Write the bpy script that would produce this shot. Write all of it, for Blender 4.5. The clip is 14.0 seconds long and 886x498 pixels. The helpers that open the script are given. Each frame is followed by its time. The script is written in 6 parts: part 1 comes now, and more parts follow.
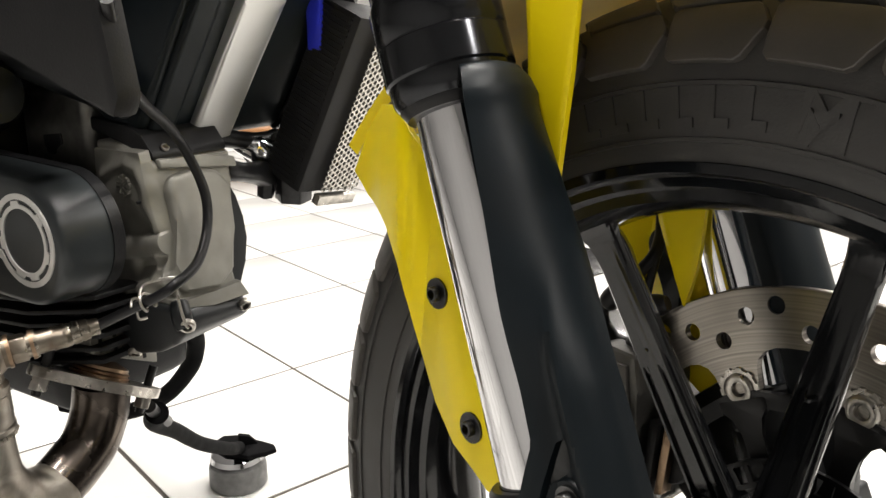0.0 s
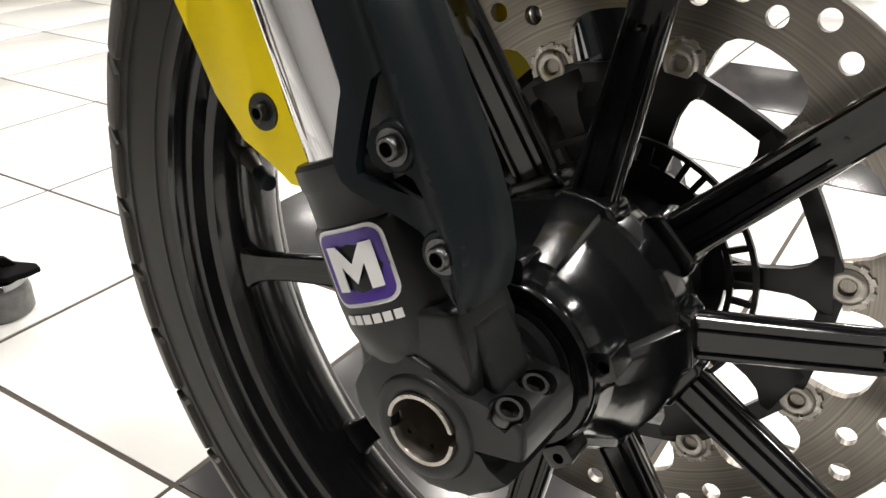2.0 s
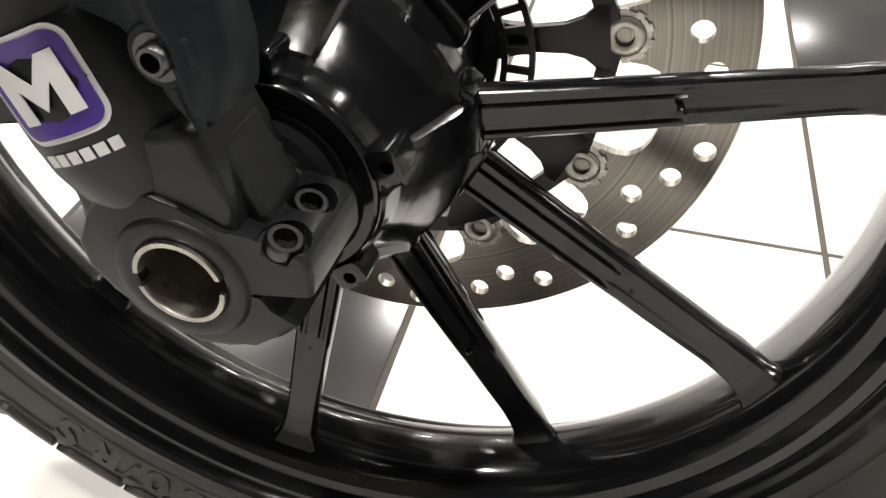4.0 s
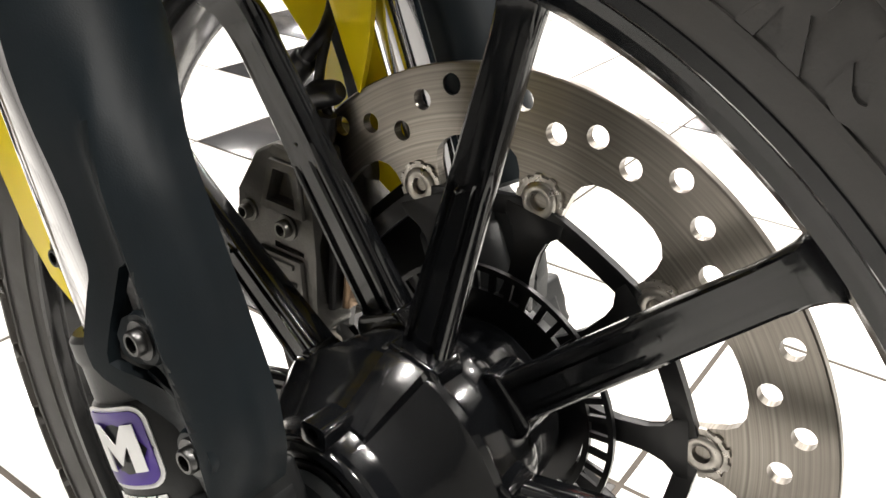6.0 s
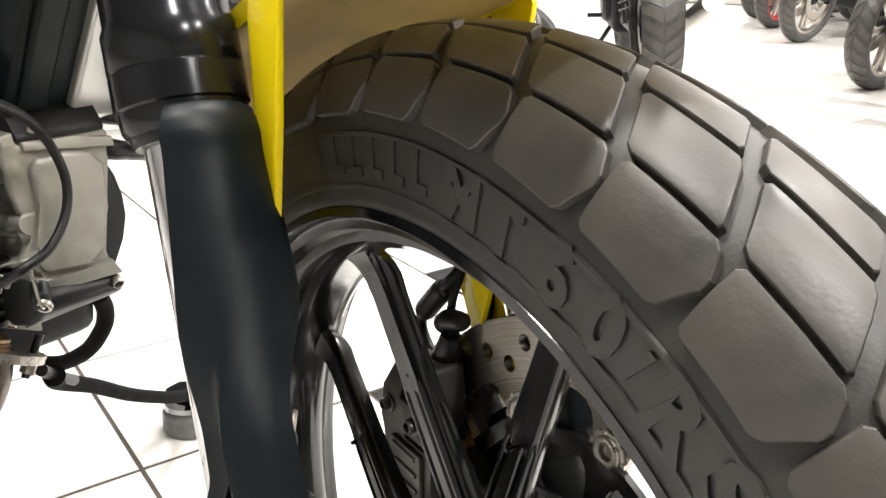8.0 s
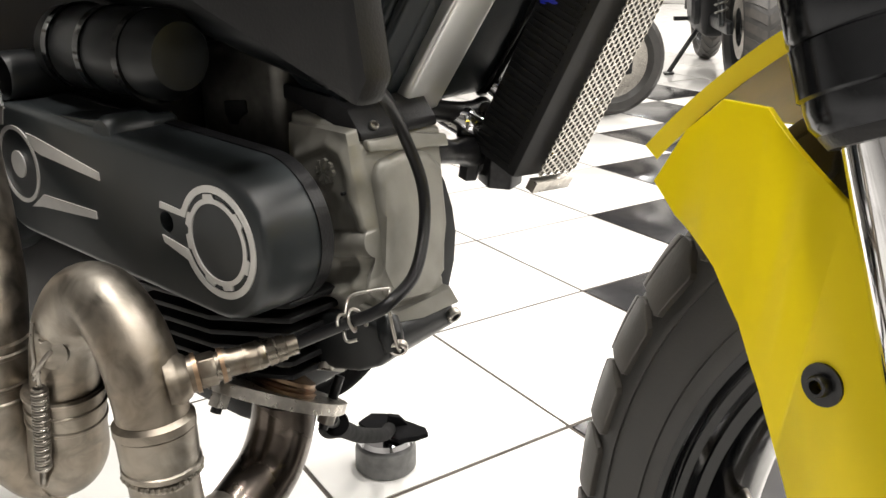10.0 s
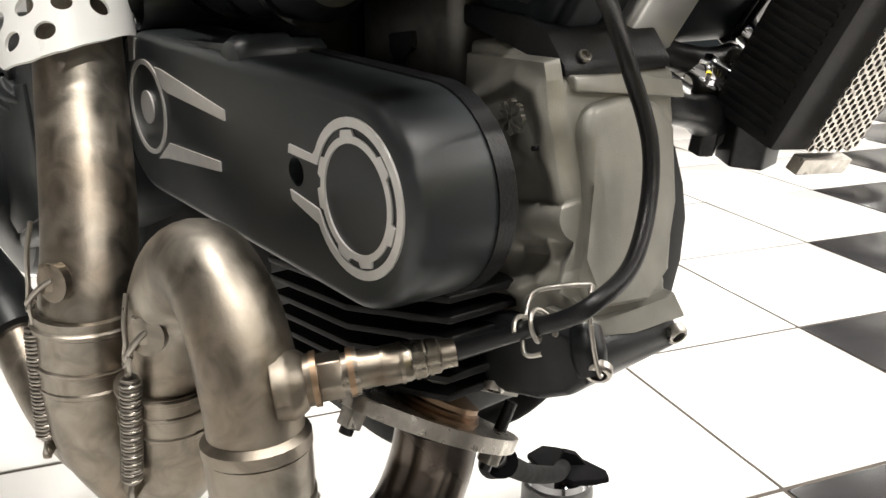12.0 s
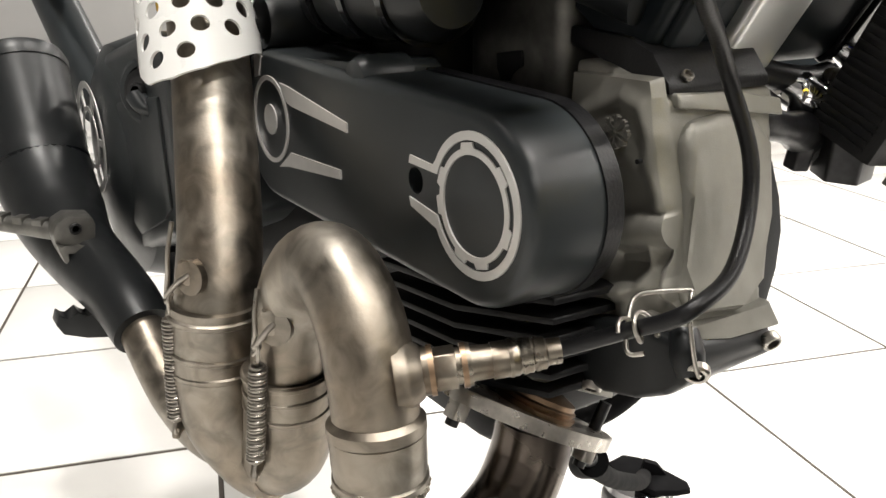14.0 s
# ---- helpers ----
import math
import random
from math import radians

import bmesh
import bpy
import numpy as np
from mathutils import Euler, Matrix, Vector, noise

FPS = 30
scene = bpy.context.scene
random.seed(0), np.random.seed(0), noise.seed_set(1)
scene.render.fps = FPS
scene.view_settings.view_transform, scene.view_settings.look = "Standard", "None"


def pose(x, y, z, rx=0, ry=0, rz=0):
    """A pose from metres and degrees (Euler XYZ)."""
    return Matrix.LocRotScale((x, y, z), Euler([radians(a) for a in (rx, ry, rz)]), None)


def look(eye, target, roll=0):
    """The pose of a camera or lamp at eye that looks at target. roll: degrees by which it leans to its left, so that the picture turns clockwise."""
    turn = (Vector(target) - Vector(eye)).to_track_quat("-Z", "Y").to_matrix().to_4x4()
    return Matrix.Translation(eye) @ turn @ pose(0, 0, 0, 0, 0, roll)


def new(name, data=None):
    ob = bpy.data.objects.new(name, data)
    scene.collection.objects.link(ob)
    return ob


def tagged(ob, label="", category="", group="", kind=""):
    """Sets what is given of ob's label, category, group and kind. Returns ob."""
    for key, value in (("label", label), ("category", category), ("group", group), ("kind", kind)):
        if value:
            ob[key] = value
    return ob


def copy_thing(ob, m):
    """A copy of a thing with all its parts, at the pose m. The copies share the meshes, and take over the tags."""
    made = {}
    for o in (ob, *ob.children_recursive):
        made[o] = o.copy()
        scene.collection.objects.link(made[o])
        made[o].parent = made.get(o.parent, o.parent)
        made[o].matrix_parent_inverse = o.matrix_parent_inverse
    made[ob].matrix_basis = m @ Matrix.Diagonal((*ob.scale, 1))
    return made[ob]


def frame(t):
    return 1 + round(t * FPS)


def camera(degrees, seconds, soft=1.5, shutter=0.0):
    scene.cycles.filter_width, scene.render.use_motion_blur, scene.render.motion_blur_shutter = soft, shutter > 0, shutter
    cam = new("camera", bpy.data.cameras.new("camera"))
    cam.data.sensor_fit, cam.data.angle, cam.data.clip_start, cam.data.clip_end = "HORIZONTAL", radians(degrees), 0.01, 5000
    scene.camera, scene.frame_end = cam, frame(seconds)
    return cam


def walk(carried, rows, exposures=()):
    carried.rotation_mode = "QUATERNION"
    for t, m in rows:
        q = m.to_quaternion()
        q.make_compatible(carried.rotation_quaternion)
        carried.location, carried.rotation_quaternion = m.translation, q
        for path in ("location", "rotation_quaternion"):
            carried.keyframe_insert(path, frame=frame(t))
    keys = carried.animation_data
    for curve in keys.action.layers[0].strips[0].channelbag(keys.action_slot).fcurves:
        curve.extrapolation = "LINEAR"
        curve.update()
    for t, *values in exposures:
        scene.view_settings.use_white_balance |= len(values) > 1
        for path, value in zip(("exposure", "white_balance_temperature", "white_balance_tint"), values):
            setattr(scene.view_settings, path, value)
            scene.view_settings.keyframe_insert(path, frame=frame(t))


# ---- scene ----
cam = camera(56.20, 14.0)
PATH = [
    (0, (0.04445, -0.38158, 0.61021), (-0.45409, 0.44277, 0.34205), -0.138),
    (0.5, (0.04763, -0.37906, 0.58959), (-0.41090, 0.45340, 0.27852), -0.308),
    (1, (0.05122, -0.37128, 0.56544), (-0.35482, 0.47223, 0.21383), -0.384),
    (1.5, (0.03115, -0.36951, 0.53989), (-0.30122, 0.48605, 0.14297), -0.387),
    (2, (0.02000, -0.35564, 0.52170), (-0.20907, 0.50389, 0.06482), -0.186),
    (2.5, (0.01496, -0.34637, 0.49543), (-0.09452, 0.49844, -0.02831), -0.063),
    (2.7, (0.00379, -0.34535, 0.48466), (-0.06617, 0.48525, -0.06780), -0.039),
    (4.8, (0.02297, -0.27835, 0.51026), (0.10434, 0.46724, -0.15116), 1.933),
    (5, (0.02674, -0.27468, 0.52573), (0.09789, 0.50311, -0.09875), 2.128),
    (5.5, (0.04754, -0.27676, 0.55837), (-0.02121, 0.57380, 0.03700), 1.622),
    (5.7, (0.06463, -0.27440, 0.56756), (-0.08534, 0.58032, 0.07062), 1.554),
    (6, (0.08564, -0.28368, 0.57303), (-0.17144, 0.56075, 0.10308), 1.822),
    (6.5, (0.11911, -0.28293, 0.60273), (-0.28225, 0.52390, 0.16922), 1.543),
    (7, (0.13083, -0.27196, 0.61969), (-0.35303, 0.50750, 0.22182), 1.328),
    (7.5, (0.13459, -0.27863, 0.62410), (-0.38755, 0.48910, 0.25266), 0.945),
    (8, (0.16542, -0.28564, 0.65991), (-0.37982, 0.47489, 0.30734), 0.933),
    (8.5, (0.13101, -0.31018, 0.65662), (-0.42557, 0.44613, 0.31280), 0.908),
    (9, (0.06597, -0.33975, 0.62850), (-0.49878, 0.40991, 0.28343), 0.445),
    (9.2, (0.02963, -0.35634, 0.63929), (-0.53211, 0.39476, 0.29245), 0.478),
    (11.3, (-0.21515, -0.25369, 0.56175), (-0.89262, 0.40740, 0.23926), 0.246),
    (11.5, (-0.21189, -0.24725, 0.55690), (-0.91148, 0.39101, 0.23564), 0.127),
    (12, (-0.19918, -0.24342, 0.55505), (-0.93459, 0.35353, 0.23441), 0.202),
    (12.5, (-0.19429, -0.24821, 0.54318), (-0.95145, 0.32175, 0.22403), 0.116),
    (13, (-0.18584, -0.24893, 0.55396), (-0.95876, 0.30033, 0.23630), 0.002),
    (13.5, (-0.18812, -0.25887, 0.55953), (-0.97108, 0.27856, 0.24625), -0.102),
    (14, (-0.18730, -0.27315, 0.56054), (-0.97754, 0.25706, 0.25329), -0.171),
]
# the clip's camera opens up a little over the wheel
EXPOSURES = [(0.0, -0.05), (0.5, -0.17), (1.2, -0.22), (2.0, -0.1), (2.7, -0.05), (5.0, 0.0), (5.6, 0.08), (6.0, 0.42), (6.5, 0.46), (7.0, 0.74), (7.6, 0.72), (8.0, 0.45), (8.5, 0.07), (9.2, 0.05), (11.3, 0.1), (12.5, 0.15), (13.5, 0.2), (14.0, 0.2)]
walk(cam, [(t, look(eye, target, roll)) for t, eye, target, roll in PATH], EXPOSURES)

# ---- light ----
LAMP_W = 42.0
world = bpy.data.worlds.new("world")
world.use_nodes = True
world.node_tree.nodes["Background"].inputs[0].default_value = (0.8, 0.85, 1.0, 1)
world.node_tree.nodes["Background"].inputs[1].default_value = 0.3
scene.world = world

ROOM = (-8.0, 6.0, -4.5, 9.5, 3.1)
# the y = 8.2 row is added only to brighten the north wall
LAMPS = [(x, y) for x in (-4.4, -2.2, -0.7, 0.8, 2.6) for y in (-0.35, 1.1, 2.9, 5.6, 8.2) if not (x < -2 and y < 2)]
for n, (x, y) in enumerate(LAMPS):
    data = bpy.data.lights.new("downlight_lamp", "AREA")
    data.shape, data.size, data.energy = "DISK", 0.22, LAMP_W
    data.color = (1.0, 0.955, 0.90)
    new("downlight_lamp", data).matrix_world = pose(x, y, ROOM[4] - 0.06)


# ---- materials ----
def mat(name, col, rough=0.5, metal=0.0, coat=0.0, var=0.0, vscale=30.0, bump=0.0, bscale=400.0, rvar=0.0, col2=None,
        spec=0.5, emit=None, rand=0.0):
    """Principled material with colour, roughness and relief that vary at two scales."""
    m = bpy.data.materials.new(name)
    m.use_nodes = True
    nt = m.node_tree
    b = nt.nodes["Principled BSDF"]
    b.inputs["Base Color"].default_value = (*col, 1)
    b.inputs["Roughness"].default_value = rough
    b.inputs["Metallic"].default_value = metal
    b.inputs["Coat Weight"].default_value = coat
    b.inputs["Coat Roughness"].default_value = 0.06
    b.inputs["Specular IOR Level"].default_value = spec
    if emit:
        b.inputs["Emission Color"].default_value = (*emit[0], 1)
        b.inputs["Emission Strength"].default_value = emit[1]
    if not (var or bump or rvar or rand):
        return m
    tc = nt.nodes.new("ShaderNodeTexCoord")
    n1 = nt.nodes.new("ShaderNodeTexNoise")
    n1.inputs["Scale"].default_value, n1.inputs["Detail"].default_value = vscale, 6
    n2 = nt.nodes.new("ShaderNodeTexNoise")
    n2.inputs["Scale"].default_value, n2.inputs["Detail"].default_value = bscale, 3
    for k in (n1, n2):
        nt.links.new(tc.outputs["Object"], k.inputs["Vector"])
    if var:
        ramp = nt.nodes.new("ShaderNodeMapRange")
        ramp.inputs[1].default_value, ramp.inputs[2].default_value = 0.35, 0.68
        mix = nt.nodes.new("ShaderNodeMix")
        mix.data_type = "RGBA"
        c2 = col2 or tuple(c * (1 - var) for c in col)
        mix.inputs[6].default_value, mix.inputs[7].default_value = (*col, 1), (*c2, 1)
        nt.links.new(n1.outputs["Fac"], ramp.inputs[0])
        nt.links.new(ramp.outputs[0], mix.inputs[0])
        out = mix.outputs[2]
        if rand:
            info = nt.nodes.new("ShaderNodeObjectInfo")
            hsv = nt.nodes.new("ShaderNodeHueSaturation")
            rr = nt.nodes.new("ShaderNodeMapRange")
            rr.inputs[3].default_value, rr.inputs[4].default_value = 1 - rand, 1 + rand
            nt.links.new(info.outputs["Random"], rr.inputs[0])
            nt.links.new(rr.outputs[0], hsv.inputs["Value"])
            nt.links.new(out, hsv.inputs["Color"])
            out = hsv.outputs[0]
        nt.links.new(out, b.inputs["Base Color"])
    if rvar:
        rr = nt.nodes.new("ShaderNodeMapRange")
        rr.inputs[1].default_value, rr.inputs[2].default_value = 0.3, 0.7
        rr.inputs[3].default_value, rr.inputs[4].default_value = max(0.02, rough - rvar), rough + rvar
        nt.links.new(n1.outputs["Fac"], rr.inputs[0])
        nt.links.new(rr.outputs[0], b.inputs["Roughness"])
    if bump:
        bp = nt.nodes.new("ShaderNodeBump")
        bp.inputs["Strength"].default_value, bp.inputs["Distance"].default_value = min(1, bump), 0.0006
        nt.links.new(n2.outputs["Fac"], bp.inputs["Height"])
        nt.links.new(bp.outputs[0], b.inputs["Normal"])
    return m


def stained_steel():
    """Hand-polished stainless pipe: cloudy straw and brown heat stains, rubbed bright patches and fine scratches."""
    m = mat("heat_stained_stainless", (0.40, 0.368, 0.32), 0.38, metal=1.0, var=0.5, vscale=14, bump=0.15, bscale=600, col2=(0.235, 0.192, 0.145))
    nt = m.node_tree
    b = nt.nodes["Principled BSDF"]
    tc = [n for n in nt.nodes if n.type == "TEX_COORD"][0]
    cloud = nt.nodes.new("ShaderNodeTexNoise")
    cloud.inputs["Scale"].default_value, cloud.inputs["Detail"].default_value, cloud.inputs["Distortion"].default_value = 62, 10, 0.9
    nt.links.new(tc.outputs["Object"], cloud.inputs["Vector"])
    spread = nt.nodes.new("ShaderNodeMapRange")
    spread.inputs[1].default_value, spread.inputs[2].default_value, spread.inputs[3].default_value, spread.inputs[4].default_value = 0.34, 0.66, 0.62, 1.10
    nt.links.new(cloud.outputs["Fac"], spread.inputs[0])
    hsv = nt.nodes.new("ShaderNodeHueSaturation")
    nt.links.new(b.inputs["Base Color"].links[0].from_socket, hsv.inputs["Color"])
    nt.links.new(spread.outputs[0], hsv.inputs["Value"])
    nt.links.new(hsv.outputs[0], b.inputs["Base Color"])
    rough = nt.nodes.new("ShaderNodeMapRange")
    rough.inputs[1].default_value, rough.inputs[2].default_value, rough.inputs[3].default_value, rough.inputs[4].default_value = 0.3, 0.7, 0.33, 0.50
    nt.links.new(cloud.outputs["Fac"], rough.inputs[0])
    nt.links.new(rough.outputs[0], b.inputs["Roughness"])
    return m


GLOSS = mat("gloss_black_paint", (0.005, 0.0055, 0.0065), 0.16, spec=0.35, coat=0.35, rvar=0.06, vscale=60, bump=0.10, bscale=240)
RUBBER = mat("tyre_rubber", (0.030, 0.029, 0.0278), 0.47, spec=0.5, var=0.45, vscale=45, bump=0.16, bscale=900, rvar=0.1, col2=(0.043, 0.0408, 0.038))
TREAD = mat("worn_tread_rubber", (0.042, 0.0395, 0.0362), 0.44, spec=0.55, var=0.45, vscale=38, bump=0.16, bscale=500, rvar=0.1, col2=(0.066, 0.059, 0.051), rand=0.10)
HOSE = mat("black_hose_rubber", (0.010, 0.010, 0.011), 0.36, spec=0.3, var=0.3, vscale=80, bump=0.3, bscale=700)
STANDBLACK = mat("black_stand_paint", (0.0045, 0.0045, 0.005), 0.72, spec=0.06, var=0.3, vscale=60, bump=0.1, bscale=500, rvar=0.05)
PLASTIC = mat("matte_black_plastic", (0.0062, 0.0098, 0.0125), 0.42, spec=0.20, var=0.3, vscale=25, bump=0.12, bscale=1500, rvar=0.06)
CASTBLACK = mat("black_cast_aluminium", (0.013, 0.0145, 0.0155), 0.36, spec=0.4, metal=0.1, var=0.3, vscale=40, bump=0.10, bscale=1400, rvar=0.08)
CHROME = mat("polished_chrome", (0.78, 0.78, 0.8), 0.07, metal=1.0, rvar=0.03, vscale=120)
STEEL = mat("bare_steel", (0.40, 0.37, 0.33), 0.36, metal=1.0, var=0.25, vscale=90, rvar=0.1)
ZINC = mat("zinc_plated_steel", (0.54, 0.51, 0.465), 0.33, metal=1.0, var=0.3, vscale=150, rvar=0.1)
ANODISED = mat("black_anodised_tube", (0.030, 0.031, 0.034), 0.17, metal=0.8, rvar=0.04, vscale=40)
PUCK = mat("grey_scuffed_rubber", (0.16, 0.16, 0.155), 0.45, var=0.4, vscale=60, bump=0.3, bscale=500, rvar=0.1)
DARKBOLT = mat("blackened_bolt_steel", (0.05, 0.05, 0.052), 0.36, metal=0.8, var=0.3, vscale=200)
BOLTGREY = mat("dull_grey_bolt_steel", (0.12, 0.12, 0.12), 0.34, metal=1.0, var=0.3, vscale=200)
DULL = mat("dull_cast_alloy", (0.20, 0.195, 0.18), 0.42, metal=0.8, var=0.35, vscale=80, rvar=0.08)
YELLOW = mat("yellow_paint", (0.95, 0.74, 0.004), 0.34, spec=0.28, var=0.03, vscale=12, rvar=0.03, bump=0.05, bscale=300)
# duller, browner yellow for the mudguard's inner face
LINER = mat("dull_yellow_inner_face", (0.74, 0.54, 0.14), 0.6, var=0.5, vscale=22, bump=0.3, bscale=200, col2=(0.55, 0.40, 0.13))
ALU = mat("grey_cast_aluminium", (0.33, 0.32, 0.285), 0.44, metal=0.45, var=0.3, vscale=28, bump=0.22, bscale=1500, rvar=0.08)
COVER = mat("dark_grey_powder_coat", (0.022, 0.026, 0.028), 0.33, spec=0.4, var=0.15, vscale=20, bump=0.10, bscale=2000, rvar=0.05)
BADGE = mat("machined_light_grey", (0.62, 0.61, 0.59), 0.38, metal=0.4, var=0.1, vscale=100)
EXHAUST = stained_steel()
EXDARK = mat("burnt_stainless", (0.13, 0.11, 0.095), 0.26, metal=1.0, var=0.6, vscale=30, rvar=0.12)
SOOTY = mat("sooty_plated_steel", (0.27, 0.245, 0.205), 0.34, metal=1.0, var=0.6, vscale=70, bump=0.12, bscale=500, rvar=0.12, col2=(0.15, 0.12, 0.09))
COPPER = mat("copper_gasket", (0.34, 0.235, 0.155), 0.38, metal=1.0, var=0.4, vscale=80)
FINMAT = mat("black_finned_casting", (0.013, 0.013, 0.014), 0.5, spec=0.25, var=0.3, vscale=30, bump=0.3, bscale=700)
WHITESHIELD = mat("silver_white_shield_paint", (0.78, 0.78, 0.76), 0.3, coat=0.3, var=0.06, vscale=20, rvar=0.05)
CARRIER = mat("black_anodised_carrier", (0.010, 0.010, 0.011), 0.3, metal=0.3, var=0.3, vscale=60)
CALIPER = mat("grey_caliper_casting", (0.13, 0.125, 0.115), 0.4, metal=0.5, var=0.35, vscale=50, bump=0.4, bscale=600)
PURPLE = mat("purple_print", (0.06, 0.025, 0.25), 0.3, var=0.1, vscale=60)
WHITEPRINT = mat("white_print", (0.78, 0.78, 0.78), 0.35, var=0.05, vscale=60)
BLUE = mat("blue_plastic", (0.02, 0.03, 0.55), 0.3, var=0.1, vscale=30)
AMBER = mat("amber_plastic", (0.7, 0.42, 0.04), 0.2, var=0.1, vscale=30)
RED = mat("red_paint", (0.55, 0.03, 0.02), 0.3, var=0.1, vscale=20)
WOOD = mat("varnished_wood", (0.42, 0.2, 0.08), 0.35, var=0.4, vscale=9)
WALL = mat("grey_wall_paint", (0.56, 0.555, 0.545), 0.7, var=0.05, vscale=2, bump=0.1, bscale=80)
CEIL = mat("grey_ceiling_paint", (0.22, 0.22, 0.22), 0.8, var=0.04, vscale=2)
WHITEWALL = mat("white_wall_paint", (0.78, 0.77, 0.75), 0.6, var=0.04, vscale=2, bump=0.1, bscale=80)
BAND = mat("brushed_grey_metal", (0.62, 0.62, 0.61), 0.34, metal=0.85, var=0.05, vscale=8)
GROUT = mat("brown_grout", (0.075, 0.062, 0.050), 0.8, var=0.4, vscale=14)
LAMPGLOW = mat("lamp_diffuser", (0.9, 0.9, 0.88), 0.4, emit=((1.0, 0.95, 0.88), 6.0))


def tile_material(name, base, vein, rough):
    m = mat(name, base, rough, var=0.5, vscale=5.0, col2=vein, rvar=0.04, rand=0.05, bump=0.04, bscale=18)
    return m


TILE_W = tile_material("glossy_white_marble_tile", (0.80, 0.79, 0.76), (0.72, 0.71, 0.69), 0.13)
TILE_B = tile_material("glossy_black_tile", (0.022, 0.022, 0.024), (0.035, 0.033, 0.032), 0.2)


def disc_material():
    """Turned steel: fine rings round the axle and a darker swept track."""
    m = mat("turned_disc_steel", (0.36, 0.33, 0.29), 0.3, metal=1.0)
    nt = m.node_tree
    b = nt.nodes["Principled BSDF"]
    tc = nt.nodes.new("ShaderNodeTexCoord")
    sep = nt.nodes.new("ShaderNodeSeparateXYZ")
    nt.links.new(tc.outputs["Object"], sep.inputs[0])
    comb = nt.nodes.new("ShaderNodeCombineXYZ")
    nt.links.new(sep.outputs[0], comb.inputs[0])
    nt.links.new(sep.outputs[2], comb.inputs[1])
    ln = nt.nodes.new("ShaderNodeVectorMath")
    ln.operation = "LENGTH"
    nt.links.new(comb.outputs[0], ln.inputs[0])
    nz = nt.nodes.new("ShaderNodeTexNoise")
    nz.noise_dimensions = "1D"
    nz.inputs["Scale"].default_value, nz.inputs["Detail"].default_value = 700, 6
    nt.links.new(ln.outputs["Value"], nz.inputs["W"])
    nb = nt.nodes.new("ShaderNodeTexNoise")
    nb.inputs["Scale"].default_value = 18
    nt.links.new(tc.outputs["Object"], nb.inputs["Vector"])
    add = nt.nodes.new("ShaderNodeMath")
    add.operation = "MULTIPLY"
    nt.links.new(nz.outputs["Fac"], add.inputs[0])
    nt.links.new(nb.outputs["Fac"], add.inputs[1])
    mix = nt.nodes.new("ShaderNodeMix")
    mix.data_type = "RGBA"
    mix.inputs[6].default_value, mix.inputs[7].default_value = (0.21, 0.192, 0.17, 1), (0.36, 0.333, 0.295, 1)
    mr = nt.nodes.new("ShaderNodeMapRange")
    mr.inputs[1].default_value, mr.inputs[2].default_value = 0.14, 0.36
    nt.links.new(add.outputs[0], mr.inputs[0])
    nt.links.new(mr.outputs[0], mix.inputs[0])
    nt.links.new(mix.outputs[2], b.inputs["Base Color"])
    bp = nt.nodes.new("ShaderNodeBump")
    bp.inputs["Strength"].default_value, bp.inputs["Distance"].default_value = 0.15, 0.0003
    nt.links.new(nz.outputs["Fac"], bp.inputs["Height"])
    nt.links.new(bp.outputs[0], b.inputs["Normal"])
    return m


DISC = disc_material()


# ---- mesh helpers ----
def part(name, bm, material, parent, label="", m=None, angle=38):
    """One bmesh as one mesh object under a thing or a part."""
    bmesh.ops.recalc_face_normals(bm, faces=bm.faces)
    lim = radians(angle)
    for f in bm.faces:
        f.smooth = True
    for e in bm.edges:
        e.smooth = len(e.link_faces) == 2 and e.calc_face_angle(0) < lim
    me = bpy.data.meshes.new(name)
    bm.to_mesh(me)
    bm.free()
    me.materials.append(material)
    ob = new(name, me)
    ob.parent = parent
    if m is not None:
        ob.matrix_basis = m
    if label:
        ob["label"] = label
    return ob


def again(ob, m):
    """Another part that shares the mesh of ob, under the same parent."""
    o = ob.copy()
    scene.collection.objects.link(o)
    o.parent = ob.parent
    o.matrix_basis = m
    for c in ob.children:
        k = c.copy()
        scene.collection.objects.link(k)
        k.parent = o
    return o


def thing(name, label, category, m=None, group="", kind=""):
    ob = new(name)
    ob.empty_display_size = 0.05
    if m is not None:
        ob.matrix_basis = m
    return tagged(ob, label, category, group, kind)


I4 = Matrix.Identity(4)
AX_Z = Matrix.Rotation(radians(90), 4, "X")  # y -> z


def lathe(bm, prof, n=48, m=I4, loop=False, a0=0.0, a1=360.0, caps=True):
    """Turns a profile of (along, radius) about the y axis of m."""
    full = abs(a1 - a0) >= 359.9
    cols = n if full else n + 1
    rings = []
    for k in range(cols):
        a = radians(a0 + (a1 - a0) * k / n)
        rings.append([bm.verts.new(m @ Vector((r * math.cos(a), y, r * math.sin(a)))) for y, r in prof])
    for k in range(n):
        p, q = rings[k], rings[(k + 1) % cols]
        for i in range(len(prof) if loop else len(prof) - 1):
            j = (i + 1) % len(prof)
            bm.faces.new((p[i], p[j], q[j], q[i]))
    if full and not loop and caps:
        for i in (0, -1):
            if prof[i][1] > 1e-5:
                bm.faces.new([r[i] for r in rings])
    return bm


def along_z(prof, n=40, m=I4, bm=None, loop=False):
    return lathe(bm or bmesh.new(), prof, n, m @ AX_Z, loop)


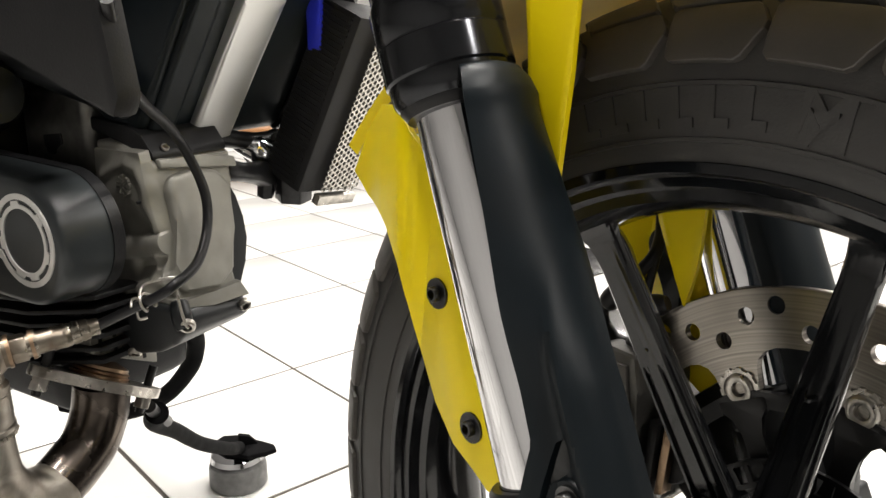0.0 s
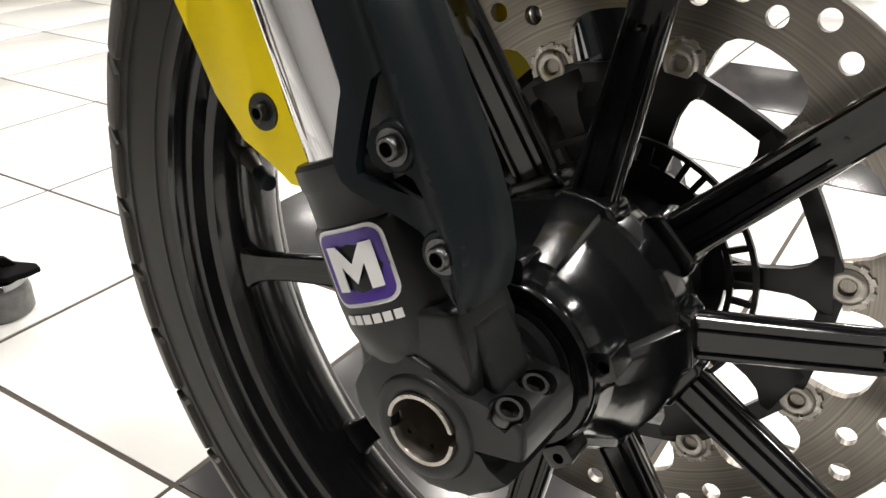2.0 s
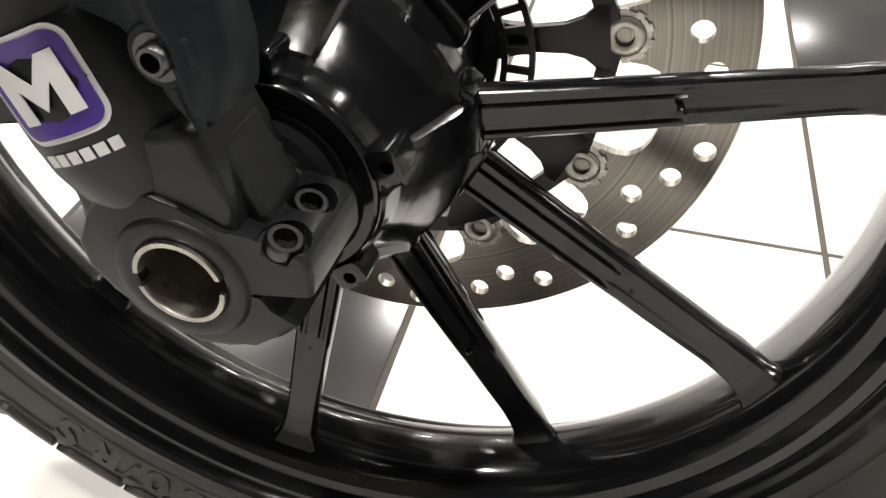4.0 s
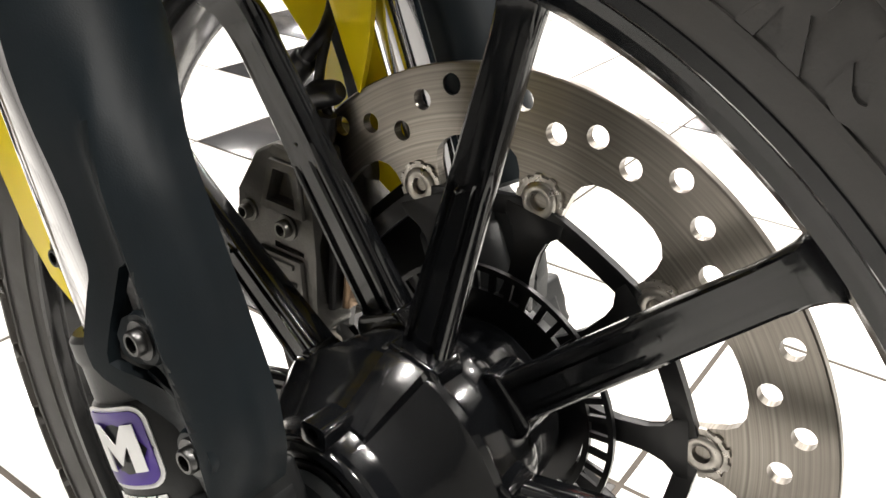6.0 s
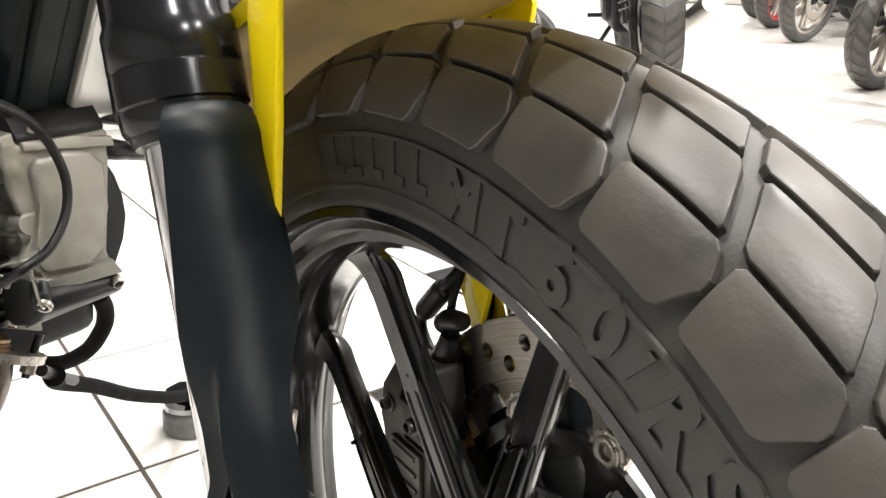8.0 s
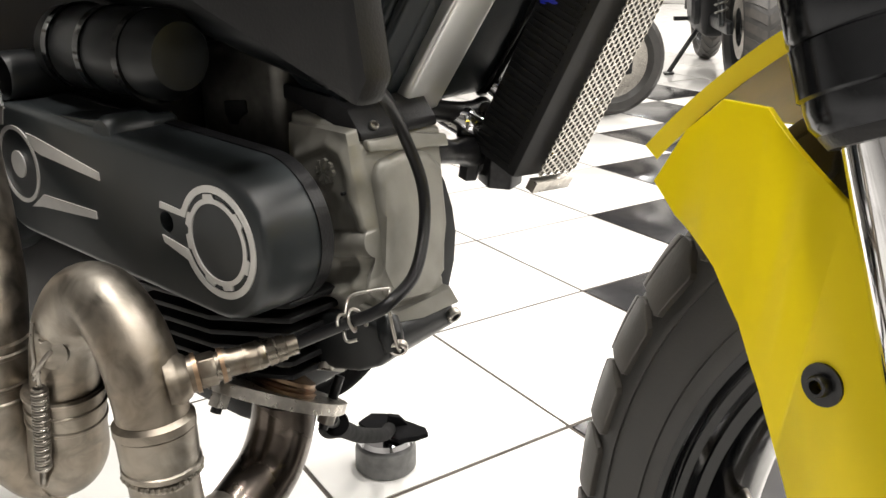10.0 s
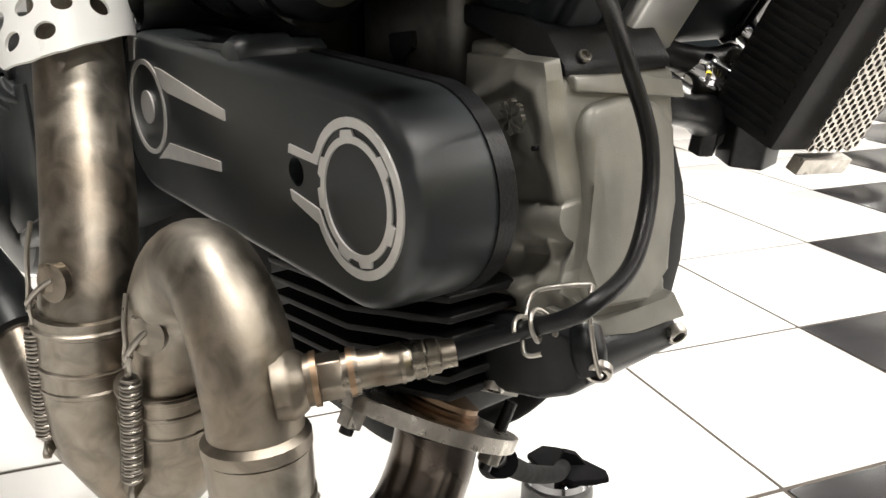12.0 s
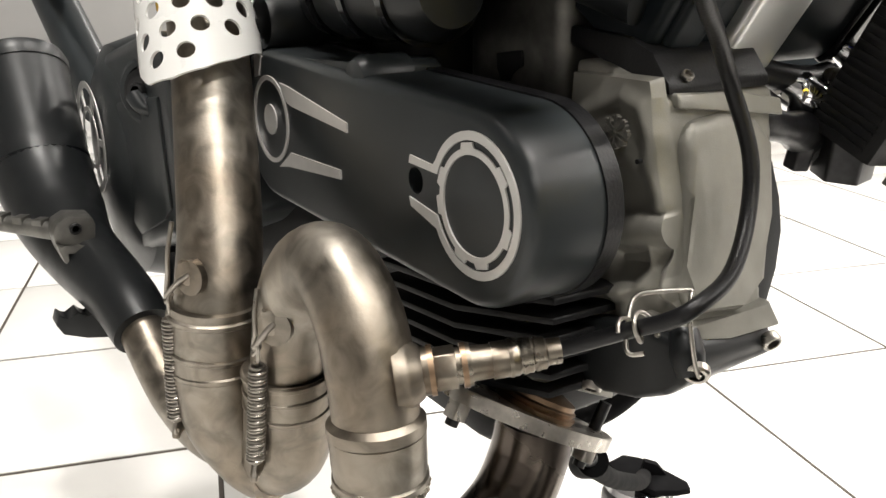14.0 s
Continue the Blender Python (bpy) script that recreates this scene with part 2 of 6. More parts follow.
def spline(pts, per=8):
    """A smooth line through the points."""
    p = [Vector(q) for q in pts]
    out = []
    for i in range(len(p) - 1):
        a, b, c, d = p[max(0, i - 1)], p[i], p[i + 1], p[min(len(p) - 1, i + 2)]
        for k in range(per):
            t = k / per
            out.append(0.5 * (2 * b + (c - a) * t + (2 * a - 5 * b + 4 * c - d) * t * t + (3 * b - a - 3 * c + d) * t ** 3))
    out.append(p[-1])
    return out


def tube(pts, rad, n=18, per=8, bm=None, caps=True, smooth=True):
    """A pipe along a smooth line; rad is one radius or one for each given point."""
    bm = bm or bmesh.new()
    line = spline(pts, per) if smooth else [Vector(q) for q in pts]
    rads = [rad] * len(line) if not isinstance(rad, (list, tuple)) else [float(q) for q in np.interp(np.linspace(0, len(pts) - 1, len(line)), range(len(pts)), rad)]
    t = (line[1] - line[0]).normalized()
    u = t.orthogonal().normalized()
    rings = []
    for i, p in enumerate(line):
        t2 = (line[min(i + 1, len(line) - 1)] - line[max(i - 1, 0)]).normalized()
        u = (t.rotation_difference(t2) @ u).normalized()
        t = t2
        v = t.cross(u)
        rings.append([bm.verts.new(p + rads[i] * (math.cos(a) * u + math.sin(a) * v)) for a in (2 * math.pi * k / n for k in range(n))])
    for a, b in zip(rings, rings[1:]):
        for k in range(n):
            bm.faces.new((a[k], a[(k + 1) % n], b[(k + 1) % n], b[k]))
    if caps:
        bm.faces.new(rings[0])
        bm.faces.new(rings[-1])
    return bm


def prism(outline, y0, y1, bevel=0.0, m=I4, bm=None, seg=2):
    """A plate: an outline of (x, z) from y0 to y1 with rounded edges."""
    b2 = bmesh.new()
    lo = [b2.verts.new(Vector((x, y0, z))) for x, z in outline]
    hi = [b2.verts.new(Vector((x, y1, z))) for x, z in outline]
    b2.faces.new(lo)
    b2.faces.new(hi)
    for k in range(len(lo)):
        j = (k + 1) % len(lo)
        b2.faces.new((lo[k], lo[j], hi[j], hi[k]))
    if bevel:
        bmesh.ops.bevel(b2, geom=list(b2.edges), offset=bevel, segments=seg, affect="EDGES", profile=0.6, clamp_overlap=True)
    b2.transform(m)
    return merge(bm, b2)


def merge(bm, b2):
    if bm is None:
        return b2
    me = bpy.data.meshes.new("tmp")
    b2.to_mesh(me)
    b2.free()
    bm.from_mesh(me)
    bpy.data.meshes.remove(me)
    return bm


def box(x0, x1, y0, y1, z0, z1, bevel=0.0, m=I4, bm=None, seg=2):
    return prism([(x0, z0), (x1, z0), (x1, z1), (x0, z1)], y0, y1, bevel, m, bm, seg)


def rounded(w, h, r, n=5):
    """The outline of a rounded rectangle round the origin."""
    out = []
    for cx, cz, a in ((w / 2 - r, h / 2 - r, 0), (-w / 2 + r, h / 2 - r, 90), (-w / 2 + r, -h / 2 + r, 180), (w / 2 - r, -h / 2 + r, 270)):
        out += [(cx + r * math.cos(radians(a + 90 * k / n)), cz + r * math.sin(radians(a + 90 * k / n))) for k in range(n + 1)]
    return out


def boolean(a, b, how="DIFFERENCE"):
    """bmesh a cut by (or joined with) bmesh b."""
    obs = []
    for k in (a, b):
        bmesh.ops.recalc_face_normals(k, faces=k.faces)
        me = bpy.data.meshes.new("tmp")
        k.to_mesh(me)
        k.free()
        obs.append(new("tmp", me))
    mod = obs[0].modifiers.new("b", "BOOLEAN")
    mod.object, mod.operation, mod.solver = obs[1], how, "EXACT"
    mod.use_self = how == "UNION"
    dg = bpy.context.evaluated_depsgraph_get()
    out = bmesh.new()
    out.from_mesh(obs[0].evaluated_get(dg).data)
    for o in obs:
        me = o.data
        bpy.data.objects.remove(o)
        bpy.data.meshes.remove(me)
    return out


def frame_at(p, axis, up=(0, 0, 1)):
    """A pose at p whose y axis points along axis."""
    y = Vector(axis).normalized()
    x = y.cross(Vector(up))
    if x.length < 1e-4:
        x = y.cross(Vector((1, 0, 0)))
    x.normalize()
    z = x.cross(y)
    m = Matrix((x, y, z)).transposed().to_4x4()
    m.translation = Vector(p)
    return m


def bolt(parent, p, axis, r=0.006, h=0.005, material=None, name="bolt", m=None, washer=0.0, label=""):
    """A socket-head bolt whose head rises from p along axis."""
    bm = bmesh.new()
    k = frame_at(p, axis)
    prof = [(0, 0), (0, r), (h * 0.75, r), (h, r * 0.86), (h, r * 0.62)]
    if washer:
        prof = [(0, 0), (0, washer), (h * 0.25, washer), (h * 0.25, r), (h * 0.8, r), (h, r * 0.86), (h, r * 0.62)]
    lathe(bm, prof, 24, k, caps=False)
    hexa = [bm.verts.new(k @ Vector((r * 0.6 * math.cos(a), -h * 0.1, r * 0.6 * math.sin(a)))) for a in (math.pi / 3 * q for q in range(6))]
    top = [bm.verts.new(k @ Vector((r * 0.64 * math.cos(a), h * 0.98, r * 0.64 * math.sin(a)))) for a in (math.pi / 3 * q for q in range(6))]
    bm.faces.new(hexa)
    for q in range(6):
        bm.faces.new((top[q], top[(q + 1) % 6], hexa[(q + 1) % 6], hexa[q]))
    return part(name, bm, material or DARKBOLT, parent, label, m)


def text_mesh(body, size, depth=0.0, space=1.0):
    """Letters of the built-in font, as a bmesh in the xy plane."""
    cu = bpy.data.curves.new("tmp", "FONT")
    cu.body, cu.size, cu.extrude, cu.space_character, cu.resolution_u = body, size, depth, space, 3
    cu.offset = size * 0.045
    ob = new("tmp", cu)
    dg = bpy.context.evaluated_depsgraph_get()
    bm = bmesh.new()
    bm.from_mesh(ob.evaluated_get(dg).to_mesh())
    bpy.data.objects.remove(ob)
    bpy.data.curves.remove(cu)
    return bm

# ---- the showroom ----
def room():
    x0, x1, y0, y1, h = ROOM
    t = 0.15
    for nm, b in (("wall_north", (x0 - t, x1 + t, y1, y1 + t, -0.05, h)), ("wall_south", (x0 - t, x1 + t, y0 - t, y0, -0.05, h)),
                  ("wall_west", (x0 - t, x0, y0, y1, -0.05, h)), ("wall_east", (x1, x1 + t, y0, y1, -0.05, h))):
        white = nm == "wall_north"
        tagged(part(nm, box(*b), WHITEWALL if white else WALL, None), "plain white painted showroom wall" if white else "plain grey painted showroom wall", "wall", kind="structure")
    tagged(part("ceiling", box(x0 - t, x1 + t, y0 - t, y1 + t, h, h + t), CEIL, None), "plain grey showroom ceiling with downlights", "ceiling", kind="structure")
    first = None
    for x, y in LAMPS:
        if first is None:
            first = thing("ceiling_downlight", "round white downlight set into the ceiling, far row added as fill", "lamp", pose(x, y, h), group="ceiling downlights")
            part("trim_ring", lathe(bmesh.new(), [(0.001, 0.16), (-0.02, 0.16), (-0.024, 0.15), (-0.02, 0.125), (0.001, 0.125)], 40, AX_Z, loop=True), WALL, first)
            part("diffuser", along_z([(-0.004, 0.0), (-0.004, 0.124), (-0.012, 0.122), (-0.014, 0.0)], 32), LAMPGLOW, first, "glowing white diffuser")
        else:
            copy_thing(first, pose(x, y, h))


# tile grid: one corner, the side and the turn
TILE, TURN, CORNER = 0.3460, -0.3140, (-0.9068, 0.6660)
GRID = Matrix.Translation((*CORNER, 0)) @ Matrix.Rotation(TURN, 4, "Z")


def tile_bmesh(g=0.0030):
    return box(g, TILE - g, g, TILE - g, -0.008, 0.0, 0.0006)


def floor():
    x0, x1, y0, y1, h = ROOM
    bed = tagged(part("floor", box(x0, x1, y0, y1, -0.06, -0.0012), GROUT, None), "glossy white tiled showroom floor with black diagonal tiles", "floor", kind="structure")
    inv = GRID.inverted()
    c = [inv @ Vector((x, y, 0)) for x in (x0, x1) for y in (y0, y1)]
    i0, i1 = int(min(v.x for v in c) / TILE) - 1, int(max(v.x for v in c) / TILE) + 1
    j0, j1 = int(min(v.y for v in c) / TILE) - 1, int(max(v.y for v in c) / TILE) + 1
    near = {}
    rest = {False: [], True: []}
    for i in range(i0, i1):
        for j in range(j0, j1):
            p = GRID @ Vector(((i + 0.5) * TILE, (j + 0.5) * TILE, 0))
            if not (x0 + 0.25 < p.x < x1 - 0.25 and y0 + 0.25 < p.y < y1 - 0.25):
                continue
            dark = i + j == 1 and j < 7 or i + j == 5 and j < 4
            if (p.x + 0.7) ** 2 + (p.y - 0.9) ** 2 < 3.05 ** 2 and p.y > -1.2:
                m = GRID @ Matrix.Translation((i * TILE, j * TILE, 0.0012 * (random.random() - 0.5)))
                if dark in near:
                    again(near[dark], m)
                else:
                    near[dark] = part("tile", tile_bmesh(), TILE_B if dark else TILE_W, bed, m=m, angle=60)
            else:
                rest[dark].append((i, j))
    for dark, cells in rest.items():
        g, s = 0.0027, TILE
        vs, fs = [], []
        for i, j in cells:
            n = len(vs)
            q = [(g, g), (s - g, g), (s - g, s - g), (g, s - g)]
            vs += [GRID @ Vector((i * s + a, j * s + b, -0.008)) for a, b in q] + [GRID @ Vector((i * s + a, j * s + b, 0.0)) for a, b in q]
            fs += [(n + 4, n + 5, n + 6, n + 7)] + [(n + k, n + (k + 1) % 4, n + 4 + (k + 1) % 4, n + 4 + k) for k in range(4)]
        me = bpy.data.meshes.new("far_tiles")
        me.from_pydata(vs, [], fs)
        me.materials.append(TILE_B if dark else TILE_W)
        ob = new("far_tiles", me)
        ob.parent = bed
        tagged(ob, "", "", kind="stuff")


# ---- the motorcycle ----
BIKE = thing("motorcycle", "black and yellow scrambler motorcycle leaning on its side stand", "motorcycle")

# front wheel: centre, forward, axle (away from the near side) and up
C0, E1, EN = Vector((-0.00958, -0.01198, 0.31423)), Vector((0.94040, -0.34006, 0.0)), Vector((0.33984, 0.93981, -0.03557))
E2 = E1.cross(EN)
WF = Matrix((E1, EN, E2)).transposed().to_4x4()
WF.translation = C0
RIM_R, TYRE_R, A0 = 0.2385, 0.3155, 9.87
# fork: its foot, along the leg, in the wheel's own axes
FD, FX = Vector((-0.395, 0, 0.9187)), Vector((0.9187, 0, 0.395))


def fork_frame(side):
    m = Matrix((FX, Vector((0, 1, 0)), FD)).transposed().to_4x4()
    m.translation = Vector((-0.008, 0.092 * side, 0))
    return WF @ m


PROFILE = [(-0.0375, 0.2335), (-0.0408, 0.2385), (-0.0416, 0.243), (-0.0424, 0.252), (-0.0429, 0.262), (-0.0428, 0.270), (-0.0420, 0.277), (-0.0402, 0.2835),
           (-0.0370, 0.2905), (-0.0328, 0.2965), (-0.0275, 0.3020), (-0.0213, 0.3065), (-0.0147, 0.3098), (-0.0075, 0.3118), (0.0, 0.3125)]


def tyre_surface():
    """The tread's base line as points by the distance from the crown, to place blocks on it."""
    pts = [Vector((y, r)) for y, r in PROFILE[::-1]]
    s, out = 0.0, []
    for a, b in zip(pts, pts[1:]):
        out.append((s, a.x, a.y))
        s += (b - a).length
    out.append((s, pts[-1].x, pts[-1].y))
    return np.array(out)


TS = tyre_surface()


def on_tyre(u, s, lift):
    """A point u metres round the tyre, s metres from the crown towards the near side (negative: the far side)."""
    q = abs(s)
    y, r = np.interp(q, TS[:, 0], TS[:, 1]), np.interp(q, TS[:, 0], TS[:, 2])
    y2, r2 = np.interp(q + 0.002, TS[:, 0], TS[:, 1]), np.interp(q + 0.002, TS[:, 0], TS[:, 2])
    n = Vector((r2 - r, -(y2 - y))).normalized()
    n = Vector((-abs(n.x), abs(n.y)))
    y, r = float(y + lift * n.x), float(r + lift * n.y)
    a = u / 0.30
    return Vector((r * math.cos(a), y if s >= 0 else -y, r * math.sin(a)))


def block_mesh(poly, lift=0.0036):
    """A tread block: a polygon (u, s) raised from the carcass, with a rounded rim and curved to the tyre."""
    bm = bmesh.new()
    cu, cs = sum(p[0] for p in poly) / len(poly), sum(p[1] for p in poly) / len(poly)
    soft = []
    for k, p in enumerate(poly):  # rounded corners
        for q in (poly[k - 1], poly[(k + 1) % len(poly)]):
            d = math.hypot(q[0] - p[0], q[1] - p[1])
            soft.append((p[0] + (q[0] - p[0]) * 0.0020 / d, p[1] + (q[1] - p[1]) * 0.0020 / d))
    fine = []
    for a, b in zip(soft, soft[1:] + soft[:1]):
        n = max(1, int(math.hypot(b[0] - a[0], b[1] - a[1]) / 0.006))
        fine += [(a[0] + (b[0] - a[0]) * k / n, a[1] + (b[1] - a[1]) * k / n) for k in range(n)]
    rings = []
    for shrink, up in ((-0.0010, -0.002), (-0.0001, lift - 0.0006), (0.0003, lift - 0.0001), (0.0012, lift)):
        ring = []
        for u, s in fine:
            d = math.hypot(u - cu, s - cs)
            k = max(0.0, 1 - 1.25 * shrink / d)
            ring.append(bm.verts.new(on_tyre(cu + (u - cu) * k, cs + (s - cs) * k, up)))
        rings.append(ring)
    for k in (0.66, 0.33):
        rings.append([bm.verts.new(on_tyre(cu + (u - cu) * k, cs + (s - cs) * k, lift)) for u, s in fine])
    for a, b in zip(rings, rings[1:]):
        for k in range(len(a)):
            j = (k + 1) % len(a)
            bm.faces.new((a[k], a[j], b[j], b[k]))
    mid = bm.verts.new(on_tyre(cu, cs, lift))
    for k in range(len(fine)):
        bm.faces.new((rings[-1][k], rings[-1][(k + 1) % len(fine)], mid))
    return bm


def tyre():
    prof = PROFILE + [(-y, r) for y, r in PROFILE[-2::-1]]
    prof = prof + [(0.03, 0.236), (-0.03, 0.236)]
    t = part("front_tyre", lathe(bmesh.new(), prof, 160, loop=True), RUBBER, BIKE, "black tubeless front tyre with large tread blocks", WF)
    # ribs by the rim and at the edge of the tread
    for y, r in ((-0.0420, 0.2475), (-0.0428, 0.2705)):
        part("sidewall_rib", lathe(bmesh.new(), [(y + 0.001, r - 0.0014), (y - 0.0011, r - 0.0008), (y - 0.0011, r + 0.0008), (y + 0.001, r + 0.0014)], 120, loop=True), RUBBER, t)
    count = 40
    step = 360.0 / count

    def poly(pts, side=1, c=64.5):
        return [(radians(c + a) * 0.30, s / 1000 * side) for a, s in pts]

    shoulder = [(6.9, 57.4), (0.0, 58.3), (-1.7, 44.1), (-0.4, 34.3), (7.2, 34.3)]
    inner = [(0.1, 32.1), (7.6, 32.1), (10.3, 13.3), (2.8, 13.3)]
    crown = [(3.3, 11.1), (10.9, 11.1), (13.0, -3.4), (5.4, -3.4)]
    for shape in (poly(shoulder), poly(inner), poly(crown), poly(shoulder, -1, 69.0), poly(inner, -1, 69.0)):
        b = part("tread_block", block_mesh(shape), TREAD, t, angle=24)
        for k in range(1, count):
            again(b, Matrix.Rotation(k * 2 * math.pi / count, 4, "Y"))
    # raised lettering on the sidewall, reading clockwise
    def wrap(bm, a_mid, r_mid, h=0.0013):
        xs = [v.co.x for v in bm.verts]
        mx = (min(xs) + max(xs)) / 2
        for v in bm.verts:
            r = r_mid + v.co.y
            a = radians(a_mid) - (v.co.x - mx) / r_mid
            y = np.interp(r, [p[1] for p in PROFILE], [p[0] for p in PROFILE])
            v.co = Vector((r * math.cos(a), y - (h if v.co.z > 0 else -0.002), r * math.sin(a)))
        return bm

    def letters(word, a, size, sp=1.05):
        bm = text_mesh(word, size * 1.14, 0.001, sp)
        bmesh.ops.translate(bm, verts=bm.verts, vec=(0, -0.41 * size, 0))
        part("sidewall_lettering", wrap(bm, a, 0.2608), RUBBER, t, angle=30)

    for ch, a, size in (("M", 83.3, 0.0235), ("T", 77.9, 0.0245), ("6", 71.7, 0.0265), ("0", 66.5, 0.0265), ("/", 63.0, 0.016), ("R", 58.9, 0.0265), ("S", 53.9, 0.0265)):
        letters(ch, a, size)
        letters(ch, a + 180, size)
    for k, a in enumerate((108.0, 104.4, 100.7, 96.9, 93.2, 89.5)):  # maker's mark as plain bars
        bm = prism([(-0.0055, -0.0085), (0.0055, -0.0085), (0.0055, -0.0045), (-0.001, -0.0045), (-0.001, 0.0085), (-0.0055, 0.0085)], -0.001, 0.001)
        for v in bm.verts:
            v.co = Vector((v.co.x, v.co.z, -v.co.y))
        part("sidewall_bar", wrap(bm, a, 0.2608, 0.0009), RUBBER, t, angle=30)
    return t


def spoke_bmesh(y_hub, y_rim):
    """One spoke along +x, leaning across the wheel: a raised rib that ends in a notch, and a flat outer half."""
    bm = bmesh.new()

    def section(x, w, dy, d, b, c):
        y = y_hub + (y_rim - y_hub) * (x - 0.056) / 0.150 + dy
        pts = [(-w * 0.55, y + d), (-w, y + 0.0062), (-w * 0.99, y + 0.0038), (-w * 0.93, y + 0.0016), (-w * 0.80, y + c), (-w * 0.66, y + c), (-w * 0.58, y + b), (-w * 0.40, y + b), (-w * 0.30, y + c), (0.0, y + c * 0.6),
               (w * 0.30, y + c), (w * 0.40, y + b), (w * 0.58, y + b), (w * 0.66, y + c), (w * 0.80, y + c), (w * 0.93, y + 0.0016), (w * 0.99, y + 0.0038), (w, y + 0.0062), (w * 0.55, y + d)]
        return [bm.verts.new((x, py, pz)) for pz, py in pts]

    # along the spoke: half width, shift, depth, floor of the two grooves, height of the lands
    rows = [(0.040, 0.0150, -0.001, 0.022, 0.0020, 0.0), (0.054, 0.0124, 0.0, 0.020, 0.0020, 0.0), (0.060, 0.0116, 0.0, 0.018, 0.0020, 0.0), (0.10, 0.0108, 0.0, 0.016, 0.0020, 0.0), (0.1335, 0.0101, 0.0, 0.015, 0.0020, 0.0),
            (0.1385, 0.0100, 0.0, 0.015, 0.0006, 0.0002), (0.146, 0.0098, 0.0, 0.015, 0.0007, 0.0008), (0.19, 0.0088, 0.0, 0.015, 0.0007, 0.0008),
            (0.200, 0.0092, -0.0005, 0.016, 0.0006, 0.0006), (0.2065, 0.0100, -0.0012, 0.0150, 0, 0), (0.2110, 0.0116, -0.0028, 0.0140, 0, 0), (0.2145, 0.0138, -0.0048, 0.0130, 0, 0), (0.2175, 0.0168, -0.0066, 0.0120, 0, 0), (0.2225, 0.0180, -0.0072, 0.0110, 0, 0)]
    secs = [section(*r) for r in rows]
    for p, q in zip(secs, secs[1:]):
        for k in range(len(p)):
            j = (k + 1) % len(p)
            bm.faces.new((p[k], p[j], q[j], q[k]))
    bm.faces.new(secs[0])
    bm.faces.new(secs[-1])
    return bm


def wheel():
    prof = [(-0.0385, 0.2395), (-0.0412, 0.2378), (-0.0412, 0.2335), (-0.0388, 0.2318), (-0.0345, 0.2308), (-0.0335, 0.2268), (-0.0262, 0.2248), (-0.0245, 0.2196), (-0.0175, 0.2152), (-0.006, 0.2135), (0.012, 0.2135),
            (0.0195, 0.2152), (0.0265, 0.2196), (0.0285, 0.2248), (0.0335, 0.2268), (0.0345, 0.2308), (0.0388, 0.2318), (0.0412, 0.2335), (0.0412, 0.2378), (0.0385, 0.2395), (0.034, 0.2355),
            (0.02, 0.222), (-0.02, 0.222), (-0.034, 0.2355)]
    w = part("front_wheel", lathe(bmesh.new(), prof, 144, loop=True), GLOSS, BIKE, "gloss black ten-spoke cast front wheel", WF)
    # five broad panels between five raised strips that carry the front spokes
    bm = bmesh.new()
    rows = [(-0.0560, 0.0400), (-0.0545, 0.0418), (-0.0500, 0.0428), (-0.0462, 0.0440), (-0.0455, 0.0443), (-0.0380, 0.0485), (-0.0280, 0.0546), (-0.0190, 0.0602), (-0.0168, 0.0618), (-0.0130, 0.0622), (-0.0105, 0.0606),
            (0.0, 0.0600), (0.014, 0.0585), (0.022, 0.0545), (0.032, 0.050), (0.054, 0.046)]
    cols = [(0.0, 0), (9.0, 0), (17.0, 0), (23.0, 0), (25.6, 0), (26.6, 1), (27.6, 2), (30.0, 2), (33.0, 2), (36.0, 2)]
    cols = [(-a, k) for a, k in cols[:0:-1]] + cols[:-1]
    rings = []
    for y, r in rows:
        ring = []
        lift = float(np.interp(y, (-0.0465, -0.0452, -0.020, -0.012, 0.0, 0.02), (0.0, 0.0030, 0.0042, 0.0022, 0.0, 0.0)))
        flat = float(np.interp(y, (-0.056, -0.040, -0.019, -0.016, 0.02), (0.0, 0.6, 1.0, 0.45, 0.4)))
        for k in range(5):
            for off, step in cols:
                a = radians(A0 + 36 + 72 * k + off)
                rr = r * (1 - 0.030 * flat * (1 - (min(abs(off), 26) / 26) ** 2)) + lift * (0, 0.55, 1.0)[step]
                ring.append(bm.verts.new((rr * math.cos(a), y, rr * math.sin(a))))
        rings.append(ring)
    for p, q in zip(rings, rings[1:]):
        for k in range(len(p)):
            bm.faces.new((p[k], p[(k + 1) % len(p)], q[(k + 1) % len(p)], q[k]))
    bm.faces.new(rings[0])
    bm.faces.new(rings[-1])
    part("hub", bm, GLOSS, w, "gloss black wheel hub with five broad panels", angle=24)
    part("hub_collar", lathe(bmesh.new(), [(-0.050, 0.030), (-0.0548, 0.0405), (-0.0572, 0.0402), (-0.0586, 0.0388), (-0.0586, 0.0350), (-0.0570, 0.0335), (-0.0560, 0.0300), (-0.0560, 0.020), (-0.05, 0.02)], 60, loop=True), GLOSS, w)
    part("bearing_seal", lathe(bmesh.new(), [(-0.0562, 0.0295), (-0.0572, 0.0290), (-0.0572, 0.0200), (-0.0562, 0.0195)], 48, loop=True), HOSE, w, "black rubber bearing seal")
    # cast fillets where the spokes meet the hub
    weld = part("spoke_root", prism([(0.0555, -0.0165), (0.0610, -0.0150), (0.0650, -0.0120), (0.0650, 0.0120), (0.0610, 0.0150), (0.0555, 0.0165)], -0.0150, 0.004, 0.0028, seg=3), GLOSS, w, m=Matrix.Rotation(-radians(A0), 4, "Y"))
    for k in range(1, 5):
        again(weld, Matrix.Rotation(-radians(A0 + 72 * k), 4, "Y"))
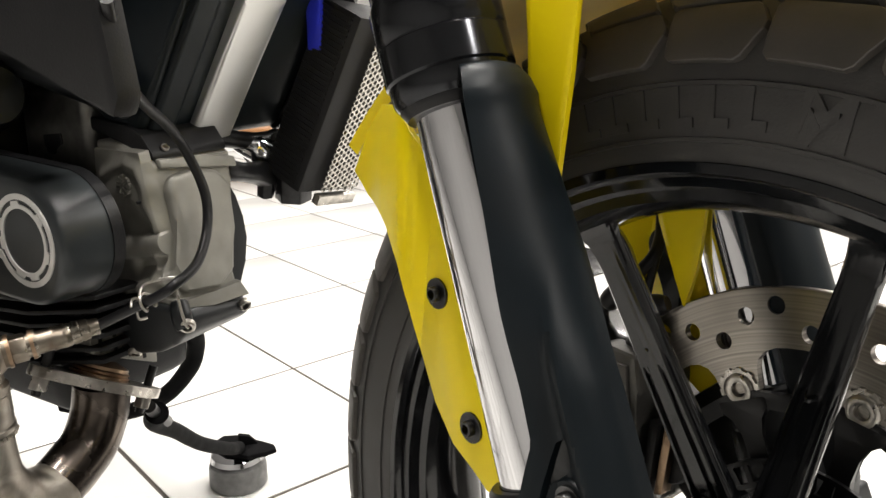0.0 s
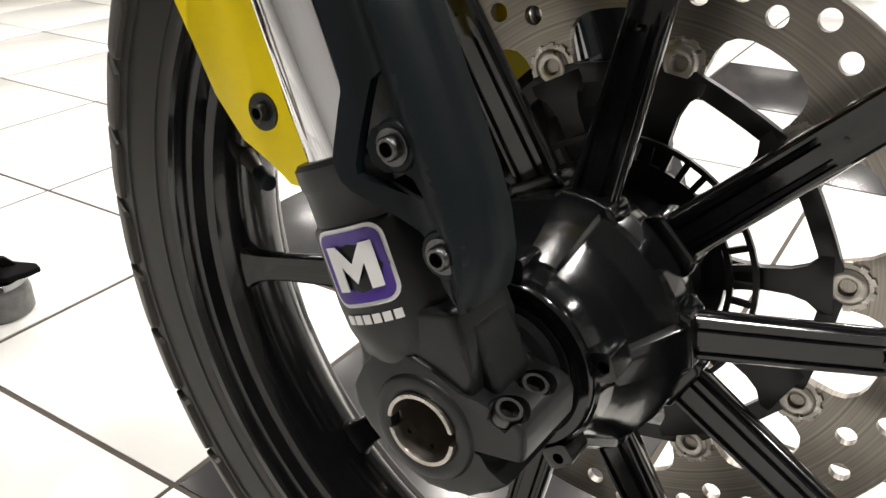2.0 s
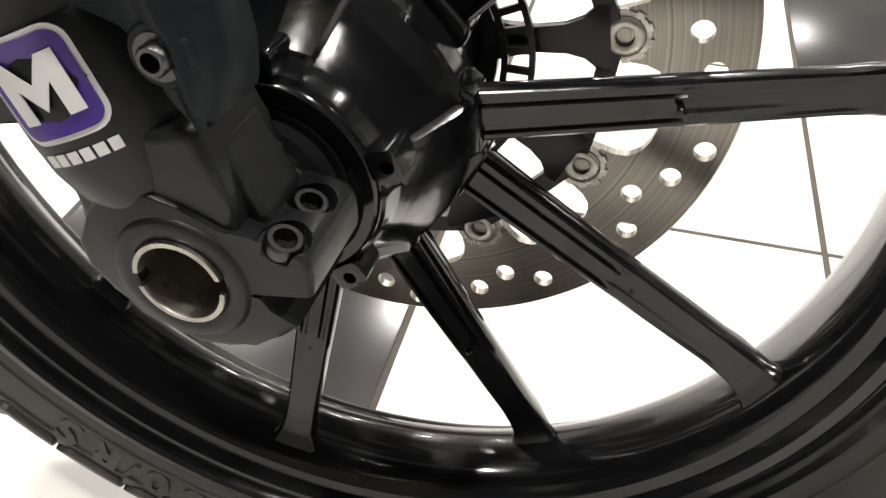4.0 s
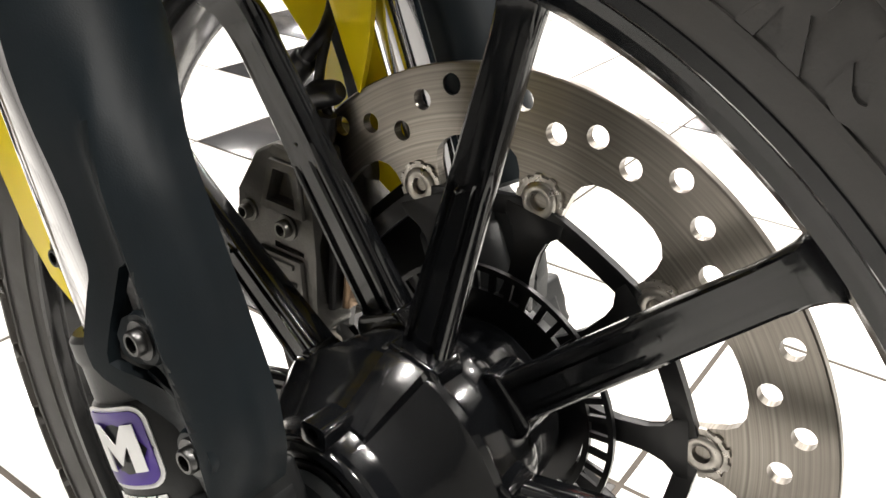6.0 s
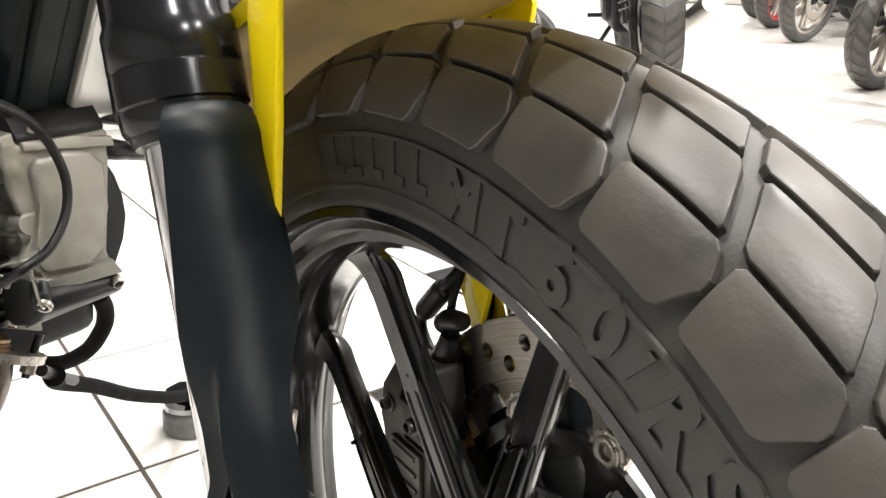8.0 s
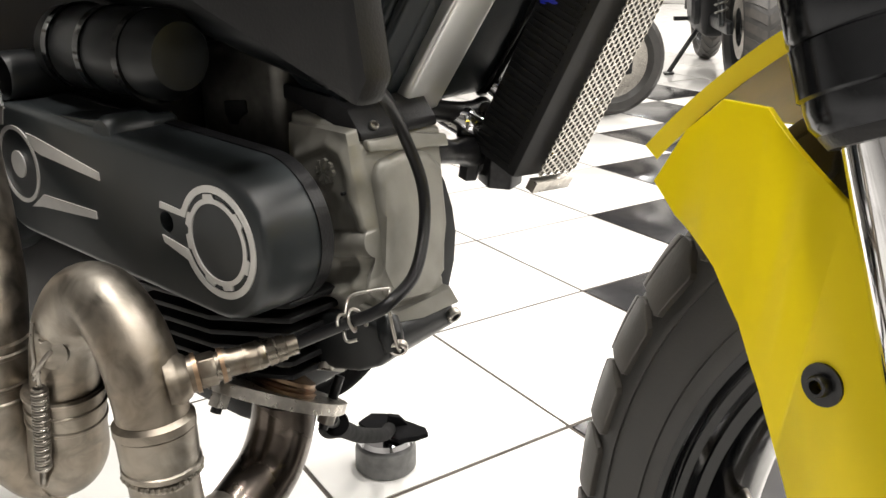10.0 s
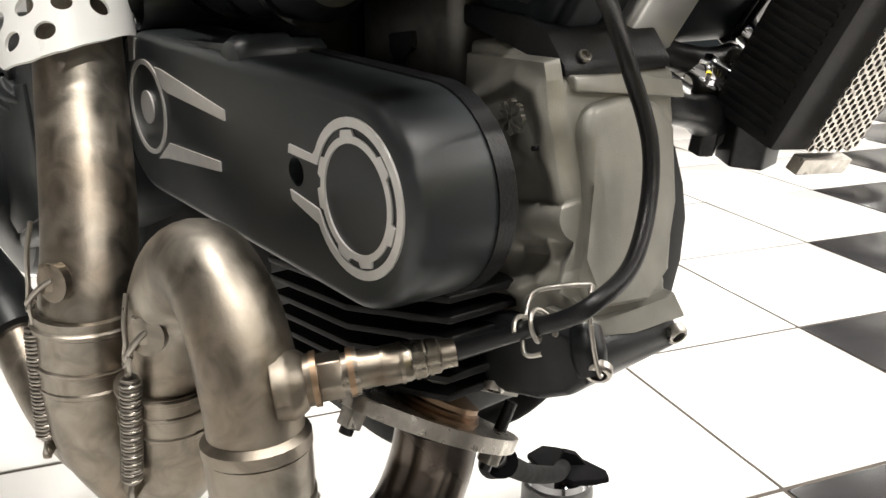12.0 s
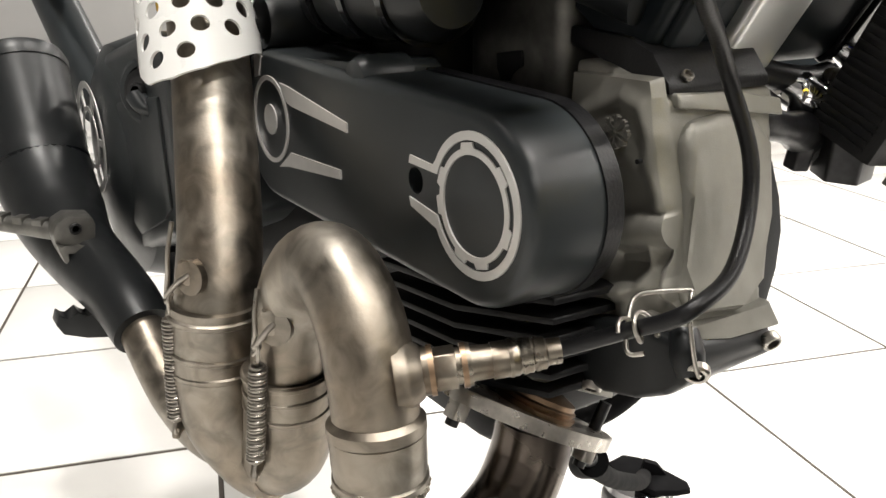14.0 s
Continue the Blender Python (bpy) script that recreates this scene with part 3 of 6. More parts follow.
    weld = part("spoke_root", prism([(0.0555, -0.0165), (0.0610, -0.0150), (0.0650, -0.0120), (0.0650, 0.0120), (0.0610, 0.0150), (0.0555, 0.0165)], 0.0085, 0.028, 0.0028, seg=3), GLOSS, w, m=Matrix.Rotation(-radians(A0 + 36), 4, "Y"))
    for k in range(1, 5):
        again(weld, Matrix.Rotation(-radians(A0 + 36 + 72 * k), 4, "Y"))
    for odd, ys in ((0, (-0.0095, 0.0115)), (1, (0.0115, -0.0085))):
        sp = part("spoke", spoke_bmesh(*ys), GLOSS, w, m=Matrix.Rotation(-radians(A0 + 36 * odd), 4, "Y"), angle=32)
        for k in range(1, 5):
            again(sp, Matrix.Rotation(-radians(A0 + 36 * odd + 72 * k), 4, "Y"))
    block = prism(rounded(0.010, 0.013, 0.0025), -0.0585, -0.043, 0.0012, Matrix.Translation((0.0455, 0, 0)))
    block = boolean(block, lathe(bmesh.new(), [(-0.07, 0.0026), (-0.05, 0.0026)], 18, Matrix.Translation((0.0462, 0, 0))))
    lug = part("hub_lug", block, GLOSS, w, m=Matrix.Rotation(-radians(19.5), 4, "Y"))
    for k in range(1, 5):
        again(lug, Matrix.Rotation(-radians(19.5 + 72 * k), 4, "Y"))
    # small cast pip on each spoke
    for odd, r, y in ((0, 0.1365, -0.0038), (1, 0.147, -0.0006)):
        pip = part("spoke_pip", lathe(bmesh.new(), [(0.003, 0.0015), (0.0, 0.0014), (-0.0008, 0.0010), (-0.0010, 0.0)], 14, Matrix.Translation((r, y + 0.001, 0))), GLOSS, w, m=Matrix.Rotation(-radians(A0 + 36 * odd), 4, "Y"))
        for k in range(1, 5):
            again(pip, Matrix.Rotation(-radians(A0 + 36 * odd + 72 * k), 4, "Y"))
    # tyre valve
    a = radians(171)
    v = Vector((math.cos(a), 0, math.sin(a)))
    base = v * 0.213 + Vector((0, -0.004, 0))
    ax = (-v * 0.9 + Vector((0, -0.4, 0))).normalized()
    st = part("valve_stem", tube([base - ax * 0.004, base + ax * 0.012, base + ax * 0.024], [0.006, 0.0042, 0.0036], 14), STEEL, w, "steel valve stem")
    part("valve_cap", tube([base + ax * 0.020, base + ax * 0.023, base + ax * 0.034, base + ax * 0.036], [0.0045, 0.0052, 0.0050, 0.003], 14), PLASTIC, w, "black plastic valve cap")
    return w


def brake_disc():
    y0, y1 = 0.0665, 0.0715
    ring = lathe(bmesh.new(), [(y0, 0.1035), (y0, 0.1643), (y0 + 0.0006, 0.165), (y1 - 0.0006, 0.165), (y1, 0.1643), (y1, 0.1035)], 180, loop=True)
    bean = bmesh.new()
    for k in range(10):
        half = [(0.090, 13.2), (0.1005, 12.6), (0.108, 11.9), (0.114, 11.6), (0.120, 11.3), (0.1255, 10.3), (0.1295, 8.2), (0.1315, 5.3), (0.1320, 2.0)]
        pol = half + [(r, -a) for r, a in half[::-1]]
        prism([(r * math.cos(radians(A0 + 18 + 36 * k + a)), r * math.sin(radians(A0 + 18 + 36 * k + a))) for r, a in pol], y0 - 0.01, y1 + 0.01, bm=bean)
    ring = boolean(ring, bean)
    cut = bmesh.new()
    wave = (0.1550, 0.1497, 0.1380, 0.1480, 0.1556, 0.1452, 0.1490, 0.1418, 0.1516, 0.1408)
    for k in range(50):
        for r, off in ((wave[k % 10], 31.77),):
            a = radians(off + 7.2 * k)
            lathe(cut, [(y0 - 0.01, 0.0051), (y1 + 0.01, 0.0051)], 18, Matrix.Translation((r * math.cos(a), 0, r * math.sin(a))))
    ring = boolean(ring, cut)
    d = part("brake_disc", ring, DISC, BIKE, "drilled floating steel brake disc on a black carrier", WF, angle=30)
    # carrier
    car = lathe(bmesh.new(), [(0.063, 0.030), (0.063, 0.0545), (0.0685, 0.0545), (0.0685, 0.030)], 60, loop=True)
    c = part("disc_carrier", car, CARRIER, d, "black carrier with curved arms")
    arm = [(0.045, -0.0110), (0.060, -0.0075), (0.072, -0.0058), (0.085, -0.0060), (0.093, -0.0085), (0.0985, -0.0150), (0.1045, -0.0150), (0.1045, 0.0150), (0.0985, 0.0150), (0.093, 0.0085), (0.085, 0.0060), (0.072, 0.0058), (0.060, 0.0075), (0.045, 0.0110)]
    ar = part("carrier_arm", prism(arm, 0.0635, 0.0682, 0.0006), CARRIER, d)
    # bow between neighbouring arms
    pts = [(0.1095, -3.0), (0.1078, -7.5), (0.1070, -12), (0.1066, -18), (0.1070, -24), (0.1078, -28.5), (0.1095, -33.0)]
    outer = [(r * math.cos(radians(-a)), r * math.sin(radians(-a))) for r, a in pts]
    inner = [((r - 0.0094) * math.cos(radians(-a)), (r - 0.0094) * math.sin(radians(-a))) for r, a in pts]
    bw = part("carrier_bow", prism(outer + inner[::-1], 0.0637, 0.0680, 0.0006), CARRIER, d)
    # button: notched washer, sleeve and bore
    bt = bmesh.new()
    lathe(bt, [(0.0660, 0.0036), (0.0640, 0.0042), (0.0636, 0.0056), (0.0636, 0.0078), (0.0642, 0.0090), (0.0652, 0.0092), (0.0652, 0.0112), (0.0665, 0.0114), (0.0728, 0.0105), (0.0728, 0.0036)], 30, Matrix.Translation((0.1100, 0, 0)), loop=True)
    for k in range(10):
        a = 2 * math.pi * k / 10
        box(-0.0018, 0.0018, 0.0650, 0.0663, 0.0100, 0.0123, 0.0, Matrix.Translation((0.1100, 0, 0)) @ Matrix.Rotation(a, 4, "Y"), bt)
    bu = part("disc_button", bt, ZINC, d, "zinc floating-disc button")
    for ob in (ar, bw, bu):
        for k in range(1, 10):
            again(ob, Matrix.Rotation(-radians(A0 + 36 * k), 4, "Y"))
        ob.matrix_basis = Matrix.Rotation(-radians(A0), 4, "Y")
    # slotted sensor ring
    sr = lathe(bmesh.new(), [(0.056, 0.0575), (0.056, 0.0605), (0.0585, 0.0605), (0.0585, 0.0575)], 60, loop=True)
    lathe(sr, [(0.056, 0.0700), (0.056, 0.0728), (0.0585, 0.0728), (0.0585, 0.0700)], 60, loop=True)
    for k in range(44):
        box(0.0600, 0.0705, 0.0562, 0.0583, -0.0016, 0.0016, 0, Matrix.Rotation(2 * math.pi * k / 44, 4, "Y"), sr)
    part("sensor_ring", sr, CARRIER, d, "slotted wheel-speed ring")


def fork_leg(side, near):
    f = fork_frame(side)
    chrome = part("fork_tube", along_z([(0.085, 0.0), (0.085, 0.0205), (0.31, 0.0205), (0.31, 0.0)], 48), CHROME, BIKE, "polished chrome fork tube", f)
    low = [(0.022, 0.0), (0.022, 0.0200), (0.030, 0.0240), (0.040, 0.0265), (0.050, 0.0272), (0.079, 0.0268), (0.081, 0.0252), (0.094, 0.0252), (0.096, 0.0262), (0.103, 0.0262), (0.105, 0.0245), (0.105, 0.0210), (0.09, 0.0208)]
    part("fork_lower", along_z(low, 48), CASTBLACK, BIKE, "black cast fork lower", f)
    up = [(0.279, 0.0207), (0.278, 0.0265), (0.281, 0.0285), (0.286, 0.0292), (0.289, 0.0292), (0.290, 0.0305), (0.3055, 0.0305), (0.3062, 0.0299), (0.3072, 0.0299), (0.308, 0.0305), (0.325, 0.0305), (0.329, 0.0288), (0.60, 0.0288), (0.60, 0.0)]
    part("fork_outer_tube", along_z(up, 56), ANODISED, BIKE, "gloss black upper fork tube", f)
    if not near:  # plain guard round the far tube
        bm = bmesh.new()
        rows = []
        for s, g in ((0.098, 0.0), (0.10, 0.0015), (0.12, 0.002), (0.25, 0.0), (0.268, -0.002), (0.274, -0.006)):
            ring = [Vector((1.40 * (0.0345 + g) * math.cos(radians(a)), max(-0.0238, (0.0345 + g) * math.sin(radians(a))), s)) for a in np.linspace(-58, 28, 29)]
            rows.append([bm.verts.new(v) for v in ring + [Vector((v.x * 0.91, v.y * 0.91, s)) for v in ring[::-1]]])
        for p, q in zip(rows, rows[1:]):
            for k in range(len(p)):
                bm.faces.new((p[k], p[(k + 1) % len(p)], q[(k + 1) % len(p)], q[k]))
        bm.faces.new(rows[0])
        bm.faces.new(rows[-1])
        part("fork_cover", bm, PLASTIC, BIKE, "matte black plastic guard on the far fork tube", f)
        return
    # seal lip
    part("dust_seal", along_z([(0.274, 0.0208), (0.2735, 0.024), (0.2775, 0.0262), (0.279, 0.0262), (0.279, 0.0208)], 44), HOSE, BIKE, "rubber dust seal", f)


def fork_cover():
    """The black guard that wraps the front of the near fork tube."""
    f = fork_frame(-1)
    n = 30

    def resample(pts):
        d = np.r_[0, np.cumsum([math.dist(a, b) for a, b in zip(pts, pts[1:])])]
        return [(float(np.interp(t, d, [p[0] for p in pts])), float(np.interp(t, d, [p[1] for p in pts]))) for t in np.linspace(0, d[-1], n + 1)]

    def upper(s):
        """The round part that hugs the tube."""
        r = float(np.interp(s, (0.13, 0.18, 0.21, 0.24, 0.262, 0.268, 0.272, 0.279, 0.285, 0.2895, 0.2918, 0.2925), (0.040, 0.036, 0.034, 0.0328, 0.032, 0.0325, 0.0335, 0.0322, 0.0290, 0.0235, 0.016, 0.006)))
        a = float(np.interp(s, (0.13, 0.16, 0.20, 0.25, 0.272, 0.285, 0.2925), (-64, -60, -53, -45, -41, -37, -30)))
        b = float(np.interp(s, (0.13, 0.18, 0.21, 0.24, 0.285, 0.2925), (20, 46, 58, 66, 68, 50)))
        c = float(np.interp(s, (0.12, 0.16, 0.20, 0.25, 0.285, 0.2925), (0.012, 0.0105, 0.0085, 0.006, 0.004, 0.0)))
        return resample([(c + r * math.cos(radians(a + (b - a) * k / 40)), r * math.sin(radians(a + (b - a) * k / 40))) for k in range(41)])

    def lower(s):
        """The flat near face with the seat of the bolts, a ridge and the front face."""
        xl = float(np.interp(s, (0.0415, 0.0452, 0.054, 0.0668, 0.0733, 0.084, 0.0945, 0.0985, 0.1051, 0.116, 0.1269, 0.1554), (0.0405, 0.0366, 0.0346, 0.0356, 0.0333, 0.0251, 0.0162, 0.0147, 0.0150, 0.0200, 0.0250, 0.0258)))
        top = float(np.interp(s, (0.0415, 0.046, 0.0558, 0.0708, 0.0857, 0.12, 0.144, 0.18), (0.0440, 0.0475, 0.0525, 0.0560, 0.0565, 0.0555, 0.0545, 0.050)))
        k = (top - 0.036) / 0.0215
        face = [(0.012, -0.0312), (0.0160, -0.0302), (0.0220, -0.0272), (0.0290, -0.0228), (0.0345, -0.0202), (0.0360, -0.0198)]
        turn = [(0.0395, -0.0203), (0.0435, -0.0224), (0.0478, -0.0240), (0.0505, -0.0218), (0.0540, -0.0170), (0.0566, -0.0110), (0.0576, -0.0050), (0.0570, 0.0040)]
        line = face + [(0.036 + (x - 0.036) * k, y) for x, y in turn]
        xs, ys = [p[0] for p in face], [p[1] for p in face]
        if xl < 0.036:
            line = [(xl, float(np.interp(xl, xs, ys)))] + [p for p in line if p[0] > xl + 0.0005]
        else:
            line = [(xl, -0.0198)] + [p for p in line[6:] if p[0] > xl + 0.0005]
        return resample(line)

    bm = bmesh.new()
    rows = []
    for s in [0.2925, 0.2918, 0.2895, 0.285, 0.279, 0.2745, 0.272, 0.268, 0.262, 0.25, 0.24, 0.225, 0.21] + [0.20 - 0.01 * k for k in range(6)] + [0.145 - 0.004 * k for k in range(26)] + [0.0425]:
        k = min(1.0, max(0.0, (0.205 - s) / 0.06))
        k = k * k * (3 - 2 * k)
        a = upper(s) if k < 1 else lower(s)
        b = lower(s) if k > 0 else a
        ring = [Vector((p[0] * (1 - k) + q[0] * k, p[1] * (1 - k) + q[1] * k, s)) for p, q in zip(a, b)]
        inner = []
        for i, v in enumerate(ring):
            t = ring[min(i + 1, n)] - ring[max(i - 1, 0)]
            w = Vector((-t.y, t.x, 0)).normalized()
            inner.append(v + w * 0.0038 - Vector((0, 0, 0.002 if s > 0.28 else 0)))
        rows.append([bm.verts.new(v) for v in ring + inner[::-1]])
    for p, q in zip(rows, rows[1:]):
        for k in range(len(p)):
            j = (k + 1) % len(p)
            bm.faces.new((p[k], p[j], q[j], q[k]))
    bm.faces.new(rows[0])
    bm.faces.new(rows[-1])
    win = prism([(0.0385, 0.1275), (0.0340, 0.1260), (0.0300, 0.1190), (0.0255, 0.1100), (0.0215, 0.1010), (0.0210, 0.0975), (0.0235, 0.0945), (0.0300, 0.0890), (0.0375, 0.0830), (0.0395, 0.0840), (0.0375, 0.0905), (0.0345, 0.0935), (0.0290, 0.0955), (0.0262, 0.0995), (0.0262, 0.1060), (0.0290, 0.1105), (0.0350, 0.1125),
                 (0.0385, 0.1155), (0.0405, 0.1215), (0.0405, 0.1260)], -0.06, -0.004, 0.0)
    bm = boolean(bm, win)
    c = part("fork_cover", bm, PLASTIC, BIKE, "matte black plastic fork guard with a triangular window", f, angle=30)
    part("window_floor", prism([(0.014, 0.130), (0.046, 0.130), (0.046, 0.078), (0.030, 0.078), (0.012, 0.092)], -0.0120, -0.0085, 0.002), CASTBLACK, c)
    part("window_lip", prism([(0.0265, 0.0905), (0.0385, 0.0815), (0.0400, 0.0832), (0.0285, 0.0925)], -0.0205, -0.010, 0.0012), PLASTIC, c)
    for x, y, z in ((0.0350, -0.0185, 0.1030), (0.0405, -0.0185, 0.0635)):
        part("bolt_boss", lathe(bmesh.new(), [(0.006, 0.0098), (-0.0022, 0.0092), (-0.0034, 0.0084), (-0.0034, 0.004)], 32, Matrix.Translation((x, y, z))), PLASTIC, c)
        bolt(c, (x, y - 0.0032, z), (0, -1, 0), 0.0044, 0.0042, BOLTGREY, washer=0.0066)
    # sticker on the fork lower: white edge, purple field, plain marks
    def patch(nm, w, h, r, lift, material, cz, parent, skew=0.0):
        b = prism(rounded(w, h, r), -0.0003, 0.0003)
        bmesh.ops.subdivide_edges(b, edges=[e for e in b.edges if e.calc_length() > 0.004], cuts=6, use_grid_fill=True)
        bmesh.ops.triangulate(b, faces=b.faces)
        for v in b.verts:
            a = radians(-82) + v.co.x / 0.0272
            rr = 0.0272 + lift + (0.0002 if v.co.y < 0 else -0.0006)
            v.co = Vector((rr * math.cos(a), rr * math.sin(a), cz + v.co.z))
        return part(nm, b, material, parent)

    st = patch("sticker", 0.030, 0.030, 0.006, 0.0003, WHITEPRINT, 0.0655, BIKE)
    st.matrix_basis = f
    st["label"] = "white-edged purple sticker"
    patch("sticker_field", 0.0268, 0.0268, 0.0046, 0.0006, PURPLE, 0.0655, st)

    def mark(outline, lift=0.0010, cz=0.0655):
        b2 = prism(outline, -0.0003, 0.0003)
        bmesh.ops.triangulate(b2, faces=b2.faces)
        bmesh.ops.subdivide_edges(b2, edges=list(b2.edges), cuts=2, use_grid_fill=True)
        for v in b2.verts:
            a = radians(-82) + v.co.x / 0.0272
            rr = 0.0272 + lift + (0.0002 if v.co.y < 0 else -0.0002)
            v.co = Vector((rr * math.cos(a), rr * math.sin(a), cz + v.co.z))
        part("sticker_mark", b2, WHITEPRINT, st)

    mark([(-0.0098, -0.0085), (-0.0050, -0.0085), (-0.0050, 0.0088), (-0.0098, 0.0088)])
    mark([(0.0050, -0.0085), (0.0098, -0.0085), (0.0098, 0.0088), (0.0050, 0.0088)])
    mark([(-0.0050, 0.0085), (-0.0050, 0.0015), (0.0, -0.0060), (0.0050, 0.0015), (0.0050, 0.0085), (0.0, 0.0015)])
    for k in range(6):
        mark([(-0.0128 + k * 0.0044, -0.0018), (-0.0095 + k * 0.0044, -0.0018), (-0.0095 + k * 0.0044, 0.0018), (-0.0128 + k * 0.0044, 0.0018)], 0.0003, 0.0455)


PINCH = ((0.0292, -0.1075, 0.0178), (0.0285, -0.0870, 0.0168))


def axle_clamp(side):
    out = [(-0.0385, 0.0055), (-0.0368, -0.0035), (-0.0300, -0.0118), (-0.0205, -0.0190), (-0.0105, -0.0245), (-0.001, -0.0272), (0.009, -0.0260), (0.0183, -0.0222), (0.0275, -0.0165), (0.0335, -0.0105), (0.0382, -0.003), (0.0395, 0.006), (0.0392, 0.014), (0.0372, 0.0185), (0.031, 0.0205),
           (0.0206, 0.0190), (0.0120, 0.0215), (0.0, 0.0265), (-0.014, 0.0310), (-0.0274, 0.0270), (-0.0322, 0.0165)]
    y0, y1 = sorted((0.1135 * side, 0.074 * side))
    body = prism(out, y0, y1, 0.0036, seg=3)
    # split between the ears, open to the front
    body = boolean(body, prism([(0.0135, -0.0006), (0.022, 0.0002), (0.048, 0.0052), (0.048, -0.0095), (0.034, -0.0100), (0.0255, -0.0060), (0.0220, -0.0014)], -0.13, 0.13, 0.0))
    at = Matrix.Translation((-0.0033, 0, 0.0))
    body = boolean(body, lathe(bmesh.new(), [(0.2 * side, 0.0152), (0.085 * side, 0.0152)], 40, at))
    n = Vector((0.34, -0.10, 0.93)).normalized()
    if side < 0:
        sink = bmesh.new()
        for q in PINCH:
            lathe(sink, [(-0.0030, 0.0076), (0.03, 0.0080)], 24, frame_at(q, n))
        body = boolean(body, sink)
    c = part("axle_clamp", body, CASTBLACK, BIKE, "black cast axle clamp", WF, angle=40)
    # neck that widens from the leg into the clamp, with a rib down to the bolts
    lo, hi = sorted((0.1115 * side, 0.0740 * side))
    part("clamp_neck", prism([(-0.0365, 0.012), (0.012, 0.0125), (0.0165, 0.0185), (0.0150, 0.0290), (0.0120, 0.0400), (0.0060, 0.0520), (-0.034, 0.0420), (-0.0335, 0.030)], lo, hi, 0.0075, seg=4), CASTBLACK, c)
    lo, hi = sorted((0.1030 * side, 0.0785 * side))
    part("clamp_rib", prism([(0.004, 0.012), (0.0225, 0.0165), (0.0220, 0.0218), (0.0165, 0.0318), (0.0105, 0.0440), (0.0030, 0.0470)], lo, hi, 0.0045, seg=4), CASTBLACK, c)
    e = 0.1150 * side
    part("bore_boss", lathe(bmesh.new(), [(0.105 * side, 0.0235), (0.1128 * side, 0.0232), (0.1146 * side, 0.0218), (0.1150 * side, 0.0212), (0.1150 * side, 0.0166), (0.1142 * side, 0.0154), (0.105 * side, 0.0154)], 44, at, loop=True), CASTBLACK, c)
    ring = lathe(bmesh.new(), [(e, 0.0132), (e + 0.0012 * side, 0.0136), (e + 0.0012 * side, 0.0152), (e - 0.004 * side, 0.0156), (e - 0.02 * side, 0.0150), (e - 0.02 * side, 0.0132)], 44, at, loop=True)
    ring = boolean(ring, box(-0.020, 0.020, -0.2, 0.2, -0.0026, 0.0026, 0.0, at @ Matrix.Rotation(radians(-8), 4, "Y")))
    part("axle_ring", ring, ZINC, c, "bright axle end ring")
    part("axle", lathe(bmesh.new(), [(0.086 * side, 0.0), (0.086 * side, 0.0100), (0.1100 * side, 0.0138), (0.1100 * side, 0.0146), (-0.02 * side, 0.0146), (-0.02 * side, 0)], 40, at), STEEL, c, "hollow steel front axle")
    if side < 0:
        for q in PINCH:
            bolt(c, Vector(q) - n * 0.0030, n, 0.0060, 0.0046, BOLTGREY, "pinch_bolt")
        part("spacer", lathe(bmesh.new(), [(-0.076, 0.016), (-0.076, 0.0225), (-0.066, 0.0225), (-0.064, 0.0265), (-0.058, 0.0265), (-0.056, 0.024), (-0.056, 0.016)], 40, loop=True), CASTBLACK, c)


def mudguard_side(side):
    """The yellow side plate that runs down behind the fork leg."""
    out = [(-0.172, 0.250), (-0.201, 0.248), (-0.222, 0.232), (-0.237, 0.206), (-0.222, 0.194), (-0.190, 0.183), (-0.168, 0.168), (-0.152, 0.148), (-0.140, 0.126), (-0.128, 0.103), (-0.113, 0.086), (-0.098, 0.080), (-0.087, 0.072), (-0.074, 0.072), (-0.066, 0.080),
           (-0.085, 0.125), (-0.108, 0.180), (-0.132, 0.225), (-0.150, 0.236)]
    y = 0.0905 * side
    bm = prism(out, y - 0.0016, y + 0.0016, 0.0007)
    for k in range(11):
        bmesh.ops.bisect_plane(bm, geom=list(bm.verts) + list(bm.edges) + list(bm.faces), plane_co=(-0.142 - 0.0082 * k, 0, 0), plane_no=(1, 0, 0))
    for v in bm.verts:  # the upper lobe turns in towards the tyre
        d = min(1.0, max(0.0, (-v.co.x - 0.145) / 0.085))
        v.co.y -= side * 0.022 * d * d * (3 - 2 * d)
    p = part("mudguard_stay", bm, YELLOW, BIKE, "yellow painted mudguard stay", WF, angle=50)
    if side < 0:
        for x, z in ((-0.128, 0.1616), (-0.0993, 0.1007)):
            bolt(p, (x, y - 0.0016, z), (0, -1, 0), 0.0040, 0.0045, DARKBOLT, washer=0.0078, label="black socket bolt")


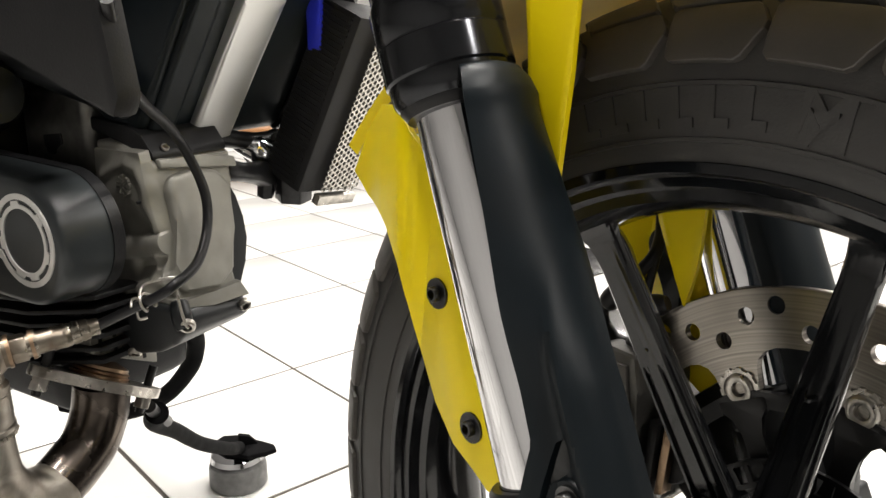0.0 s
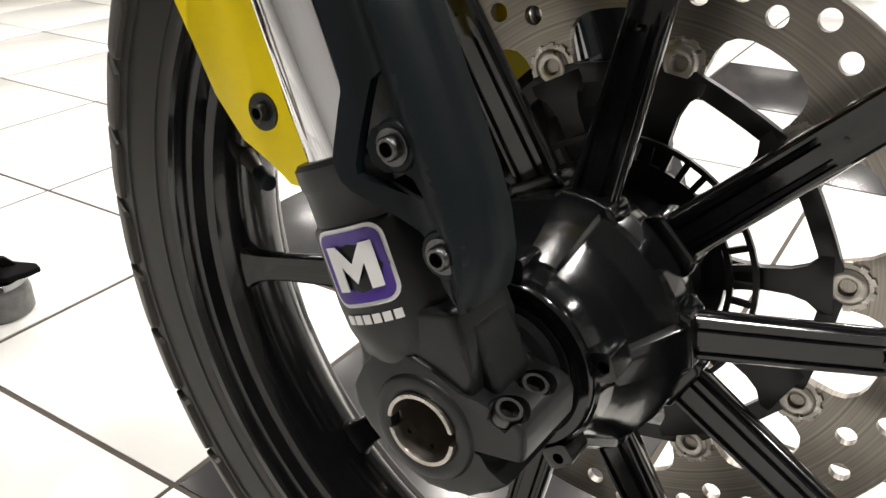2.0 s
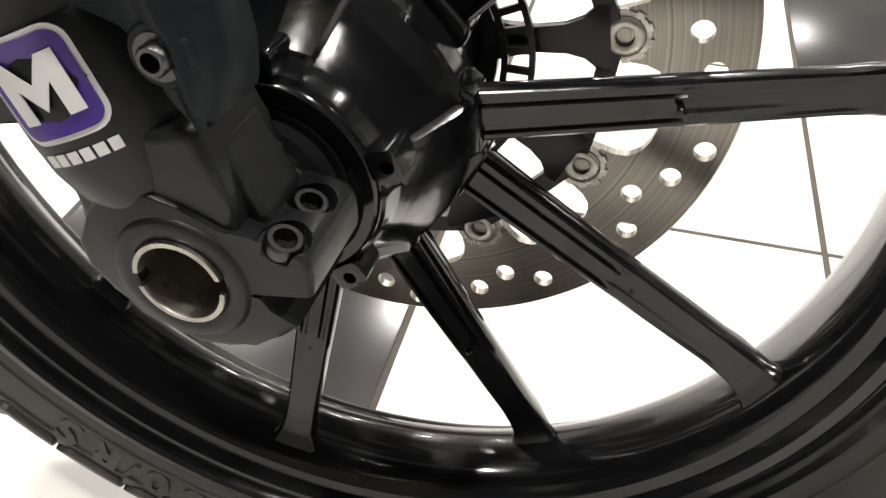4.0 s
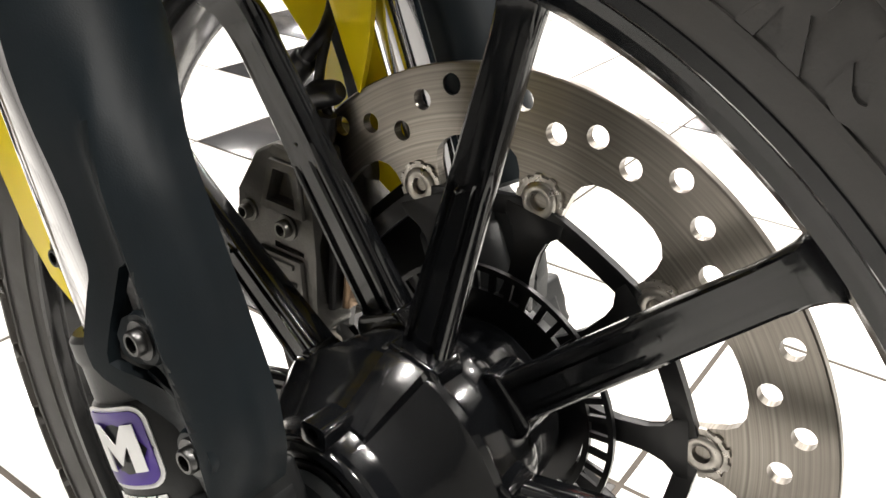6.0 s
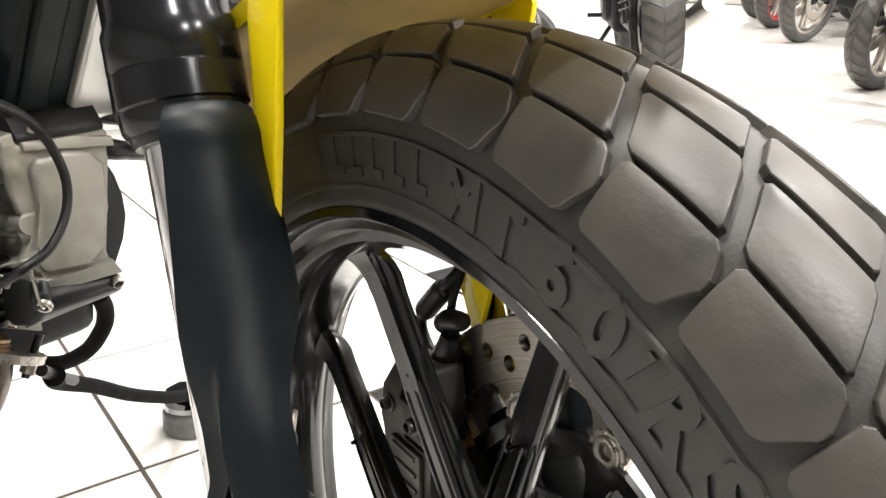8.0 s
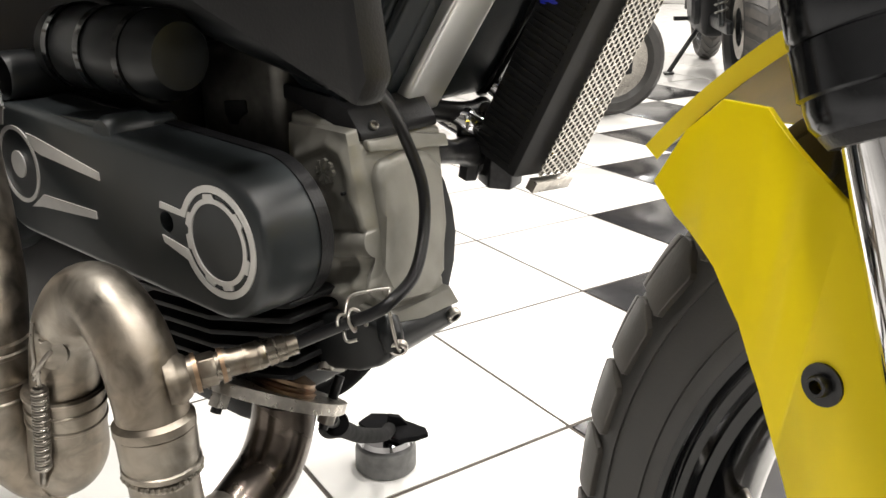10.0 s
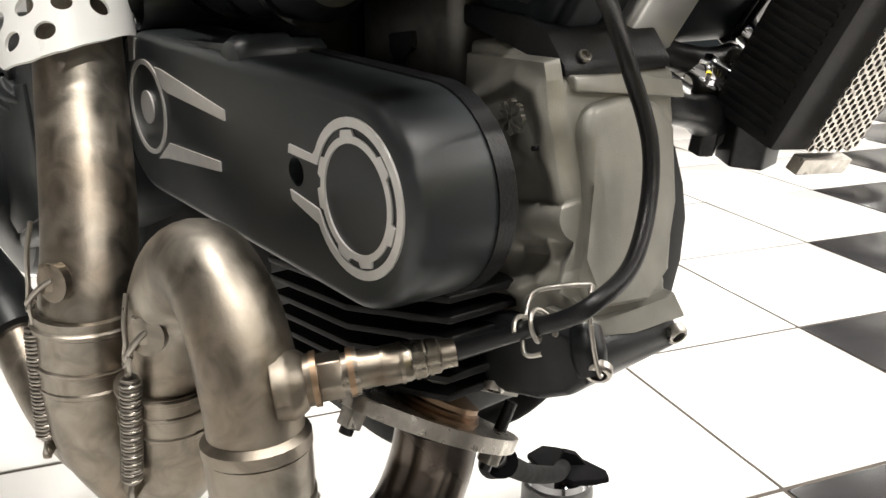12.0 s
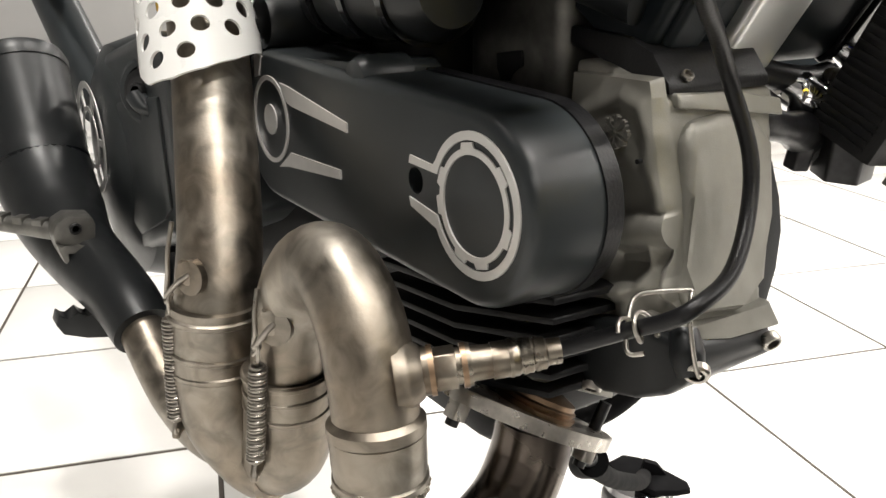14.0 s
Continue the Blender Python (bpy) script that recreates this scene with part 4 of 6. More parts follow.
def mudguard():
    bm = bmesh.new()
    rows = []
    half, n = 0.066, 14
    angs = [79.0 + 1.85 * k for k in range(33)]

    def edge(a):
        return float(np.interp(a, (79, 97, 104, 112, 125, 140), (0.345, 0.344, 0.327, 0.325, 0.324, 0.322)))

    for i, a in enumerate(angs):
        row = []
        for lift in (0, 1):
            line = []
            for k in range(n + 1):
                y = -half + 2 * half * k / n
                e = abs(y) / half
                r = edge(a) + 0.014 * (1 - e ** 3) + (0.003 + 0.005 * e ** 6) * lift
                yy = y * (1 + 0.03 * lift)
                line.append(Vector((r * math.cos(radians(a)), yy, r * math.sin(radians(a)))))
            row += line if not lift else line[::-1]
        rows.append([bm.verts.new(v) for v in row])
    for p, q in zip(rows, rows[1:]):
        for k in range(len(p)):
            j = (k + 1) % len(p)
            bm.faces.new((p[k], p[j], q[j], q[k]))
    bm.faces.new(rows[0])
    bm.faces.new(rows[-1])
    g = part("mudguard", bm, YELLOW, BIKE, "yellow painted front mudguard", WF, angle=50)
    inner = bmesh.new()
    rows = []
    for a in [79.3 + 1.83 * k for k in range(33)]:
        rows.append([inner.verts.new(Vector((r * math.cos(radians(a)), y, r * math.sin(radians(a)))))
                     for y, r in ((-half * 0.96 + 2 * half * 0.96 * k / n, edge(a) - 0.0008 + 0.014 * (1 - abs(-0.96 + 1.92 * k / n) ** 3)) for k in range(n + 1))])
    for p, q in zip(rows, rows[1:]):
        for k in range(n):
            inner.faces.new((p[k], p[k + 1], q[k + 1], q[k]))
    part("mudguard_inner_face", inner, LINER, g, "dull yellow inner face")
    # front struts, broad above and pointed below
    near = [(-0.101, 0.308), (-0.099, 0.3185), (-0.071, 0.3235), (-0.068, 0.318), (-0.0705, 0.270), (-0.0752, 0.2225), (-0.0800, 0.190), (-0.0862, 0.190), (-0.0935, 0.240), (-0.0975, 0.285)]
    far = [(-0.101, 0.308), (-0.099, 0.3185), (-0.071, 0.3235), (-0.068, 0.318), (-0.0745, 0.270), (-0.0820, 0.2225), (-0.0852, 0.190), (-0.0855, 0.1735), (-0.0862, 0.164), (-0.0876, 0.155), (-0.0898, 0.1455), (-0.0918, 0.1375),
           (-0.0927, 0.1345), (-0.0939, 0.1350), (-0.1000, 0.1485), (-0.1075, 0.1645), (-0.1160, 0.1825), (-0.1215, 0.205), (-0.1160, 0.255)]
    for outline, y in ((near, -0.0672), (far, 0.0672)):
        part("mudguard_strut", prism(outline, y - 0.0016, y + 0.0016, 0.0007), YELLOW, g, angle=50)
    # black keyhole-shaped plate, added for the dark shape inside the far stay
    hole = [(-0.1240 + 0.0118 * math.cos(radians(k)), 0.1625 + 0.0118 * math.sin(radians(k))) for k in range(-30, 221, 18)]
    part("stay_clip", prism(hole + [(-0.1290, 0.1510), (-0.1225, 0.1360), (-0.1185, 0.1225), (-0.1090, 0.1225), (-0.1085, 0.1500)], 0.0845, 0.0880, 0.0008), CASTBLACK, g, "black keyhole-shaped plate")
    return g


def caliper():
    f = WF @ Matrix.Translation((0, 0.006, 0))
    out = [(-0.160, 0.050), (-0.158, 0.074), (-0.142, 0.099), (-0.128, 0.107), (-0.103, 0.106), (-0.0985, 0.085), (-0.101, 0.050), (-0.097, 0.020), (-0.094, 0.006), (-0.112, -0.010), (-0.135, 0.0), (-0.146, 0.030)]
    body = prism(out, 0.032, 0.058, 0.004, seg=3)
    # hollow with sloping walls between the bridge bolts, and a slot under it
    body = boolean(body, prism([(-0.131, 0.0755), (-0.1095, 0.0755), (-0.1125, 0.0940), (-0.1245, 0.0940)], 0.0, 0.0385, 0.0))
    body = boolean(body, prism([(-0.128, 0.0480), (-0.106, 0.0480), (-0.106, 0.0515), (-0.128, 0.0515)], 0.0, 0.0355, 0.0))
    c = part("brake_caliper", body, CALIPER, BIKE, "dark grey cast front brake caliper", f, angle=30)
    frame_rim = prism([(-0.1365, 0.0705), (-0.1040, 0.0705), (-0.1080, 0.0990), (-0.1285, 0.0990)], 0.0295, 0.034, 0.001)
    frame_rim = boolean(frame_rim, prism([(-0.1312, 0.0752), (-0.1093, 0.0752), (-0.1123, 0.0943), (-0.1247, 0.0943)], 0.0, 0.05, 0.0))
    part("caliper_frame", frame_rim, CALIPER, c)
    part("caliper_block", prism([(-0.140, 0.046), (-0.106, 0.046), (-0.103, 0.018), (-0.112, 0.004), (-0.130, 0.010), (-0.139, 0.028)], 0.0285, 0.036, 0.002), CALIPER, c)
    for k in range(3):
        part("caliper_rib", box(-0.136 + 0.003 * k, -0.110 + 0.002 * k, 0.0268, 0.030, 0.0405 - 0.0105 * k, 0.0435 - 0.0105 * k, 0.0008), CALIPER, c)
    part("caliper_half", prism(out, 0.074, 0.098, 0.005, seg=3), CALIPER, c)
    part("caliper_bridge", box(-0.156, -0.132, 0.050, 0.080, 0.040, 0.088, 0.004), CALIPER, c)
    part("piston_housing", lathe(bmesh.new(), [(0.058, 0.0), (0.050, 0.0), (0.0495, 0.0135), (0.053, 0.0150), (0.058, 0.0150)], 30, Matrix.Translation((-0.087, 0, 0.040))), FINMAT, c, "black piston housing")
    for x, z, r in ((-0.1175, 0.0625, 0.0050), (-0.1035, 0.0020, 0.0052), (-0.147, 0.0640, 0.0042)):
        bolt(c, (x, 0.0320, z), (0, -1, 0), r, 0.0060, DULL, "caliper_bolt", washer=r + 0.0022)
    part("brake_pad", prism([(-0.0905, 0.018), (-0.0850, 0.020), (-0.0815, 0.062), (-0.0875, 0.064)], 0.044, 0.054, 0.001), COPPER, c, "worn brown brake pad edge")
    part("pad_spring", prism([(-0.0975, 0.016), (-0.0915, 0.018), (-0.0890, 0.066), (-0.0955, 0.067)], 0.040, 0.052, 0.0015), FINMAT, c)
    # dark bracket behind the disc that ties the caliper to the leg
    part("caliper_bracket", prism([(-0.112, 0.020), (-0.104, 0.062), (-0.060, 0.104), (-0.022, 0.100), (0.002, 0.086), (0.0085, 0.060), (0.010, 0.020), (0.020, -0.015), (-0.030, -0.030), (-0.070, -0.010)], 0.078, 0.090, 0.003), CASTBLACK, BIKE, "black caliper bracket on the far fork leg", f)
    # brake hose with its union
    part("brake_hose", tube([(-0.122, 0.050, 0.104), (-0.134, 0.052, 0.104), (-0.146, 0.054, 0.111), (-0.146, 0.054, 0.122), (-0.134, 0.054, 0.136), (-0.121, 0.054, 0.151), (-0.117, 0.062, 0.163), (-0.128, 0.080, 0.180), (-0.146, 0.094, 0.215), (-0.170, 0.096, 0.30), (-0.21, 0.094, 0.42)], 0.0040, 14), HOSE, BIKE, "black brake hose", f)
    part("hose_union", tube([(-0.145, 0.054, 0.1235), (-0.142, 0.054, 0.127), (-0.126, 0.054, 0.1455), (-0.123, 0.054, 0.149)], [0.005, 0.0072, 0.0072, 0.005], 16), HOSE, BIKE, "", f)
    part("sensor_cable", tube([(-0.108, 0.054, 0.100), (-0.110, 0.055, 0.121), (-0.116, 0.055, 0.131), (-0.115, 0.055, 0.145), (-0.1165, 0.062, 0.163), (-0.132, 0.082, 0.19), (-0.156, 0.098, 0.26), (-0.178, 0.098, 0.32), (-0.21, 0.098, 0.42)], 0.0027, 12), HOSE, BIKE, "thin black sensor cable", f)
    part("banjo", tube([(-0.119, 0.050, 0.127), (-0.113, 0.051, 0.131), (-0.104, 0.053, 0.134), (-0.100, 0.054, 0.136)], [0.006, 0.0075, 0.0065, 0.0045], 16), DARKBOLT, BIKE, "", f)
    part("banjo", tube([(-0.116, 0.051, 0.104), (-0.112, 0.051, 0.112), (-0.110, 0.052, 0.122)], [0.0085, 0.0085, 0.007], 16), DARKBOLT, BIKE, "", f)


room()
floor()
tyre()
wheel()
brake_disc()
fork_leg(-1, True)
fork_leg(1, False)
fork_cover()
axle_clamp(-1)
axle_clamp(1)
mudguard_side(-1)
mudguard_side(1)
mudguard()
caliper()


def hull(c1, r1, c2, r2, n=14):
    """The outline of two circles joined by their outer tangents."""
    d = Vector((c2[0] - c1[0], c2[1] - c1[1]))
    a = math.atan2(d.y, d.x)
    k = math.acos((r1 - r2) / d.length)
    out = [(c2[0] + r2 * math.cos(a + t), c2[1] + r2 * math.sin(a + t)) for t in np.linspace(-k, k, n)]
    out += [(c1[0] + r1 * math.cos(a + t), c1[1] + r1 * math.sin(a + t)) for t in np.linspace(k, 2 * math.pi - k, n)]
    return [(float(x), float(z)) for x, z in out]


def ring_arc(cx, cz, r0, r1, a0, a1, y, h=0.0009, n=40):
    o = [(cx + r1 * math.cos(radians(t)), cz + r1 * math.sin(radians(t))) for t in np.linspace(a0, a1, n)]
    i = [(cx + r0 * math.cos(radians(t)), cz + r0 * math.sin(radians(t))) for t in np.linspace(a1, a0, n)]
    bm = bmesh.new()
    lo = [[bm.verts.new((x, y, z)) for x, z in q] for q in (o, i[::-1])]
    hi = [[bm.verts.new((x, y - h, z)) for x, z in q] for q in (o, i[::-1])]
    for k in range(n - 1):
        bm.faces.new((hi[0][k], hi[0][k + 1], hi[1][k + 1], hi[1][k]))
        bm.faces.new((lo[0][k], lo[0][k + 1], hi[0][k + 1], hi[0][k]))
        bm.faces.new((lo[1][k], lo[1][k + 1], hi[1][k + 1], hi[1][k]))
    for k in (0, -1):
        bm.faces.new((lo[0][k], hi[0][k], hi[1][k], lo[1][k]))
    return bm


FACE = -0.0785  # outer face of the belt cover


def belt_cover():
    body = bmesh.new()
    rows = []
    for y, d in ((FACE, 0.0), (-0.0782, 0.0016), (-0.0772, 0.0034), (-0.0756, 0.0048), (-0.0735, 0.0056), (-0.070, 0.0060), (-0.058, 0.0062), (-0.041, 0.0064)):
        rows.append([body.verts.new((x, y, z)) for x, z in hull((-0.665, 0.477), 0.0400 + d, (-0.4595, 0.4695), 0.0372 + d, 26)])
    for a, b in zip(rows, rows[1:]):
        for k in range(len(a)):
            body.faces.new((a[k], a[(k + 1) % len(a)], b[(k + 1) % len(a)], b[k]))
    body.faces.new(rows[0])
    body.faces.new(rows[-1])
    hole = lathe(bmesh.new(), [(-0.2, 0.0062), (-0.058, 0.0062)], 24, Matrix.Translation((-0.4995, 0, 0.4745)))
    body = boolean(body, hole)
    c = part("belt_cover", body, COVER, BIKE, "dark grey timing belt cover with light grey ring marks", angle=35)
    part("cover_gasket", prism(hull((-0.665, 0.477), 0.0477, (-0.4595, 0.4695), 0.0446, 22), -0.041, -0.032, 0.002), HOSE, c, "black rubber cover gasket")
    part("upper_cover", prism([(-0.705, 0.49), (-0.55, 0.49), (-0.5510, 0.509), (-0.5475, 0.5205), (-0.5550, 0.5245), (-0.575, 0.5215), (-0.6214, 0.5200), (-0.705, 0.5165)], FACE + 0.004, -0.030, 0.006, seg=3), COVER, c)
    part("cover_hump", lathe(bmesh.new(), [(FACE + 0.030, 0.0125), (FACE + 0.006, 0.0120), (FACE + 0.002, 0.0095), (FACE + 0.001, 0.0)], 28, Matrix.Translation((-0.5590, 0, 0.5140))), COVER, c)
    part("cover_skirt", prism([(-0.70, 0.44), (-0.56, 0.432), (-0.52, 0.424), (-0.50, 0.432), (-0.52, 0.45), (-0.70, 0.46)], -0.060, -0.02, 0.006), COVER, c)
    y = FACE
    # large ring, open towards the rear, with its two prongs
    cx, cz = -0.4545, 0.4722
    part("ring_mark", ring_arc(cx, cz, 0.0274, 0.0312, -150, 152, y), BADGE, c)
    for q in ([(cx - 0.0240, cz + 0.0132), (cx - 0.0275, cz + 0.0148), (cx - 0.0300, cz + 0.0122), (cx - 0.0485, cz + 0.0138), (cx - 0.0495, cz + 0.0100), (cx - 0.0262, cz + 0.0088)],
              [(cx - 0.0235, cz - 0.0137), (cx - 0.0270, cz - 0.0158), (cx - 0.0480, cz - 0.0100), (cx - 0.0495, cz - 0.0058), (cx - 0.0265, cz - 0.0096)]):
        part("prong_mark", prism(q, y - 0.0009, y + 0.0005), BADGE, c)
    part("inner_ring_mark", ring_arc(cx, cz, 0.0214, 0.0242, 0, 360, y, n=64), BADGE, c)
    tab = part("ring_tab", prism([(0.0238, -0.0046), (0.0264, -0.0038), (0.0264, 0.0038), (0.0238, 0.0046)], y - 0.00088, y + 0.0004), BADGE, c, m=Matrix.Translation((cx, 0, cz)) @ Matrix.Rotation(-radians(100), 4, "Y"))
    for a in (40, -20, -75, -110, 190, 160):
        again(tab, Matrix.Translation((cx, 0, cz)) @ Matrix.Rotation(-radians(a), 4, "Y"))
    # small ring with a light centre and two prongs
    cx, cz = -0.664, 0.481
    part("ring_mark", ring_arc(cx, cz, 0.0235, 0.0262, 0, 360, y, n=56), BADGE, c)
    part("ring_centre", lathe(bmesh.new(), [(y + 0.0005, 0), (y + 0.0005, 0.0092), (y - 0.0009, 0.0092), (y - 0.0009, 0)], 28, Matrix.Translation((cx, 0, cz))), BADGE, c)
    for q in ([(-0.6475, 0.5045), (-0.6365, 0.5035), (-0.5640, 0.4920), (-0.5640, 0.4870), (-0.632, 0.4925), (-0.640, 0.4945)],
              [(-0.6540, 0.4535), (-0.6420, 0.4610), (-0.636, 0.4650), (-0.5730, 0.4660), (-0.5730, 0.4610), (-0.640, 0.4560)],
              [(-0.6850, 0.5045), (-0.6775, 0.5060), (-0.6735, 0.5175), (-0.6715, 0.5175), (-0.6765, 0.5195), (-0.6830, 0.5180)]):
        part("prong_mark", prism(q, y - 0.0009, y + 0.0005), BADGE, c)


def head_side(slope):
    """The cast near side of the head: pads, ribs and hollows that flow into one another."""
    def away(p, line):
        best = 1.0
        for a, b in zip(line, line[1:]):
            ab = (b[0] - a[0], b[1] - a[1])
            t = max(0.0, min(1.0, ((p[0] - a[0]) * ab[0] + (p[1] - a[1]) * ab[1]) / (ab[0] ** 2 + ab[1] ** 2)))
            best = min(best, math.hypot(p[0] - a[0] - t * ab[0], p[1] - a[1] - t * ab[1]))
        return best

    ribs = [([(-0.480, 0.500), (-0.456, 0.511), (-0.443, 0.507), (-0.4375, 0.496), (-0.4345, 0.483), (-0.4290, 0.4656)], 0.0032, 0.0042), ([(-0.470, 0.487), (-0.452, 0.493), (-0.446, 0.480)], 0.0042, 0.0140), ([(-0.404, 0.507), (-0.415, 0.497), (-0.4184, 0.488), (-0.4115, 0.466), (-0.409, 0.455), (-0.4137, 0.440), (-0.415, 0.428)], 0.0060, 0.0062),
            ([(-0.428, 0.503), (-0.4275, 0.490), (-0.4215, 0.474)], -0.0045, 0.0038), ([(-0.448, 0.474), (-0.438, 0.468)], -0.0016, 0.0060), ([(-0.452, 0.434), (-0.438, 0.4385)], -0.0055, 0.0055), ([(-0.4324, 0.447), (-0.4293, 0.437), (-0.4368, 0.4255), (-0.452, 0.418)], 0.0042, 0.0034),
            ([(-0.4215, 0.436), (-0.4185, 0.430)], 0.0058, 0.0050), ([(-0.4240, 0.4450), (-0.4225, 0.4230)], -0.0036, 0.0030), ([(-0.452, 0.4185), (-0.446, 0.4200)], 0.0036, 0.0055), ([(-0.444, 0.410), (-0.420, 0.404)], 0.0035, 0.0060), ([(-0.486, 0.420), (-0.470, 0.412), (-0.462, 0.402)], 0.0040, 0.0045)]
    bm = bmesh.new()
    nx, nz = 84, 96
    rows = []
    for j in range(nz + 1):
        z = 0.393 + 0.127 * j / nz
        x1 = slope(z) - 0.0005
        row = []
        for i in range(nx + 1):
            x = -0.490 + (x1 + 0.490) * i / nx
            y = 0.0055
            for line, a, w in ribs:
                d = away((x, z), line) / w
                if d < 3:
                    y -= a * math.exp(-d * d)
            d = away((x, z), [(-0.474, 0.4440), (-0.4115, 0.4575)])  # round boss that runs to the front
            if d < 0.0085:
                y = min(y, 0.0075 - math.sqrt(0.0085 ** 2 - d * d))
            y += 0.0007 * noise.noise((x * 90, 0.0, z * 90)) + 0.0025 * max(0.0, noise.noise((x * 28, 3.0, z * 28)))
            rim = min(i, nx - i, j, nz - j)
            row.append(bm.verts.new((x, y if rim else 0.014, z)))
        rows.append(row)
    for p, q in zip(rows, rows[1:]):
        for i in range(nx):
            bm.faces.new((p[i], p[i + 1], q[i + 1], q[i]))
    return bm


def engine():
    blk = part("engine_block", box(-0.86, -0.485, -0.026, 0.11, 0.35, 0.475, 0.02, seg=3), FINMAT, BIKE, "black painted engine block")
    part("sump", box(-0.80, -0.52, -0.02, 0.11, 0.30, 0.36, 0.02, seg=3), FINMAT, blk)
    fin = [(-0.580, 0.055), (-0.505, 0.055), (-0.454, 0.034), (-0.452, 0.0), (-0.452, -0.04), (-0.580, -0.04)]
    level = Matrix.Rotation(radians(90), 4, "X")
    tilt = Matrix.Rotation(radians(-5), 4, "Y")
    first = part("cooling_fin", prism(fin, -0.0017, 0.0017, 0.0010), FINMAT, blk, "black cooling fin", Matrix.Translation((0, 0, 0.460)) @ tilt @ level)
    for k in range(1, 6):
        again(first, Matrix.Translation((-0.0015 * k, 0.0012 * k, 0.460 - 0.0105 * k)) @ tilt @ level)
    top = [(-0.606, 0.012), (-0.575, -0.004), (-0.528, -0.004), (-0.510, 0.010), (-0.510, 0.05), (-0.606, 0.05)]
    for k in range(2):
        part("cooling_fin", prism([(x + 0.003 * k, -y) for x, y in top], -0.0018, 0.0018, 0.0010), FINMAT, blk, "", Matrix.Translation((0, 0, 0.5050 + 0.0105 * k)) @ Matrix.Rotation(radians(-3), 4, "Y") @ level)
    motor = part("starter_motor", tube([(-0.665, -0.034, 0.556), (-0.655, -0.034, 0.556), (-0.60, -0.034, 0.557), (-0.545, -0.034, 0.558), (-0.535, -0.034, 0.558)], [0.021, 0.027, 0.027, 0.027, 0.020], 36, smooth=False), CASTBLACK, blk, "gloss black starter motor")
    for x in (-0.640, -0.602, -0.560):
        part("motor_band", tube([(x - 0.003, -0.034, 0.5565), (x + 0.003, -0.034, 0.5565)], 0.0288, 36, smooth=False), GLOSS, motor)
    part("barrel_core", box(-0.575, -0.478, -0.030, 0.06, 0.350, 0.438, 0.01), FINMAT, blk)
    part("upper_casting", box(-0.590, -0.505, 0.014, 0.09, 0.49, 0.560, 0.010, seg=3), DULL, blk, "grey aluminium cylinder casting")
    # black plate on the casting's face stands in for the shade in its recess
    part("casting_recess", prism([(-0.561, 0.523), (-0.538, 0.526), (-0.537, 0.517), (-0.546, 0.514), (-0.548, 0.508), (-0.557, 0.508), (-0.559, 0.515)], 0.0125, 0.024, 0.002), FINMAT, blk)
    # cylinder head: near side, sloping front and the wall that falls away behind it
    def far(z):
        return float(np.interp(z, (0.40, 0.413, 0.425, 0.45, 0.487, 0.505), (0.066, 0.061, 0.060, 0.070, 0.083, 0.090)))

    def slope(z):
        return -0.405 - 0.29 * (z - 0.40)

    def front(outline, lo, hi, bevel, seg=3):
        """A plate of (y, z) laid on the sloping front."""
        q = prism(outline, lo, hi, bevel, seg=seg)
        for v in q.verts:
            v.co = Vector((slope(v.co.z) + v.co.y, v.co.x, v.co.z))
        return q

    body = prism([(-0.494, 0.392), (-0.408, 0.392), (-0.411, 0.420), (-0.421, 0.450), (-0.433, 0.490), (-0.438, 0.510), (-0.450, 0.5165), (-0.478, 0.5245), (-0.494, 0.5245)], 0.0105, 0.06, 0.004, seg=3)
    for v in body.verts:
        if v.co.y > 0.03:
            v.co.y = far(v.co.z) - (0.06 - v.co.y)
    h = part("cylinder_head", body, ALU, BIKE, "grey cast aluminium cylinder head")
    part("head_panel", front([(0.024, 0.500), (0.047, 0.5025), (0.067, 0.499), (0.0775, 0.487), (0.068, 0.455), (0.0585, 0.426), (0.041, 0.416), (0.007, 0.420), (0.0035, 0.430), (0.010, 0.440), (0.0165, 0.470), (0.0175, 0.491)], -0.01, 0.0055, 0.005), ALU, h)
    part("head_flange", front([(0.018, 0.5065), (0.018, 0.5130), (0.060, 0.5110), (0.0905, 0.5060), (0.0905, 0.4980), (0.060, 0.5020)], -0.02, 0.0025, 0.0015), ALU, h)
    part("head_foot", front([(0.0, 0.4165), (0.036, 0.4130), (0.0605, 0.4160), (0.0665, 0.4030), (0.03, 0.4050), (0.0, 0.4100)], -0.02, 0.0035, 0.0015), ALU, h)
    part("front_cover", front([(0.055, 0.49), (0.082, 0.488), (0.0870, 0.475), (0.0890, 0.458), (0.0870, 0.442), (0.079, 0.425), (0.066, 0.408), (0.055, 0.41)], -0.012, -0.004, 0.002), CASTBLACK, h, "black cover on the front of the head")
    part("head_side", head_side(slope), ALU, h, angle=70)
    star = Matrix.Translation((-0.4530, 0.0058, 0.4955))
    ray = box(0.0012, 0.0078, -0.0074, -0.0050, -0.0006, 0.0006)
    for q in (-0.6, 0.6):
        ray = boolean(ray, box(0.0, 0.0028, -0.0074, -0.0050, -0.0005, 0.0005, 0.0, Matrix.Translation((0.0048, 0, 0)) @ Matrix.Rotation(q, 4, "Y")), "UNION")
    ray = part("cast_star_ray", ray, ALU, h, m=star)
    for k in range(1, 8):
        again(ray, star @ Matrix.Rotation(math.pi / 4 * k, 4, "Y"))
    part("cast_dot", lathe(bmesh.new(), [(-0.0015, 0), (-0.0015, 0.0012), (0.005, 0.0012), (0.005, 0)], 12, Matrix.Translation((-0.4385, 0, 0.4845))), DARKBOLT, h)
